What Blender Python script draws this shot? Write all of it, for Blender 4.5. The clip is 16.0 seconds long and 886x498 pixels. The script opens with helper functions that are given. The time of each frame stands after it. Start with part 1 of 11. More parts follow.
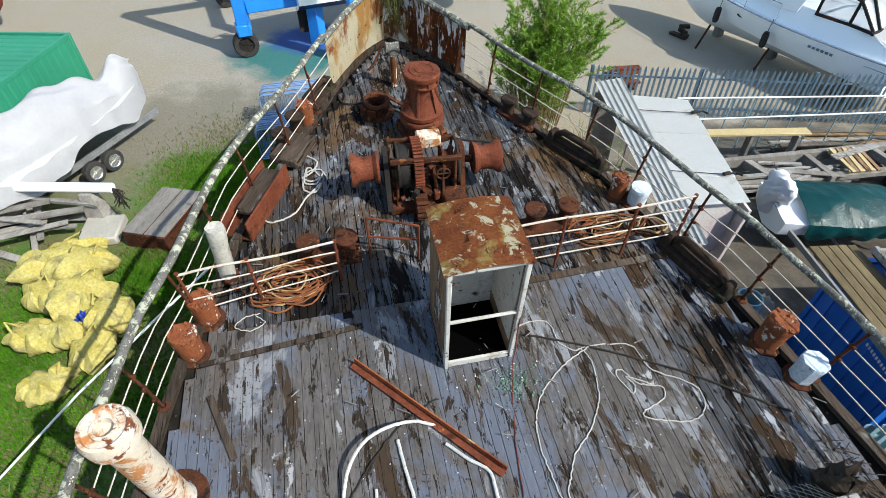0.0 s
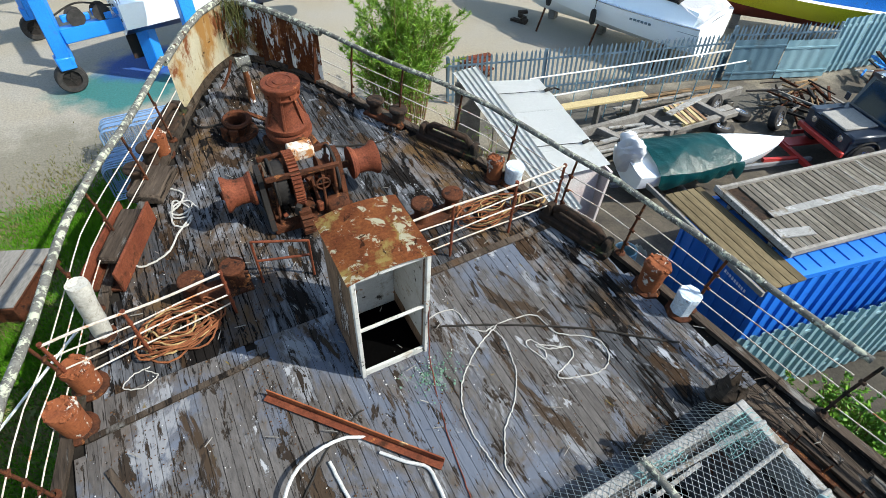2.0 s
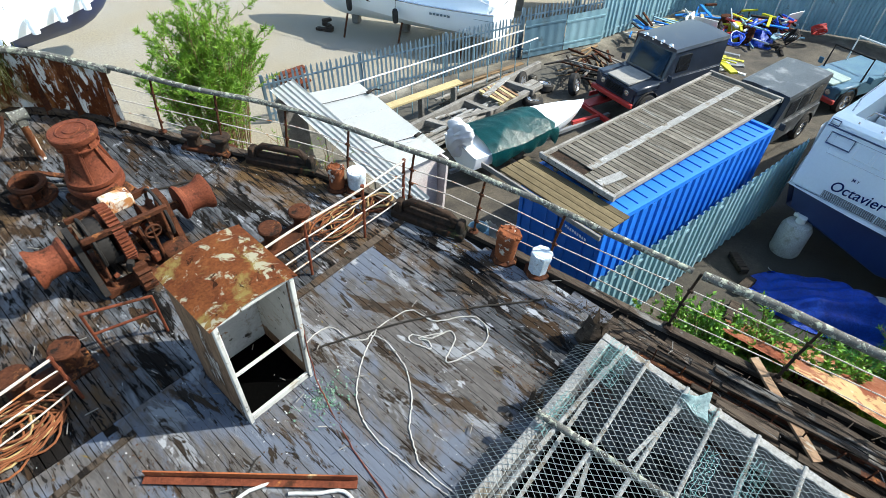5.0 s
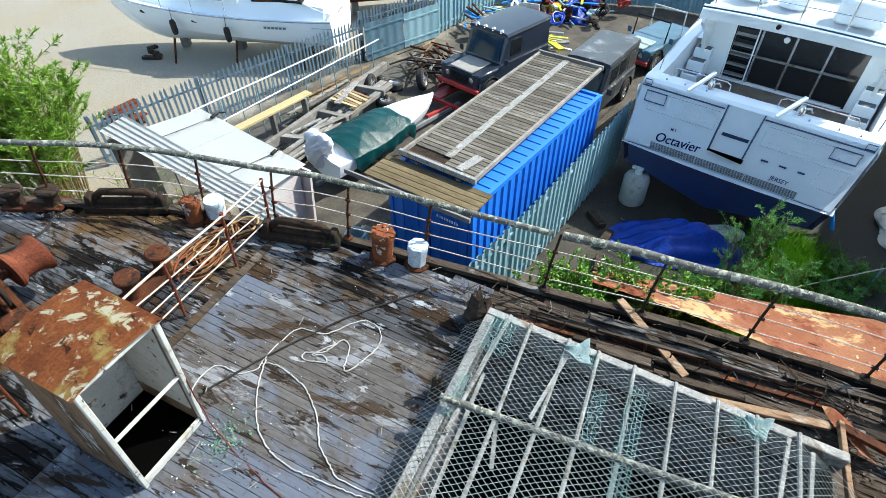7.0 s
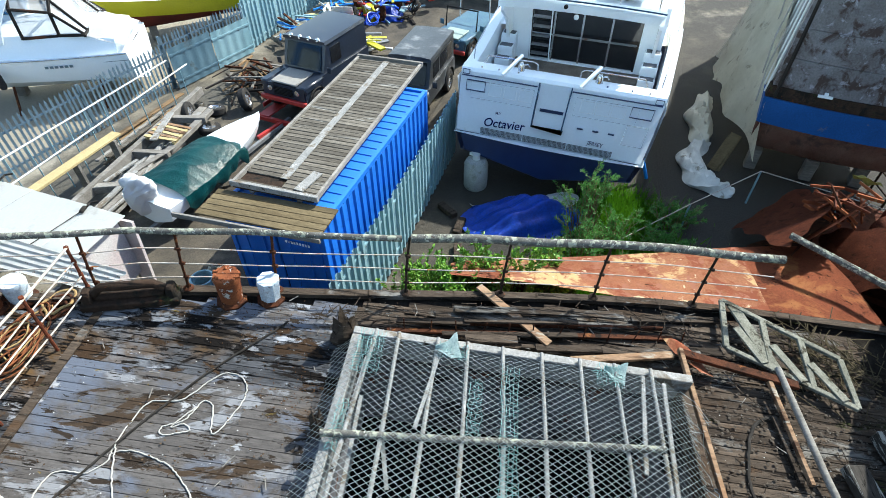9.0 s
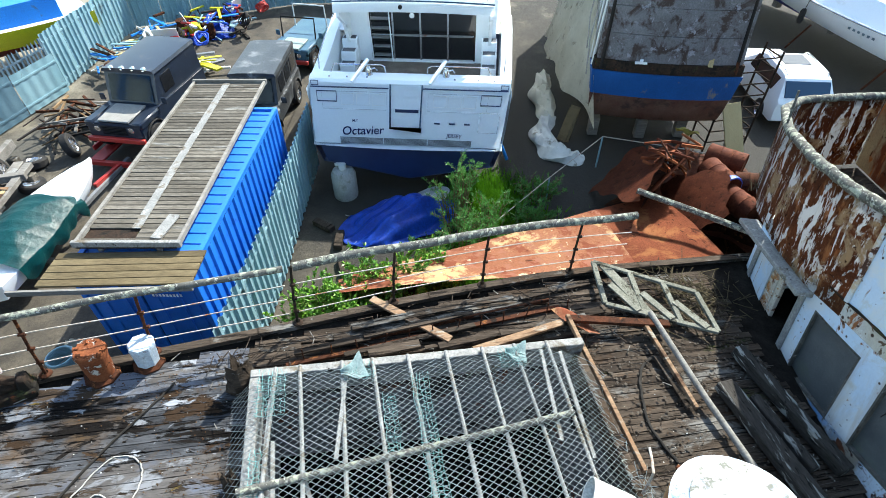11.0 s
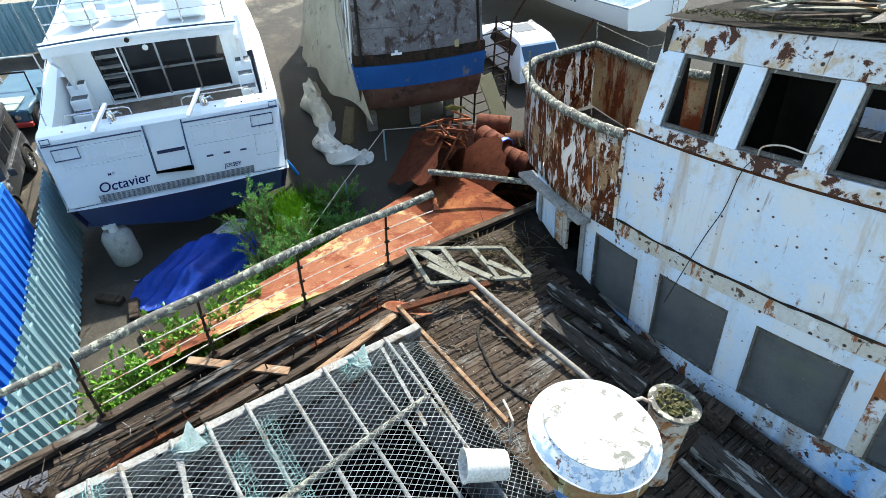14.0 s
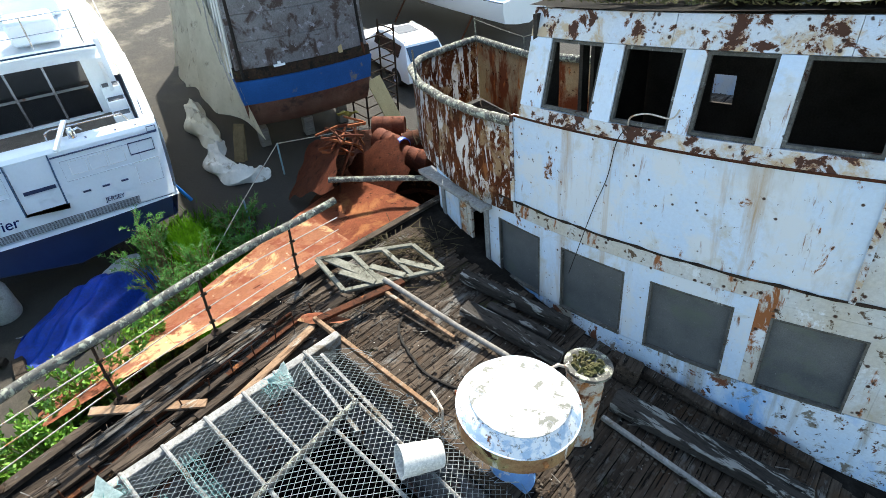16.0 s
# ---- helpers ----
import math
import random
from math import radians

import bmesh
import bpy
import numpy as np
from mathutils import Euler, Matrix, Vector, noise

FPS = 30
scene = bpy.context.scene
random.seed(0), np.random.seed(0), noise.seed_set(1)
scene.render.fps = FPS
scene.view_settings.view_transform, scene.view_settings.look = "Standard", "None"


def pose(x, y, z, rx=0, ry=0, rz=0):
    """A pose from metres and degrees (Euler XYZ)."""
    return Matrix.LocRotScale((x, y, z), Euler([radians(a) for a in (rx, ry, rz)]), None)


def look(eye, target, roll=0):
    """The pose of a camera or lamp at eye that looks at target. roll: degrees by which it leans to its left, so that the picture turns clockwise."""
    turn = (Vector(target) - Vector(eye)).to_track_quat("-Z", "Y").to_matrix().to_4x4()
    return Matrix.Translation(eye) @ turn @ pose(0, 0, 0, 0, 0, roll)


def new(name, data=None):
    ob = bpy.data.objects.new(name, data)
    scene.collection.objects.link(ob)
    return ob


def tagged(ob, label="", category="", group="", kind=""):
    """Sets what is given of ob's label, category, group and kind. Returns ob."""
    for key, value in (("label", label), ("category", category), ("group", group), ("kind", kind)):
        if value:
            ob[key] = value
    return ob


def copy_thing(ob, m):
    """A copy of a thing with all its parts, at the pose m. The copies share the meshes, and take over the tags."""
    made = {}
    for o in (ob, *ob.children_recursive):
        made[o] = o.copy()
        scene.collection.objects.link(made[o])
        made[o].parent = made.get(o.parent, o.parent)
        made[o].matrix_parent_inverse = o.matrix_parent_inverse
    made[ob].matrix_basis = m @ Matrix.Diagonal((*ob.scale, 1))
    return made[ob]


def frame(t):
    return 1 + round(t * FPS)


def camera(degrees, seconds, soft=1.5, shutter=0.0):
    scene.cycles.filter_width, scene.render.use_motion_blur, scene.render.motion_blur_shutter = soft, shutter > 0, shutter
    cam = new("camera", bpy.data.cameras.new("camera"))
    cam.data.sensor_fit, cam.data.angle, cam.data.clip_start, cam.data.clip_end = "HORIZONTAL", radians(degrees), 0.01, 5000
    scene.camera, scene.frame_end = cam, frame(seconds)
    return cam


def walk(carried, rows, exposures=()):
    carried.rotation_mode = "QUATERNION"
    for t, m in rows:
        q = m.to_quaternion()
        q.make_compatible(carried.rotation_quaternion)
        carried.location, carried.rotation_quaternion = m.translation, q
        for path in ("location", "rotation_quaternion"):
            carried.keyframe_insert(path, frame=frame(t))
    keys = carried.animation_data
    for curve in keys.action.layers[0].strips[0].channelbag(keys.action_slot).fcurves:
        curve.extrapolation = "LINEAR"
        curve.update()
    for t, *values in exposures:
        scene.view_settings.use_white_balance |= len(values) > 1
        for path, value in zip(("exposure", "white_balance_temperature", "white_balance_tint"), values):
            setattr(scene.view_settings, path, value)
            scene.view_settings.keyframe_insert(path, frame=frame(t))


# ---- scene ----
cam = camera(79.7, 16.0, soft=0.75)
PATH = [
    (0, (-0.175, 0.287, 4.783), (-0.347, 3.084, 2.072), -0.75),
    (0.5, (-0.232, 0.258, 4.793), (-0.210, 3.061, 2.081), -0.67),
    (1, (-0.258, 0.238, 4.784), (-0.032, 3.033, 2.074), -0.56),
    (1.5, (-0.258, 0.249, 4.768), (0.173, 3.022, 2.059), -0.43),
    (2, (-0.244, 0.290, 4.750), (0.380, 3.028, 2.044), -0.21),
    (2.5, (-0.222, 0.350, 4.729), (0.580, 3.048, 2.031), 0.01),
    (3, (-0.194, 0.398, 4.703), (0.779, 3.045, 2.010), 0.14),
    (3.5, (-0.197, 0.414, 4.692), (0.938, 3.001, 2.003), 0.21),
    (6, (-0.279, 0.119, 4.740), (1.580, 2.273, 2.074), -0.13),
    (6.5, (-0.261, 0.077, 4.739), (1.761, 2.087, 2.077), -0.30),
    (7, (-0.184, 0.054, 4.752), (1.990, 1.900, 2.090), -0.40),
    (7.5, (-0.120, -0.009, 4.793), (2.182, 1.670, 2.129), -0.47),
    (8, (-0.058, -0.068, 4.826), (2.348, 1.447, 2.158), -0.46),
    (8.5, (0.055, -0.105, 4.849), (2.589, 1.183, 2.179), -0.49),
    (9, (0.142, -0.115, 4.817), (2.785, 0.942, 2.150), -0.23),
    (11.5, (0.281, -0.092, 4.948), (3.115, -0.063, 2.268), -0.31),
    (12, (0.307, -0.084, 4.932), (3.140, -0.275, 2.258), -0.33),
    (12.5, (0.294, -0.141, 4.915), (3.110, -0.551, 2.249), -0.26),
    (13, (0.297, -0.230, 4.882), (3.080, -0.856, 2.223), -0.23),
    (13.5, (0.293, -0.288, 4.841), (3.027, -1.127, 2.191), -0.25),
    (14, (0.276, -0.309, 4.803), (2.961, -1.318, 2.161), -0.24),
    (14.5, (0.233, -0.321, 4.757), (2.866, -1.471, 2.119), -0.28),
    (15, (0.181, -0.349, 4.755), (2.750, -1.641, 2.122), -0.45),
    (15.5, (0.140, -0.388, 4.754), (2.640, -1.822, 2.127), -0.46),
    (16, (0.123, -0.377, 4.770), (2.555, -1.934, 2.149), -0.26),
]
walk(cam, [(t, look(eye, target, roll)) for t, eye, target, roll in PATH],
     exposures=[(0.0, 0.96, 6600, 6), (2.0, 1.13, 6600, 5), (3.5, 1.28, 6600, 4), (7.5, 1.38, 6500, 3), (9.0, 1.4, 6500, 3), (11.5, 1.66, 6600, 3), (13.0, 1.68, 6700, 4), (16.0, 1.68, 6950, 6)])

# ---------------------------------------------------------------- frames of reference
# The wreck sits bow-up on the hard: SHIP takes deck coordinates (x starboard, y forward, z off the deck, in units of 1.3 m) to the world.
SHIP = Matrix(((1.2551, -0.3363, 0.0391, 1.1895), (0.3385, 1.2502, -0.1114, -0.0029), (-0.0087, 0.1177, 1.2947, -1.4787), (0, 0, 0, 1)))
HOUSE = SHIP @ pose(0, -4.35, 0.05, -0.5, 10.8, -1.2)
G = -3.8  # the yard's ground

# ---------------------------------------------------------------- light
world = bpy.data.worlds.new("World")
scene.world = world
world.use_nodes = True
to_sun = (SHIP.to_3x3() @ Vector((1.17, -0.95, 1.58))).normalized()
sky = world.node_tree.nodes.new("ShaderNodeTexSky")
sky.sky_type = "NISHITA"
sky.sun_disc = False
sky.air_density = 1.25
sky.sun_elevation = math.asin(to_sun.z)
sky.sun_rotation = math.atan2(to_sun.x, to_sun.y)
back = world.node_tree.nodes["Background"]
back.inputs["Strength"].default_value = 0.125
world.node_tree.links.new(sky.outputs[0], back.inputs[0])
sun_data = bpy.data.lights.new("sun", "SUN")
sun_data.energy = 3.7
sun_data.angle = radians(0.53)
sun_data.color = (1.0, 0.965, 0.92)
sun = new("sun", sun_data)
sun.matrix_world = look((0, 0, 30), Vector((0, 0, 30)) - to_sun)



# ---------------------------------------------------------------- materials
def mat(name, a, b, scale=3.0, rough=0.7, metal=0.0, bump=0.3, fine=40.0, stains=(), stretch=(1, 1, 1), rand=0.0, depth=0.01, grain=0.35, dots=None):
    """A worn surface: two base tones mixed by broad noise, fine grain, then stains, each (colour, scale, low, high, roughness[, stretch])."""
    m = bpy.data.materials.new(name)
    m.use_nodes = True
    nt = m.node_tree
    n, ln = nt.nodes, nt.links
    bsdf = n["Principled BSDF"]
    tc = n.new("ShaderNodeTexCoord")
    mp = n.new("ShaderNodeMapping")
    mp.inputs["Scale"].default_value = stretch
    ln.new(tc.outputs["Object"], mp.inputs[0])
    vec = plain = mp.outputs[0]
    info = None
    if rand:
        info = n.new("ShaderNodeObjectInfo")
        add = n.new("ShaderNodeVectorMath")
        add.operation = "MULTIPLY_ADD"
        add.inputs[1].default_value = (1, 1, 1)
        comb = n.new("ShaderNodeCombineXYZ")
        mul = n.new("ShaderNodeMath")
        mul.operation = "MULTIPLY"
        mul.inputs[1].default_value = 37.0
        ln.new(info.outputs["Random"], mul.inputs[0])
        ln.new(mul.outputs[0], comb.inputs[0])
        ln.new(mul.outputs[0], comb.inputs[2])
        ln.new(vec, add.inputs[0])
        ln.new(comb.outputs[0], add.inputs[2])
        vec = add.outputs[0]

    def noise_tex(s, det=6.0, r=0.6, dist=0.0, src=None):
        t = n.new("ShaderNodeTexNoise")
        t.inputs["Scale"].default_value = s
        t.inputs["Detail"].default_value = det
        t.inputs["Roughness"].default_value = r
        t.inputs["Distortion"].default_value = dist
        ln.new(src or vec, t.inputs["Vector"])
        return t.outputs["Fac"]

    def mix(fac, c1, c2, mode="MIX"):
        x = n.new("ShaderNodeMix")
        x.data_type = "RGBA"
        x.blend_type = mode
        for sock, val in ((x.inputs[0], fac), (x.inputs[6], c1), (x.inputs[7], c2)):
            if hasattr(val, "links"):
                ln.new(val, sock)
            else:
                sock.default_value = val
        return x.outputs[2]

    def ramp(fac, lo, hi, v0=0.0, v1=1.0):
        x = n.new("ShaderNodeMapRange")
        x.inputs[1].default_value, x.inputs[2].default_value = lo, hi
        x.inputs[3].default_value, x.inputs[4].default_value = v0, v1
        ln.new(fac, x.inputs[0])
        return x.outputs[0]

    broad, small = noise_tex(scale), noise_tex(fine, 4.0, 0.7)
    col = mix(ramp(broad, 0.3, 0.7), a, b)
    col = mix(1.0, col, mix(ramp(small, 0.25, 0.75), (1 - grain,) * 3 + (1,), (1 + grain,) * 3 + (1,)), "MULTIPLY")
    rgh = None
    height = small
    for colour, s, lo, hi, r, *own in stains:
        src = plain
        if own:
            mq = n.new("ShaderNodeMapping")
            mq.inputs["Scale"].default_value = own[0]
            ln.new(tc.outputs["Object"], mq.inputs[0])
            src = mq.outputs[0]
        fac = ramp(noise_tex(s, 9.0, 0.68, 0.4, src), lo, hi)
        col = mix(fac, col, colour)
        mr = n.new("ShaderNodeMix")
        ln.new(fac, mr.inputs[0])
        if rgh is None:
            mr.inputs[2].default_value = rough
        else:
            ln.new(rgh, mr.inputs[2])
        mr.inputs[3].default_value = r
        rgh = mr.outputs[0]
        sub = n.new("ShaderNodeMath")
        sub.operation = "MULTIPLY_ADD"
        ln.new(fac, sub.inputs[0])
        sub.inputs[1].default_value = -0.6
        ln.new(height, sub.inputs[2])
        height = sub.outputs[0]
    if dots:
        # round rust spots where rivets and blisters have bled: (cells a metre, radius in cells, share, colour)
        vo = n.new("ShaderNodeTexVoronoi")
        vo.inputs["Scale"].default_value = dots[0]
        ln.new(tc.outputs["Object"], vo.inputs["Vector"])
        near = ramp(vo.outputs["Distance"], dots[1] * 1.25, dots[1] * 0.75)
        some = ramp(noise_tex(dots[0] * 0.6, 2.0, 0.5), 0.62 - dots[2] * 0.3, 0.64 - dots[2] * 0.3)
        both = n.new("ShaderNodeMath")
        both.operation = "MULTIPLY"
        ln.new(near, both.inputs[0])
        ln.new(some, both.inputs[1])
        col = mix(both.outputs[0], col, dots[3])
    if info:
        hsv = n.new("ShaderNodeHueSaturation")
        ln.new(ramp(info.outputs["Random"], 0, 1, 1 - rand, 1 + rand), hsv.inputs["Value"])
        ln.new(col, hsv.inputs["Color"])
        col = hsv.outputs[0]
    ln.new(col, bsdf.inputs["Base Color"])
    if rgh is not None:
        ln.new(rgh, bsdf.inputs["Roughness"])
    else:
        bsdf.inputs["Roughness"].default_value = rough
    bsdf.inputs["Metallic"].default_value = metal
    # porous, weathered surfaces hardly shine
    bsdf.inputs["Specular IOR Level"].default_value = 0.12 if rough >= 0.7 else 0.25 if rough >= 0.58 else 0.5
    if bump:
        bp = n.new("ShaderNodeBump")
        bp.inputs["Strength"].default_value = bump
        bp.inputs["Distance"].default_value = depth
        ln.new(height, bp.inputs["Height"])
        ln.new(bp.outputs[0], bsdf.inputs["Normal"])
    return m


RUST, RUST_D, RUST_L = (0.128, 0.0413, 0.0165, 1), (0.0413, 0.0165, 0.009, 1), (0.315, 0.12, 0.0413, 1)
M = {}
LONG, PATCH, RUN = (1, 0.06, 1), (1, 0.45, 1), (1, 1, 0.1)
M["deck"] = mat("weathered_deck", (0.019, 0.0197, 0.0218, 1), (0.068, 0.0707, 0.0775, 1), 1.6, 0.75, bump=1.0, fine=40, stretch=(1, 0.1, 1), rand=0.16, depth=0.014, grain=0.7,
                stains=[((0.136, 0.144, 0.16, 1), 0.9, 0.5, 0.58, 0.6, PATCH), ((0.231, 0.241, 0.265, 1), 2.4, 0.58, 0.61, 0.6, PATCH), ((0.0748, 0.0449, 0.0204, 1), 0.75, 0.49, 0.6, 0.9, (1, 0.7, 1)), ((0.034, 0.0204, 0.0116, 1), 3.5, 0.55, 0.58, 0.9, PATCH), ((0.0068, 0.00544, 0.00476, 1), 2.6, 0.55, 0.575, 0.95, (1, 0.3, 1)), ((0.00612, 0.00544, 0.00476, 1), 24, 0.59, 0.62, 0.95, (1, 0.12, 1)), ((0.204, 0.211, 0.228, 1), 7, 0.63, 0.65, 0.6, (1, 0.35, 1)), ((0.00816, 0.0068, 0.00612, 1), 13, 0.575, 0.59, 0.95, (1, 0.2, 1)), ((0.34, 0.34, 0.34, 1), 28, 0.73, 0.75, 0.7, (1, 0.6, 1))])
M["deck_paint"] = mat("blue_grey_deck_paint", (0.05, 0.044, 0.04, 1), (0.095, 0.088, 0.084, 1), 1.1, 0.62, bump=0.8, fine=34, stretch=(1, 0.25, 1), rand=0.05, depth=0.01, grain=0.4,
                stains=[((0.078, 0.05, 0.028, 1), 0.7, 0.5, 0.62, 0.85, (1, 0.7, 1)), ((0.088, 0.1, 0.128, 1), 0.75, 0.47, 0.54, 0.45, (1, 0.7, 1)), ((0.175, 0.18, 0.192, 1), 2.0, 0.56, 0.6, 0.6, PATCH), ((0.27, 0.275, 0.285, 1), 4.5, 0.62, 0.64, 0.6, (1, 0.5, 1)), ((0.036, 0.023, 0.0136, 1), 2.2, 0.565, 0.59, 0.9, (1, 0.3, 1)), ((0.0204, 0.014, 0.0095, 1), 7, 0.57, 0.59, 0.95, (1, 0.3, 1)), ((0.00816, 0.00612, 0.00476, 1), 46, 0.61, 0.64, 0.95, (1, 0.045, 1)), ((0.136, 0.0952, 0.0204, 1), 7, 0.64, 0.69, 0.95, (1, 0.7, 1)), ((0.0109, 0.00884, 0.00748, 1), 22, 0.62, 0.65, 0.95, (1, 0.2, 1)), ((0.34, 0.34, 0.34, 1), 26, 0.72, 0.74, 0.7, (1, 0.6, 1))])
M["old_deck"] = mat("rotten_deck", (0.0225, 0.0165, 0.0122, 1), (0.076, 0.058, 0.044, 1), 1.6, 0.85, bump=1.0, fine=26, stretch=(1, 0.12, 1), rand=0.2, depth=0.02, grain=0.65,
                    stains=[((0.0578, 0.034, 0.019, 1), 1.5, 0.56, 0.66, 0.9, PATCH), ((0.129, 0.122, 0.112, 1), 2.6, 0.56, 0.62, 0.8, PATCH), ((0.0115, 0.009, 0.0075, 1), 20, 0.56, 0.6, 0.95, LONG), ((0.136, 0.129, 0.122, 1), 26, 0.62, 0.66, 0.8, LONG), ((0.034, 0.0408, 0.0136, 1), 2.2, 0.62, 0.68, 0.95, PATCH)])
M["caulk"] = mat("deck_underlay", (0.0108, 0.0096, 0.0084, 1), (0.024, 0.021, 0.018, 1), 6, 0.9)
M["rust"] = mat("rust", (0.084, 0.028, 0.0126, 1), (0.028, 0.0126, 0.0077, 1), 5, 0.85, 0.0, 0.9, 45, stains=[(RUST_L, 5, 0.58, 0.7, 0.9), ((0.014, 0.0098, 0.0077, 1), 8, 0.56, 0.64, 0.9)], depth=0.01, grain=0.5)
M["rust_red"] = mat("red_rust", (0.0792, 0.0216, 0.0122, 1), (0.151, 0.0446, 0.0216, 1), 4, 0.75, 0.0, 0.8, 45, stains=[(RUST_D, 5, 0.55, 0.66, 0.9), (RUST_L, 7, 0.63, 0.7, 0.9)], depth=0.009, grain=0.45)
M["rust_pale"] = mat("orange_rust", (0.3, 0.0975, 0.0375, 1), (0.203, 0.0562, 0.024, 1), 1.6, 0.8, 0.0, 0.5, 40, stains=[((0.15, 0.0413, 0.0195, 1), 2.2, 0.54, 0.6, 0.9), ((0.45, 0.3, 0.15, 1), 3.5, 0.62, 0.66, 0.8)], depth=0.004)
M["red_plate"] = mat("red_rust_plate", (0.288, 0.088, 0.04, 1), (0.192, 0.052, 0.0256, 1), 1.6, 0.8, 0.0, 0.6, 40, grain=0.4, stains=[((0.4, 0.16, 0.064, 1), 1.1, 0.52, 0.6, 0.8), ((0.08, 0.028, 0.016, 1), 2.4, 0.56, 0.62, 0.9), (RUST_D, 8, 0.62, 0.66, 0.9)], depth=0.006)
M["rust_slab"] = mat("flaking_orange_plate", (0.44, 0.202, 0.106, 1), (0.334, 0.123, 0.066, 1), 0.9, 0.75, 0.0, 0.4, 40, stains=[((0.686, 0.475, 0.246, 1), 0.7, 0.54, 0.58, 0.7), ((0.299, 0.0968, 0.0528, 1), 1.7, 0.52, 0.57, 0.9), ((0.405, 0.176, 0.114, 1), 5, 0.55, 0.6, 0.85), ((0.748, 0.634, 0.44, 1), 3.0, 0.62, 0.65, 0.7), (RUST_D, 6, 0.66, 0.69, 0.9)], depth=0.004)
M["white_rust"] = mat("white_paint_rusting", (0.44, 0.575, 0.735, 1), (0.575, 0.65, 0.735, 1), 0.8, 0.42, 0.0, 0.4, 30, grain=0.07, dots=(9, 0.12, 0.5, (0.041, 0.018, 0.0115, 1)),
                      stains=[((0.574, 0.615, 0.656, 1), 1.4, 0.48, 0.58, 0.6), ((0.459, 0.451, 0.41, 1), 2.2, 0.56, 0.68, 0.7), ((0.39, 0.35, 0.29, 1), 1.1, 0.55, 0.72, 0.7, (1, 1, 0.5)), ((0.4, 0.28, 0.17, 1), 3.2, 0.57, 0.72, 0.8, (1, 1, 0.07)), ((0.197, 0.082, 0.0344, 1), 8, 0.62, 0.69, 0.8, (1, 1, 0.14)), ((0.262, 0.115, 0.0451, 1), 4.5, 0.615, 0.65, 0.9, (1, 1, 0.6)), ((0.0574, 0.0221, 0.0123, 1), 4.5, 0.65, 0.665, 0.9, (1, 1, 0.6)), (RUST_D, 18, 0.66, 0.68, 0.9)], depth=0.006)
M["rust_band"] = mat("white_paint_over_heavy_rust", (0.5, 0.57, 0.66, 1), (0.55, 0.54, 0.51, 1), 2, 0.5, 0.0, 0.7, 40, grain=0.1, dots=(10, 0.17, 0.75, (0.034, 0.0153, 0.0102, 1)),
                     stains=[((0.468, 0.357, 0.238, 1), 4, 0.5, 0.6, 0.8), ((0.255, 0.102, 0.0382, 1), 4.6, 0.52, 0.55, 0.9), ((0.0595, 0.0229, 0.0127, 1), 4.6, 0.54, 0.56, 0.95), ((0.629, 0.637, 0.654, 1), 18, 0.62, 0.65, 0.5)], depth=0.01)
M["rust_run"] = mat("rust_with_white_streaks", (0.078, 0.0281, 0.014, 1), (0.156, 0.0585, 0.0234, 1), 4, 0.85, 0.0, 0.8, 40, grain=0.5,
                    stains=[((0.281, 0.133, 0.0546, 1), 5, 0.54, 0.62, 0.9, (1, 1, 0.4)), ((0.546, 0.554, 0.562, 1), 4.4, 0.53, 0.545, 0.5, (1.5, 1.5, 0.5)), ((0.312, 0.234, 0.148, 1), 2.5, 0.55, 0.62, 0.8), ((0.546, 0.53, 0.499, 1), 18, 0.61, 0.63, 0.6, (1, 1, 0.5)), (RUST_D, 9, 0.6, 0.64, 0.9)], depth=0.008)
M["white_stained"] = mat("paint_stained_brown", (0.52, 0.55, 0.57, 1), (0.45, 0.41, 0.34, 1), 2, 0.6, 0.0, 0.5, 30, grain=0.15, dots=(9, 0.17, 0.8, (0.0425, 0.0187, 0.0119, 1)),
                         stains=[((0.391, 0.332, 0.238, 1), 2.2, 0.54, 0.68, 0.8, (1, 1, 0.3)), ((0.255, 0.0935, 0.034, 1), 5, 0.57, 0.61, 0.9, (1, 1, 0.25)), ((0.102, 0.068, 0.0425, 1), 9, 0.58, 0.62, 0.9), ((0.629, 0.654, 0.68, 1), 3, 0.58, 0.63, 0.5)], depth=0.006)
M["frame_dark"] = mat("dark_weathered_frame", (0.056, 0.0544, 0.048, 1), (0.128, 0.124, 0.112, 1), 6, 0.8, 0.0, 0.6, 40, grain=0.4, stains=[((0.32, 0.32, 0.304, 1), 9, 0.6, 0.64, 0.8), (RUST_D, 8, 0.6, 0.66, 0.9)])
M["white_worn"] = mat("worn_white_joinery", (0.36, 0.36, 0.34, 1), (0.48, 0.48, 0.465, 1), 3, 0.65, 0.0, 0.5, 40, grain=0.12, stains=[((0.288, 0.264, 0.224, 1), 5, 0.55, 0.64, 0.8), ((0.048, 0.04, 0.032, 1), 11, 0.61, 0.64, 0.9), ((0.24, 0.112, 0.048, 1), 6, 0.64, 0.68, 0.9)], depth=0.005)
M["under_blue"] = mat("white_over_blue_paint", (0.425, 0.578, 0.748, 1), (0.612, 0.671, 0.731, 1), 1.5, 0.45, 0.0, 0.35, 30, grain=0.1, dots=(9, 0.13, 0.5, (0.0425, 0.0187, 0.0119, 1)),
                      stains=[((0.136, 0.357, 0.697, 1), 0.9, 0.48, 0.6, 0.5), ((0.306, 0.272, 0.221, 1), 1.6, 0.5, 0.62, 0.8, RUN), ((0.17, 0.153, 0.128, 1), 6, 0.55, 0.62, 0.9), (RUST, 3, 0.59, 0.61, 0.9), (RUST_D, 14, 0.6, 0.63, 0.9)], depth=0.004)
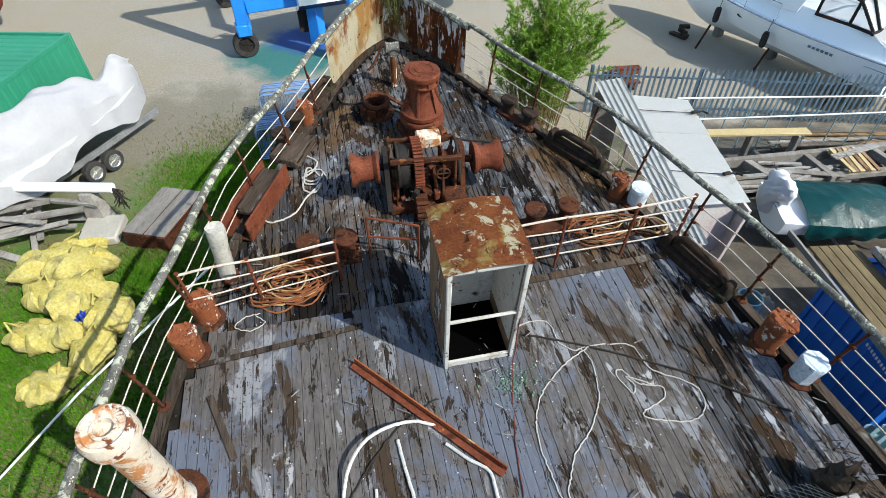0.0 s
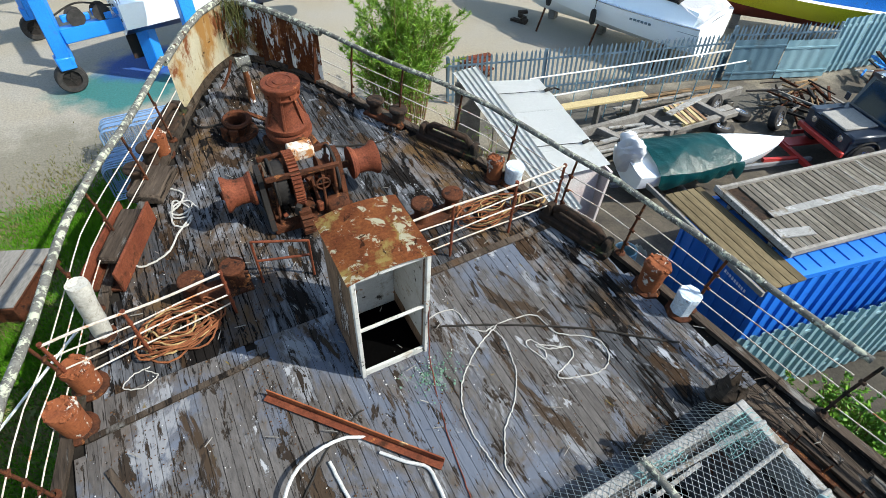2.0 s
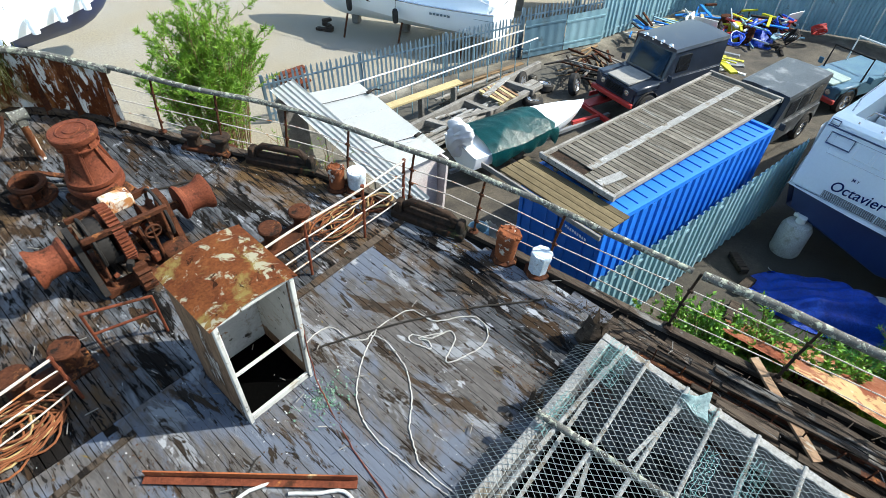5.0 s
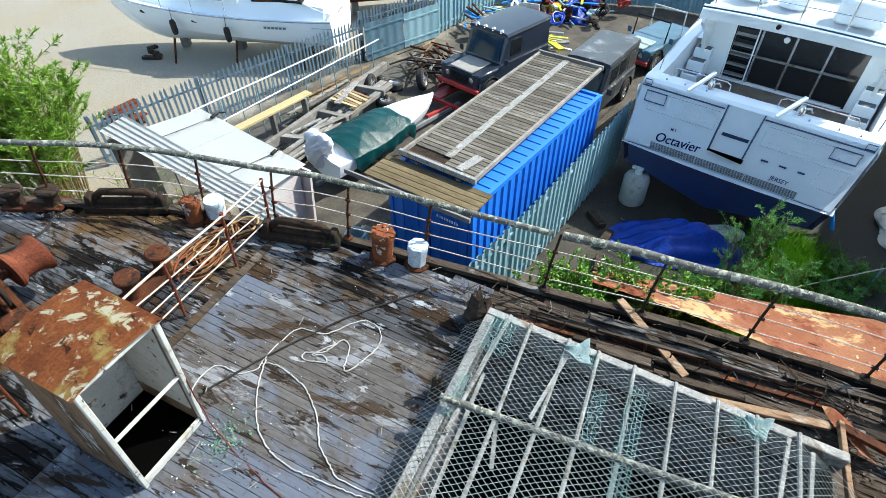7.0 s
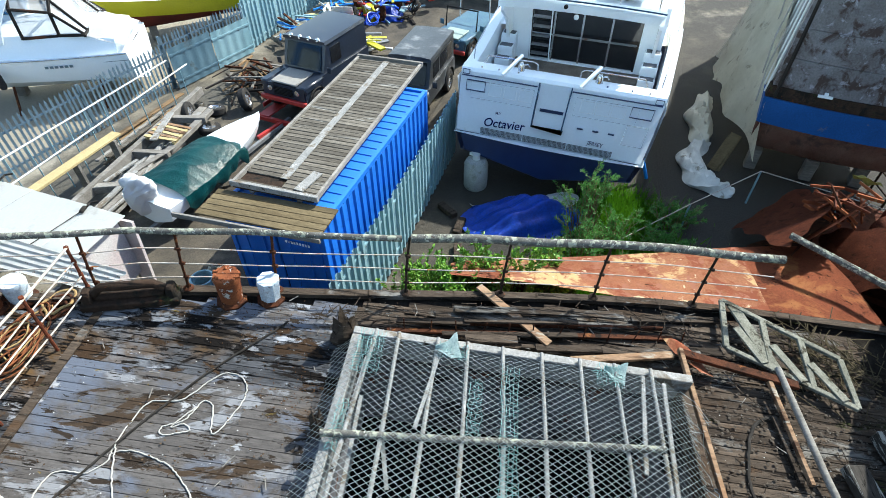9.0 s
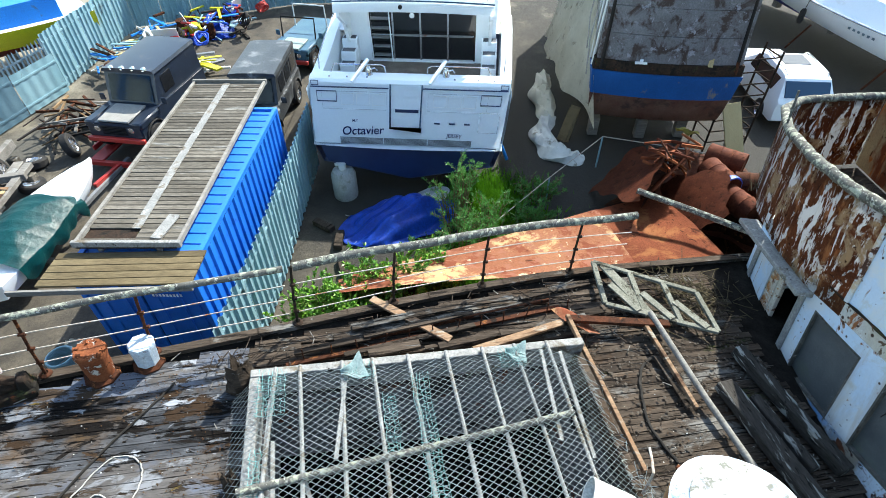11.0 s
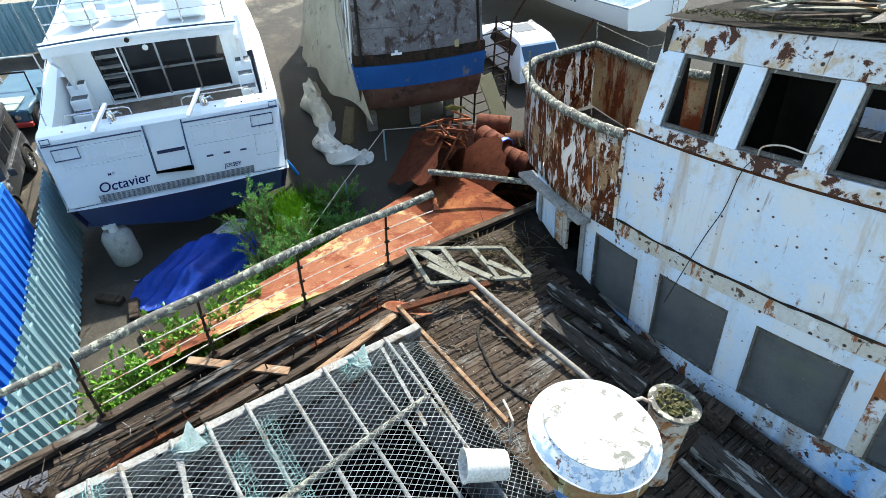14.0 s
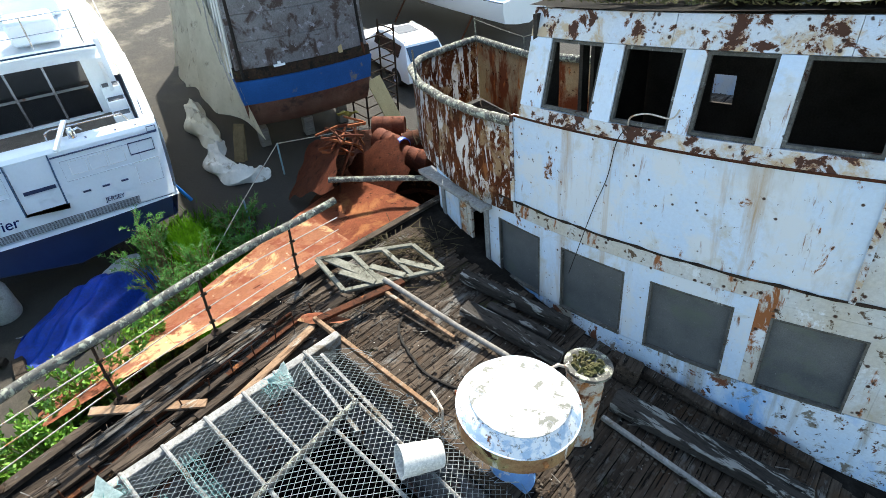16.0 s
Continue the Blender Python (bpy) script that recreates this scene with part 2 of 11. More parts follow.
M["white_flake"] = mat("flaking_white_paint", (0.533, 0.504, 0.446, 1), (0.446, 0.36, 0.259, 1), 3, 0.6, 0.0, 0.6, 40, grain=0.15, stains=[((0.36, 0.158, 0.0576, 1), 5, 0.5, 0.58, 0.85), (RUST, 8, 0.55, 0.6, 0.9), ((0.576, 0.562, 0.518, 1), 12, 0.6, 0.64, 0.6), (RUST_D, 16, 0.64, 0.68, 0.9)], depth=0.006)
M["grey_steel"] = mat("dull_grey_steel", (0.15, 0.158, 0.165, 1), (0.24, 0.247, 0.255, 1), 3, 0.55, 0.3, 0.2, 40, stains=[(RUST, 5, 0.62, 0.7, 0.9)], depth=0.003)
M["hatch_wood"] = mat("peeling_wood", (0.21, 0.14, 0.091, 1), (0.084, 0.049, 0.0315, 1), 3, 0.8, 0.0, 0.6, 30, stretch=(1, 1, 0.2), stains=[((0.042, 0.0245, 0.0154, 1), 5, 0.52, 0.58, 0.9), ((0.434, 0.42, 0.406, 1), 5, 0.58, 0.61, 0.6)], depth=0.008, grain=0.5)
M["hatch_roof"] = mat("rusted_roof_sheet", (0.245, 0.0864, 0.0288, 1), (0.122, 0.036, 0.0158, 1), 5, 0.75, 0.0, 0.7, 45, grain=0.45, stains=[((0.288, 0.216, 0.072, 1), 3, 0.52, 0.6, 0.8), ((0.446, 0.418, 0.302, 1), 7, 0.56, 0.6, 0.7), (RUST_D, 10, 0.62, 0.66, 0.9)], depth=0.004)
M["lichen_pipe"] = mat("lichened_pipe", (0.137, 0.137, 0.126, 1), (0.0612, 0.0576, 0.0504, 1), 11, 0.85, 0.0, 0.8, 60, stains=[((0.317, 0.331, 0.259, 1), 13, 0.52, 0.57, 0.9), ((0.446, 0.446, 0.403, 1), 22, 0.6, 0.63, 0.9), (RUST_D, 7, 0.64, 0.7, 0.9)], depth=0.004)
M["wire"] = mat("pale_rail_rod", (0.475, 0.446, 0.403, 1), (0.36, 0.302, 0.245, 1), 6, 0.6, 0.0, 0.2, stains=[(RUST_L, 9, 0.56, 0.64, 0.9)], depth=0.002)
M["grey_wood"] = mat("grey_timber", (0.144, 0.133, 0.119, 1), (0.259, 0.245, 0.223, 1), 3, 0.85, 0.0, 0.5, 35, stretch=(1, 0.2, 1), rand=0.2, depth=0.006, grain=0.4)
M["brown_wood"] = mat("brown_timber", (0.158, 0.101, 0.054, 1), (0.245, 0.166, 0.0936, 1), 3, 0.85, 0.0, 0.5, 35, stretch=(1, 0.2, 1), rand=0.2, depth=0.005)
M["blue_steel"] = mat("blue_container_paint", (0.0102, 0.132, 0.561, 1), (0.017, 0.178, 0.663, 1), 0.8, 0.5, 0.0, 0.15, 30, grain=0.1, stains=[((0.0085, 0.0595, 0.34, 1), 1.4, 0.62, 0.75, 0.6)], depth=0.003)
M["green_steel"] = mat("green_container_paint", (0.014, 0.154, 0.084, 1), (0.021, 0.21, 0.119, 1), 0.8, 0.5, 0.0, 0.15, 30, grain=0.1, depth=0.003)
M["gelcoat"] = mat("white_gelcoat", (0.83, 0.89, 0.94, 1), (0.86, 0.91, 0.94, 1), 0.6, 0.22, 0.0, 0.05, 20, grain=0.03, depth=0.002, stains=[((0.6, 0.6, 0.57, 1), 1.2, 0.62, 0.8, 0.4)])
M["navy"] = mat("navy_hull", (0.008, 0.016, 0.06, 1), (0.012, 0.03, 0.1, 1), 1, 0.35, bump=0.1, grain=0.1)
# near-black without shine: the shade of unlit depths put into a colour
M["dark"] = mat("shade_black", (0.0012, 0.0012, 0.0012, 1), (0.002, 0.002, 0.002, 1), 2, 0.9)
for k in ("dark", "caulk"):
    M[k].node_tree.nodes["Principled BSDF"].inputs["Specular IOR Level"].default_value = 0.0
M["galv"] = mat("teal_grey_steel", (0.17, 0.306, 0.357, 1), (0.255, 0.399, 0.451, 1), 1.2, 0.5, 0.1, 0.15, 40, grain=0.12, stains=[((0.102, 0.111, 0.102, 1), 2.2, 0.6, 0.72, 0.7)], depth=0.003)
M["palisade"] = mat("grey_blue_palisade", (0.075, 0.128, 0.173, 1), (0.128, 0.188, 0.24, 1), 2, 0.5, 0.2, 0.1, 40, grain=0.15)
M["tyre"] = mat("tyre_rubber", (0.02, 0.02, 0.02, 1), (0.045, 0.042, 0.04, 1), 6, 0.85, bump=0.3)
M["hull_black"] = mat("black_hull_paint", (0.0112, 0.0112, 0.0112, 1), (0.028, 0.0238, 0.021, 1), 1, 0.7, bump=0.3, stains=[(RUST, 1.5, 0.58, 0.7, 0.9)])


# ---------------------------------------------------------------- mesh helpers
def bm_new():
    return bmesh.new()


def box(bm, c, s, rot=(0, 0, 0), bevel=0.0, taper=1.0):
    """A box of size s centred at c, turned by degrees; taper narrows its top."""
    m = pose(*c, *rot)
    x, y, z = s[0] / 2, s[1] / 2, s[2] / 2
    vs = [bm.verts.new(m @ Vector((sx * x * (taper if sz > 0 else 1), sy * y * (taper if sz > 0 else 1), sz * z))) for sz in (-1, 1) for sx, sy in ((-1, -1), (1, -1), (1, 1), (-1, 1))]
    fs = [bm.faces.new([vs[i] for i in f]) for f in ((3, 2, 1, 0), (4, 5, 6, 7), (0, 1, 5, 4), (1, 2, 6, 5), (2, 3, 7, 6), (3, 0, 4, 7))]
    if bevel:
        edges = list({e for f in fs for e in f.edges})
        bmesh.ops.bevel(bm, geom=edges, offset=bevel, segments=1, affect="EDGES")
    return bm


def beam(bm, p, q, w, h, bevel=0.0):
    """A bar of section w by h from p to q; h stays as upright as it can."""
    p, q = Vector(p), Vector(q)
    d = (q - p).normalized()
    side = d.cross(Vector((0, 0, 1)))
    side = side.normalized() if side.length > 1e-4 else Vector((1, 0, 0))
    upv = side.cross(d)
    vs = [bm.verts.new(e + side * sx * w / 2 + upv * sz * h / 2) for e in (p, q) for sx, sz in ((-1, -1), (1, -1), (1, 1), (-1, 1))]
    fs = [bm.faces.new([vs[i] for i in f]) for f in ((0, 1, 2, 3), (7, 6, 5, 4), (0, 4, 5, 1), (1, 5, 6, 2), (2, 6, 7, 3), (3, 7, 4, 0))]
    if bevel:
        bmesh.ops.bevel(bm, geom=list({e for f in fs for e in f.edges}), offset=bevel, segments=1, affect="EDGES")
    return bm


def tube(bm, pts, r, seg=8, caps=True, closed=False):
    """A round tube along pts; r is one radius or one for each point."""
    pts = [Vector(p) for p in pts]
    n = len(pts)
    rs = r if isinstance(r, (list, tuple)) else [r] * n
    rings, prev = [], None
    for i, p in enumerate(pts):
        a = pts[(i - 1) % n] if closed or i else p
        b = pts[(i + 1) % n] if closed or i < n - 1 else p
        d = (b - a).normalized()
        if prev is None:
            side = d.cross(Vector((0, 0, 1)))
            side = side.normalized() if side.length > 1e-3 else Vector((1, 0, 0))
        else:
            side = (prev - d * prev.dot(d)).normalized()
        prev = side
        upv = d.cross(side)
        rings.append([bm.verts.new(p + (side * math.cos(t) + upv * math.sin(t)) * rs[i]) for t in (2 * math.pi * k / seg for k in range(seg))])
    for i in range(n if closed else n - 1):
        a, b = rings[i], rings[(i + 1) % n]
        for k in range(seg):
            f = bm.faces.new((a[k], a[(k + 1) % seg], b[(k + 1) % seg], b[k]))
            f.smooth = True
    if caps and not closed:
        bm.faces.new(rings[0][::-1])
        bm.faces.new(rings[-1])
    return bm


def lathe(bm, prof, seg=24, m=None, smooth=True):
    """Turns a profile of (radius, height) round z; ends of radius 0 close it."""
    m = m or Matrix()
    rings = []
    for r, z in prof:
        if r < 1e-5:
            rings.append([bm.verts.new(m @ Vector((0, 0, z)))])
        else:
            rings.append([bm.verts.new(m @ Vector((r * math.cos(2 * math.pi * k / seg), r * math.sin(2 * math.pi * k / seg), z))) for k in range(seg)])
    for a, b in zip(rings, rings[1:]):
        for k in range(seg):
            j = (k + 1) % seg
            if len(a) == 1 and len(b) == 1:
                continue
            if len(a) == 1:
                f = bm.faces.new((a[0], b[j], b[k])[::-1])
            elif len(b) == 1:
                f = bm.faces.new((a[k], a[j], b[0]))
            else:
                f = bm.faces.new((a[k], a[j], b[j], b[k]))
            f.smooth = smooth
    return bm


def grid(bm, nu, nv, fn, thick=0.0, smooth=True):
    """A sheet of nu by nv cells through fn(s, t) with s, t in 0..1; thick gives it a back (along -z of the normal)."""
    vs = [[bm.verts.new(fn(i / nu, j / nv)) for j in range(nv + 1)] for i in range(nu + 1)]
    fs = []
    for i in range(nu):
        for j in range(nv):
            f = bm.faces.new((vs[i][j], vs[i + 1][j], vs[i + 1][j + 1], vs[i][j + 1]))
            f.smooth = smooth
            fs.append(f)
    if thick:
        bmesh.ops.solidify(bm, geom=fs, thickness=thick)
    return bm


def loft(bm, sections, caps=True, smooth=True, closed=True):
    """Skins a row of sections, each a list of the same number of points."""
    rings = [[bm.verts.new(p) for p in s] for s in sections]
    n = len(rings[0])
    for a, b in zip(rings, rings[1:]):
        for k in range(n if closed else n - 1):
            j = (k + 1) % n
            f = bm.faces.new((a[k], a[j], b[j], b[k]))
            f.smooth = smooth
    if caps and closed:
        bm.faces.new(rings[0][::-1])
        bm.faces.new(rings[-1])
    return bm


def prism(bm, outline, z0, z1):
    """An upright prism over an outline of (x, y)."""
    lo = [bm.verts.new((x, y, z0)) for x, y in outline]
    hi = [bm.verts.new((x, y, z1)) for x, y in outline]
    n = len(outline)
    bm.faces.new(lo[::-1])
    bm.faces.new(hi)
    for k in range(n):
        bm.faces.new((lo[k], lo[(k + 1) % n], hi[(k + 1) % n], hi[k]))
    return bm


def mesh_of(name, bm, material):
    bmesh.ops.recalc_face_normals(bm, faces=bm.faces)
    me = bpy.data.meshes.new(name)
    bm.to_mesh(me)
    bm.free()
    me.set_sharp_from_angle(angle=radians(38))
    me.materials.append(material)
    return me


def part(name, bm, material, parent, label="", m=None, kind=""):
    ob = new(name, mesh_of(name, bm, material))
    ob.parent = parent
    if m is not None:
        ob.matrix_basis = m
    return tagged(ob, label, kind=kind)


def thing(name, label, category, m=None, group="", kind="", bm=None, material=None):
    ob = new(name, mesh_of(name, bm, material) if bm else None)
    ob.matrix_basis = m if m is not None else Matrix()
    return tagged(ob, label, category, group, kind)


def lerp_table(table, v):
    for (v0, b0), (v1, b1) in zip(table, table[1:]):
        if v0 <= v <= v1:
            return b0 + (b1 - b0) * (v - v0) / (v1 - v0)
    return table[0][1] if v < table[0][0] else table[-1][1]


BEAM = [(-14, 3.9), (-6, 4.0), (-3, 3.95), (-1.9, 3.88), (-0.8, 3.74), (0.2, 3.58), (1.3, 3.38), (2.4, 3.2), (3.2, 3.08), (3.9, 2.95), (4.4, 2.76), (5.75, 2.42), (6.2, 2.22), (7.05, 1.78), (7.7, 1.47), (8.5, 1.1), (9.2, 0.72), (9.7, 0.34), (9.95, 0.02)]


def half(v):
    return lerp_table(BEAM, v)

# ---------------------------------------------------------------- the yard's ground
def ground_material():
    m = bpy.data.materials.new("yard_ground")
    m.use_nodes = True
    nt = m.node_tree
    n, ln = nt.nodes, nt.links
    bsdf = n["Principled BSDF"]
    tc = n.new("ShaderNodeTexCoord")

    def nz(s, det=8, r=0.6):
        t = n.new("ShaderNodeTexNoise")
        t.inputs["Scale"].default_value, t.inputs["Detail"].default_value, t.inputs["Roughness"].default_value = s, det, r
        ln.new(tc.outputs["Object"], t.inputs["Vector"])
        return t.outputs["Fac"]

    def rng(f, lo, hi, a=0.0, b=1.0):
        x = n.new("ShaderNodeMapRange")
        x.inputs[1].default_value, x.inputs[2].default_value, x.inputs[3].default_value, x.inputs[4].default_value = lo, hi, a, b
        ln.new(f, x.inputs[0])
        return x.outputs[0]

    def mth(op, a, b):
        x = n.new("ShaderNodeMath")
        x.operation = op
        for s, v in zip(x.inputs, (a, b)):
            if hasattr(v, "links"):
                ln.new(v, s)
            else:
                s.default_value = v
        return x.outputs[0]

    def mix(f, a, b, mode="MIX"):
        x = n.new("ShaderNodeMix")
        x.data_type, x.blend_type = "RGBA", mode
        for s, v in ((x.inputs[0], f), (x.inputs[6], a), (x.inputs[7], b)):
            if hasattr(v, "links"):
                ln.new(v, s)
            else:
                s.default_value = v
        return x.outputs[2]

    def blob(cx, cy, rx, ry, edge=0.35):
        """1 inside an ellipse with a ragged rim."""
        sep = n.new("ShaderNodeSeparateXYZ")
        ln.new(tc.outputs["Object"], sep.inputs[0])
        dx = mth("DIVIDE", mth("SUBTRACT", sep.outputs[0], cx), rx)
        dy = mth("DIVIDE", mth("SUBTRACT", sep.outputs[1], cy), ry)
        d = mth("SQRT", mth("ADD", mth("MULTIPLY", dx, dx), mth("MULTIPLY", dy, dy)), 0)
        d = mth("ADD", d, mth("MULTIPLY", mth("SUBTRACT", nz(0.7), 0.5), 1.3))
        return rng(d, 1 + edge / 2, 1 - edge / 2)

    big, mid, fine = nz(0.16), nz(1.3), nz(14, 6, 0.75)
    hard = mix(rng(big, 0.35, 0.65), (0.231, 0.197, 0.136, 1), (0.245, 0.228, 0.194, 1))
    dirt = mix(rng(mid, 0.35, 0.65), (0.034, 0.0286, 0.0218, 1), (0.0816, 0.068, 0.049, 1))
    grass = mix(rng(mid, 0.34, 0.58), (0.04, 0.11, 0.008, 1), (0.1, 0.1, 0.034, 1))
    col = hard
    col = mix(blob(16, 4, 16, 11.3), col, dirt)
    col = mix(blob(-7.5, 12, 5.0, 5.0), col, (0.15, 0.136, 0.102, 1))
    col = mix(blob(-8.5, 5.5, 4.5, 6.2), col, grass)
    col = mix(blob(-6.2, 11.4, 3.2, 1.6), col, grass)
    col = mix(blob(7.5, 1.6, 3.5, 1.6), col, grass)
    col = mix(blob(-6.8, 19.2, 2.2, 1.7, 0.5), col, (0.02, 0.115, 0.11, 1))
    col = mix(blob(-6.6, 21.0, 1.6, 1.4, 0.5), col, (0.012, 0.055, 0.21, 1))
    # dark earth, with the shade between yacht and barge painted in
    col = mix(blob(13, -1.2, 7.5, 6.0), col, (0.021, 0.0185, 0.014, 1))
    col = mix(blob(8.5, 13.6, 5.5, 1.4), col, (0.068, 0.0626, 0.051, 1))
    # ground beyond the barge painted near-black for the shade lying on it
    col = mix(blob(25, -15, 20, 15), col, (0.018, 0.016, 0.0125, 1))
    col = mix(1.0, col, mix(rng(fine, 0.25, 0.75), (0.6, 0.6, 0.6, 1), (1.35, 1.35, 1.35, 1)), "MULTIPLY")
    ln.new(col, bsdf.inputs["Base Color"])
    bsdf.inputs["Roughness"].default_value = 0.9
    bp = n.new("ShaderNodeBump")
    bp.inputs["Strength"].default_value, bp.inputs["Distance"].default_value = 0.6, 0.04
    ln.new(mth("ADD", fine, mid), bp.inputs["Height"])
    ln.new(bp.outputs[0], bsdf.inputs["Normal"])
    return m


bm = bm_new()
grid(bm, 60, 60, lambda s, t: (-700 + 1400 * s, -700 + 1400 * t, 0), smooth=False)
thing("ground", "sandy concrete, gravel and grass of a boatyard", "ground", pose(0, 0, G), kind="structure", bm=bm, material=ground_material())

# ---------------------------------------------------------------- the wreck: hull, bulwarks, deck underlay
VS = [-14 + 0.5 * i for i in range(48)] + [9.95]
hatch_u, hatch_v0, hatch_v1 = 2.5, -1.95, 1.4

M["rotten_iron"] = mat("dark_mossy_iron", (0.021, 0.0154, 0.0119, 1), (0.0525, 0.0315, 0.021, 1), 3, 0.9, 0, 0.6, 30, stains=[((0.014, 0.0126, 0.0105, 1), 3, 0.48, 0.58, 0.9), ((0.042, 0.049, 0.0175, 1), 4, 0.6, 0.68, 0.9), (RUST, 5, 0.62, 0.68, 0.9)])
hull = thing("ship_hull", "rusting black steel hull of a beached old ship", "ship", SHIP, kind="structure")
bm = bm_new()
secs = []
for v in VS:
    b = half(v)
    secs.append([(-b, v, -0.03), (-b * 0.97 + 0.02, v, -0.9), (-b * 0.86, v, -1.8), (-b * 0.5, v, -2.5), (0, v, -2.8), (b * 0.5, v, -2.5), (b * 0.86, v, -1.8), (b * 0.97 - 0.02, v, -0.9), (b, v, -0.03)])
loft(bm, secs, caps=False, closed=False)
part("shell", bm, M["hull_black"], hull)
for side in (-1, 1):
    bm = bm_new()
    vs = [v for v in VS if v > -9] + []
    for v0, v1 in zip(vs, vs[1:]):
        beam(bm, (side * (half(v0) - 0.05), v0, 0.03), (side * (half(v1) - 0.05), v1 + 0.02, 0.03), 0.1, 0.06)
    part("gunwale_bar", bm, M["old_deck"], hull, "rust-brown gunwale bar along the deck edge")
# stem plate closing the bow, with a cap, and weeds hanging from it
bw = half(9.93)
bm = bm_new()
box(bm, (0, 9.95, 0.46), (2 * bw + 0.02, 0.05, 0.95), bevel=0.01)
part("stem_plate", bm, M["rust_run"], hull)
bm = bm_new()
tube(bm, [(-bw, 9.93, 0.95), (0, 9.97, 0.96), (bw, 9.93, 0.95)], 0.052, 8)
part("stem_cap", bm, M["lichen_pipe"], hull)
wr = random.Random(77)
bm = bm_new()
for i in range(60):
    x, y = wr.gauss(0.12, 0.13), 9.84 + wr.uniform(-0.12, 0.06)
    l = wr.uniform(0.2, 0.75)
    tube(bm, [(x, y, 0.98), (x + wr.gauss(0, 0.05), y - 0.08, 0.95 - l * 0.4), (x + wr.gauss(0, 0.08), y - 0.1 - wr.uniform(0, 0.06), 0.93 - l)], [0.006, 0.005, 0.002], 4, caps=False)
thing("hanging_weeds", "dry and green weeds hanging inside the bow", "weeds", SHIP, kind="stuff", bm=bm, material=mat("olive_stalks", (0.035, 0.05, 0.012, 1), (0.09, 0.08, 0.03, 1), 9, 0.85, bump=0))
# bow bulwark plates
M["bow_cream"] = mat("cream_paint_with_rust_runs", (0.56, 0.52, 0.4, 1), (0.5, 0.43, 0.27, 1), 2, 0.6, 0.0, 0.5, 40, grain=0.12, stains=[((0.4, 0.22, 0.07, 1), 1.3, 0.49, 0.58, 0.85, (1, 1, 0.6)), ((0.24, 0.085, 0.03, 1), 1.7, 0.54, 0.6, 0.9, (1, 1, 0.7)), ((0.3, 0.2, 0.1, 1), 9, 0.58, 0.66, 0.9, (1, 1, 0.15)), (RUST_D, 5, 0.62, 0.66, 0.9)], depth=0.006)
for side in (-1, 1):
    bm = bm_new()
    pts = [(side * half(v) , v) for v in (8.55, 8.9, 9.3, 9.65, 9.93)]
    grid(bm, 16, 4, lambda s, t, pts=pts: Vector((*(Vector(pts[min(3, int(s * 4))]).lerp(Vector(pts[min(3, int(s * 4)) + 1]), s * 4 - min(3, int(s * 4)))), t * (0.85 + 0.09 * s))), 0.03)
    part("bulwark_plate", bm, M["bow_cream"] if side < 0 else M["rust_run"], hull, "flaking cream bow bulwark streaked with rust")
    bm = bm_new()
    tube(bm, [(side * half(v), v, 0.86 + 0.09 * (v - 8.55) / 1.4) for v in (8.5, 8.9, 9.3, 9.65, 9.93)], 0.05, 8)
    part("bulwark_cap", bm, M["lichen_pipe"], hull)
    for v in (8.6, 9.1, 9.5) if side > 0 else ():
        bm = bm_new()
        b = half(v) - 0.03
        if b > 0.25:
            prism(bm, [(0, 0), (0.09, 0), (0.03, 0.6), (0, 0.6)], -0.015, 0.015)
            part("bulwark_bracket", bm, M["rust"], hull, m=Matrix.Translation((side * b, v, 0)) @ Matrix(((-side, 0, 0, 0), (0, 0, 1, 0), (0, 1, 0, 0), (0, 0, 0, 1))))

# deck underlay with the hatch's opening left out
bm = bm_new()
def deck_strip(v0, v1, cut):
    b0, b1 = half(v0) - 0.03, half(v1) - 0.03
    spans = [(-1, 1)] if not cut else [(-1, 0), (0, 1)]
    for k, sp in enumerate(spans):
        if cut:
            a0, c0 = (-b0, -hatch_u) if k == 0 else (hatch_u, b0)
            a1, c1 = (-b1, -hatch_u) if k == 0 else (hatch_u, b1)
        else:
            a0, c0, a1, c1 = -b0, b0, -b1, b1
        vs = [bm.verts.new(p) for p in ((a0, v0, -0.04), (c0, v0, -0.04), (c1, v1, -0.04), (a1, v1, -0.04), (a0, v0, -0.1), (c0, v0, -0.1), (c1, v1, -0.1), (a1, v1, -0.1))]
        for f in ((0, 1, 2, 3), (7, 6, 5, 4), (0, 4, 5, 1), (1, 5, 6, 2), (2, 6, 7, 3), (3, 7, 4, 0)):
            bm.faces.new([vs[i] for i in f])
stops = sorted(set(VS) | {hatch_v0, hatch_v1})
for v0, v1 in zip(stops, stops[1:]):
    deck_strip(v0, v1, v0 >= hatch_v0 - 1e-6 and v1 <= hatch_v1 + 1e-6)
bmesh.ops.remove_doubles(bm, verts=bm.verts[:], dist=1e-4)
deck = thing("floor_deck", "weathered grey planked ship's deck with rot and lichen", "deck", SHIP, kind="structure", bm=bm, material=M["caulk"])

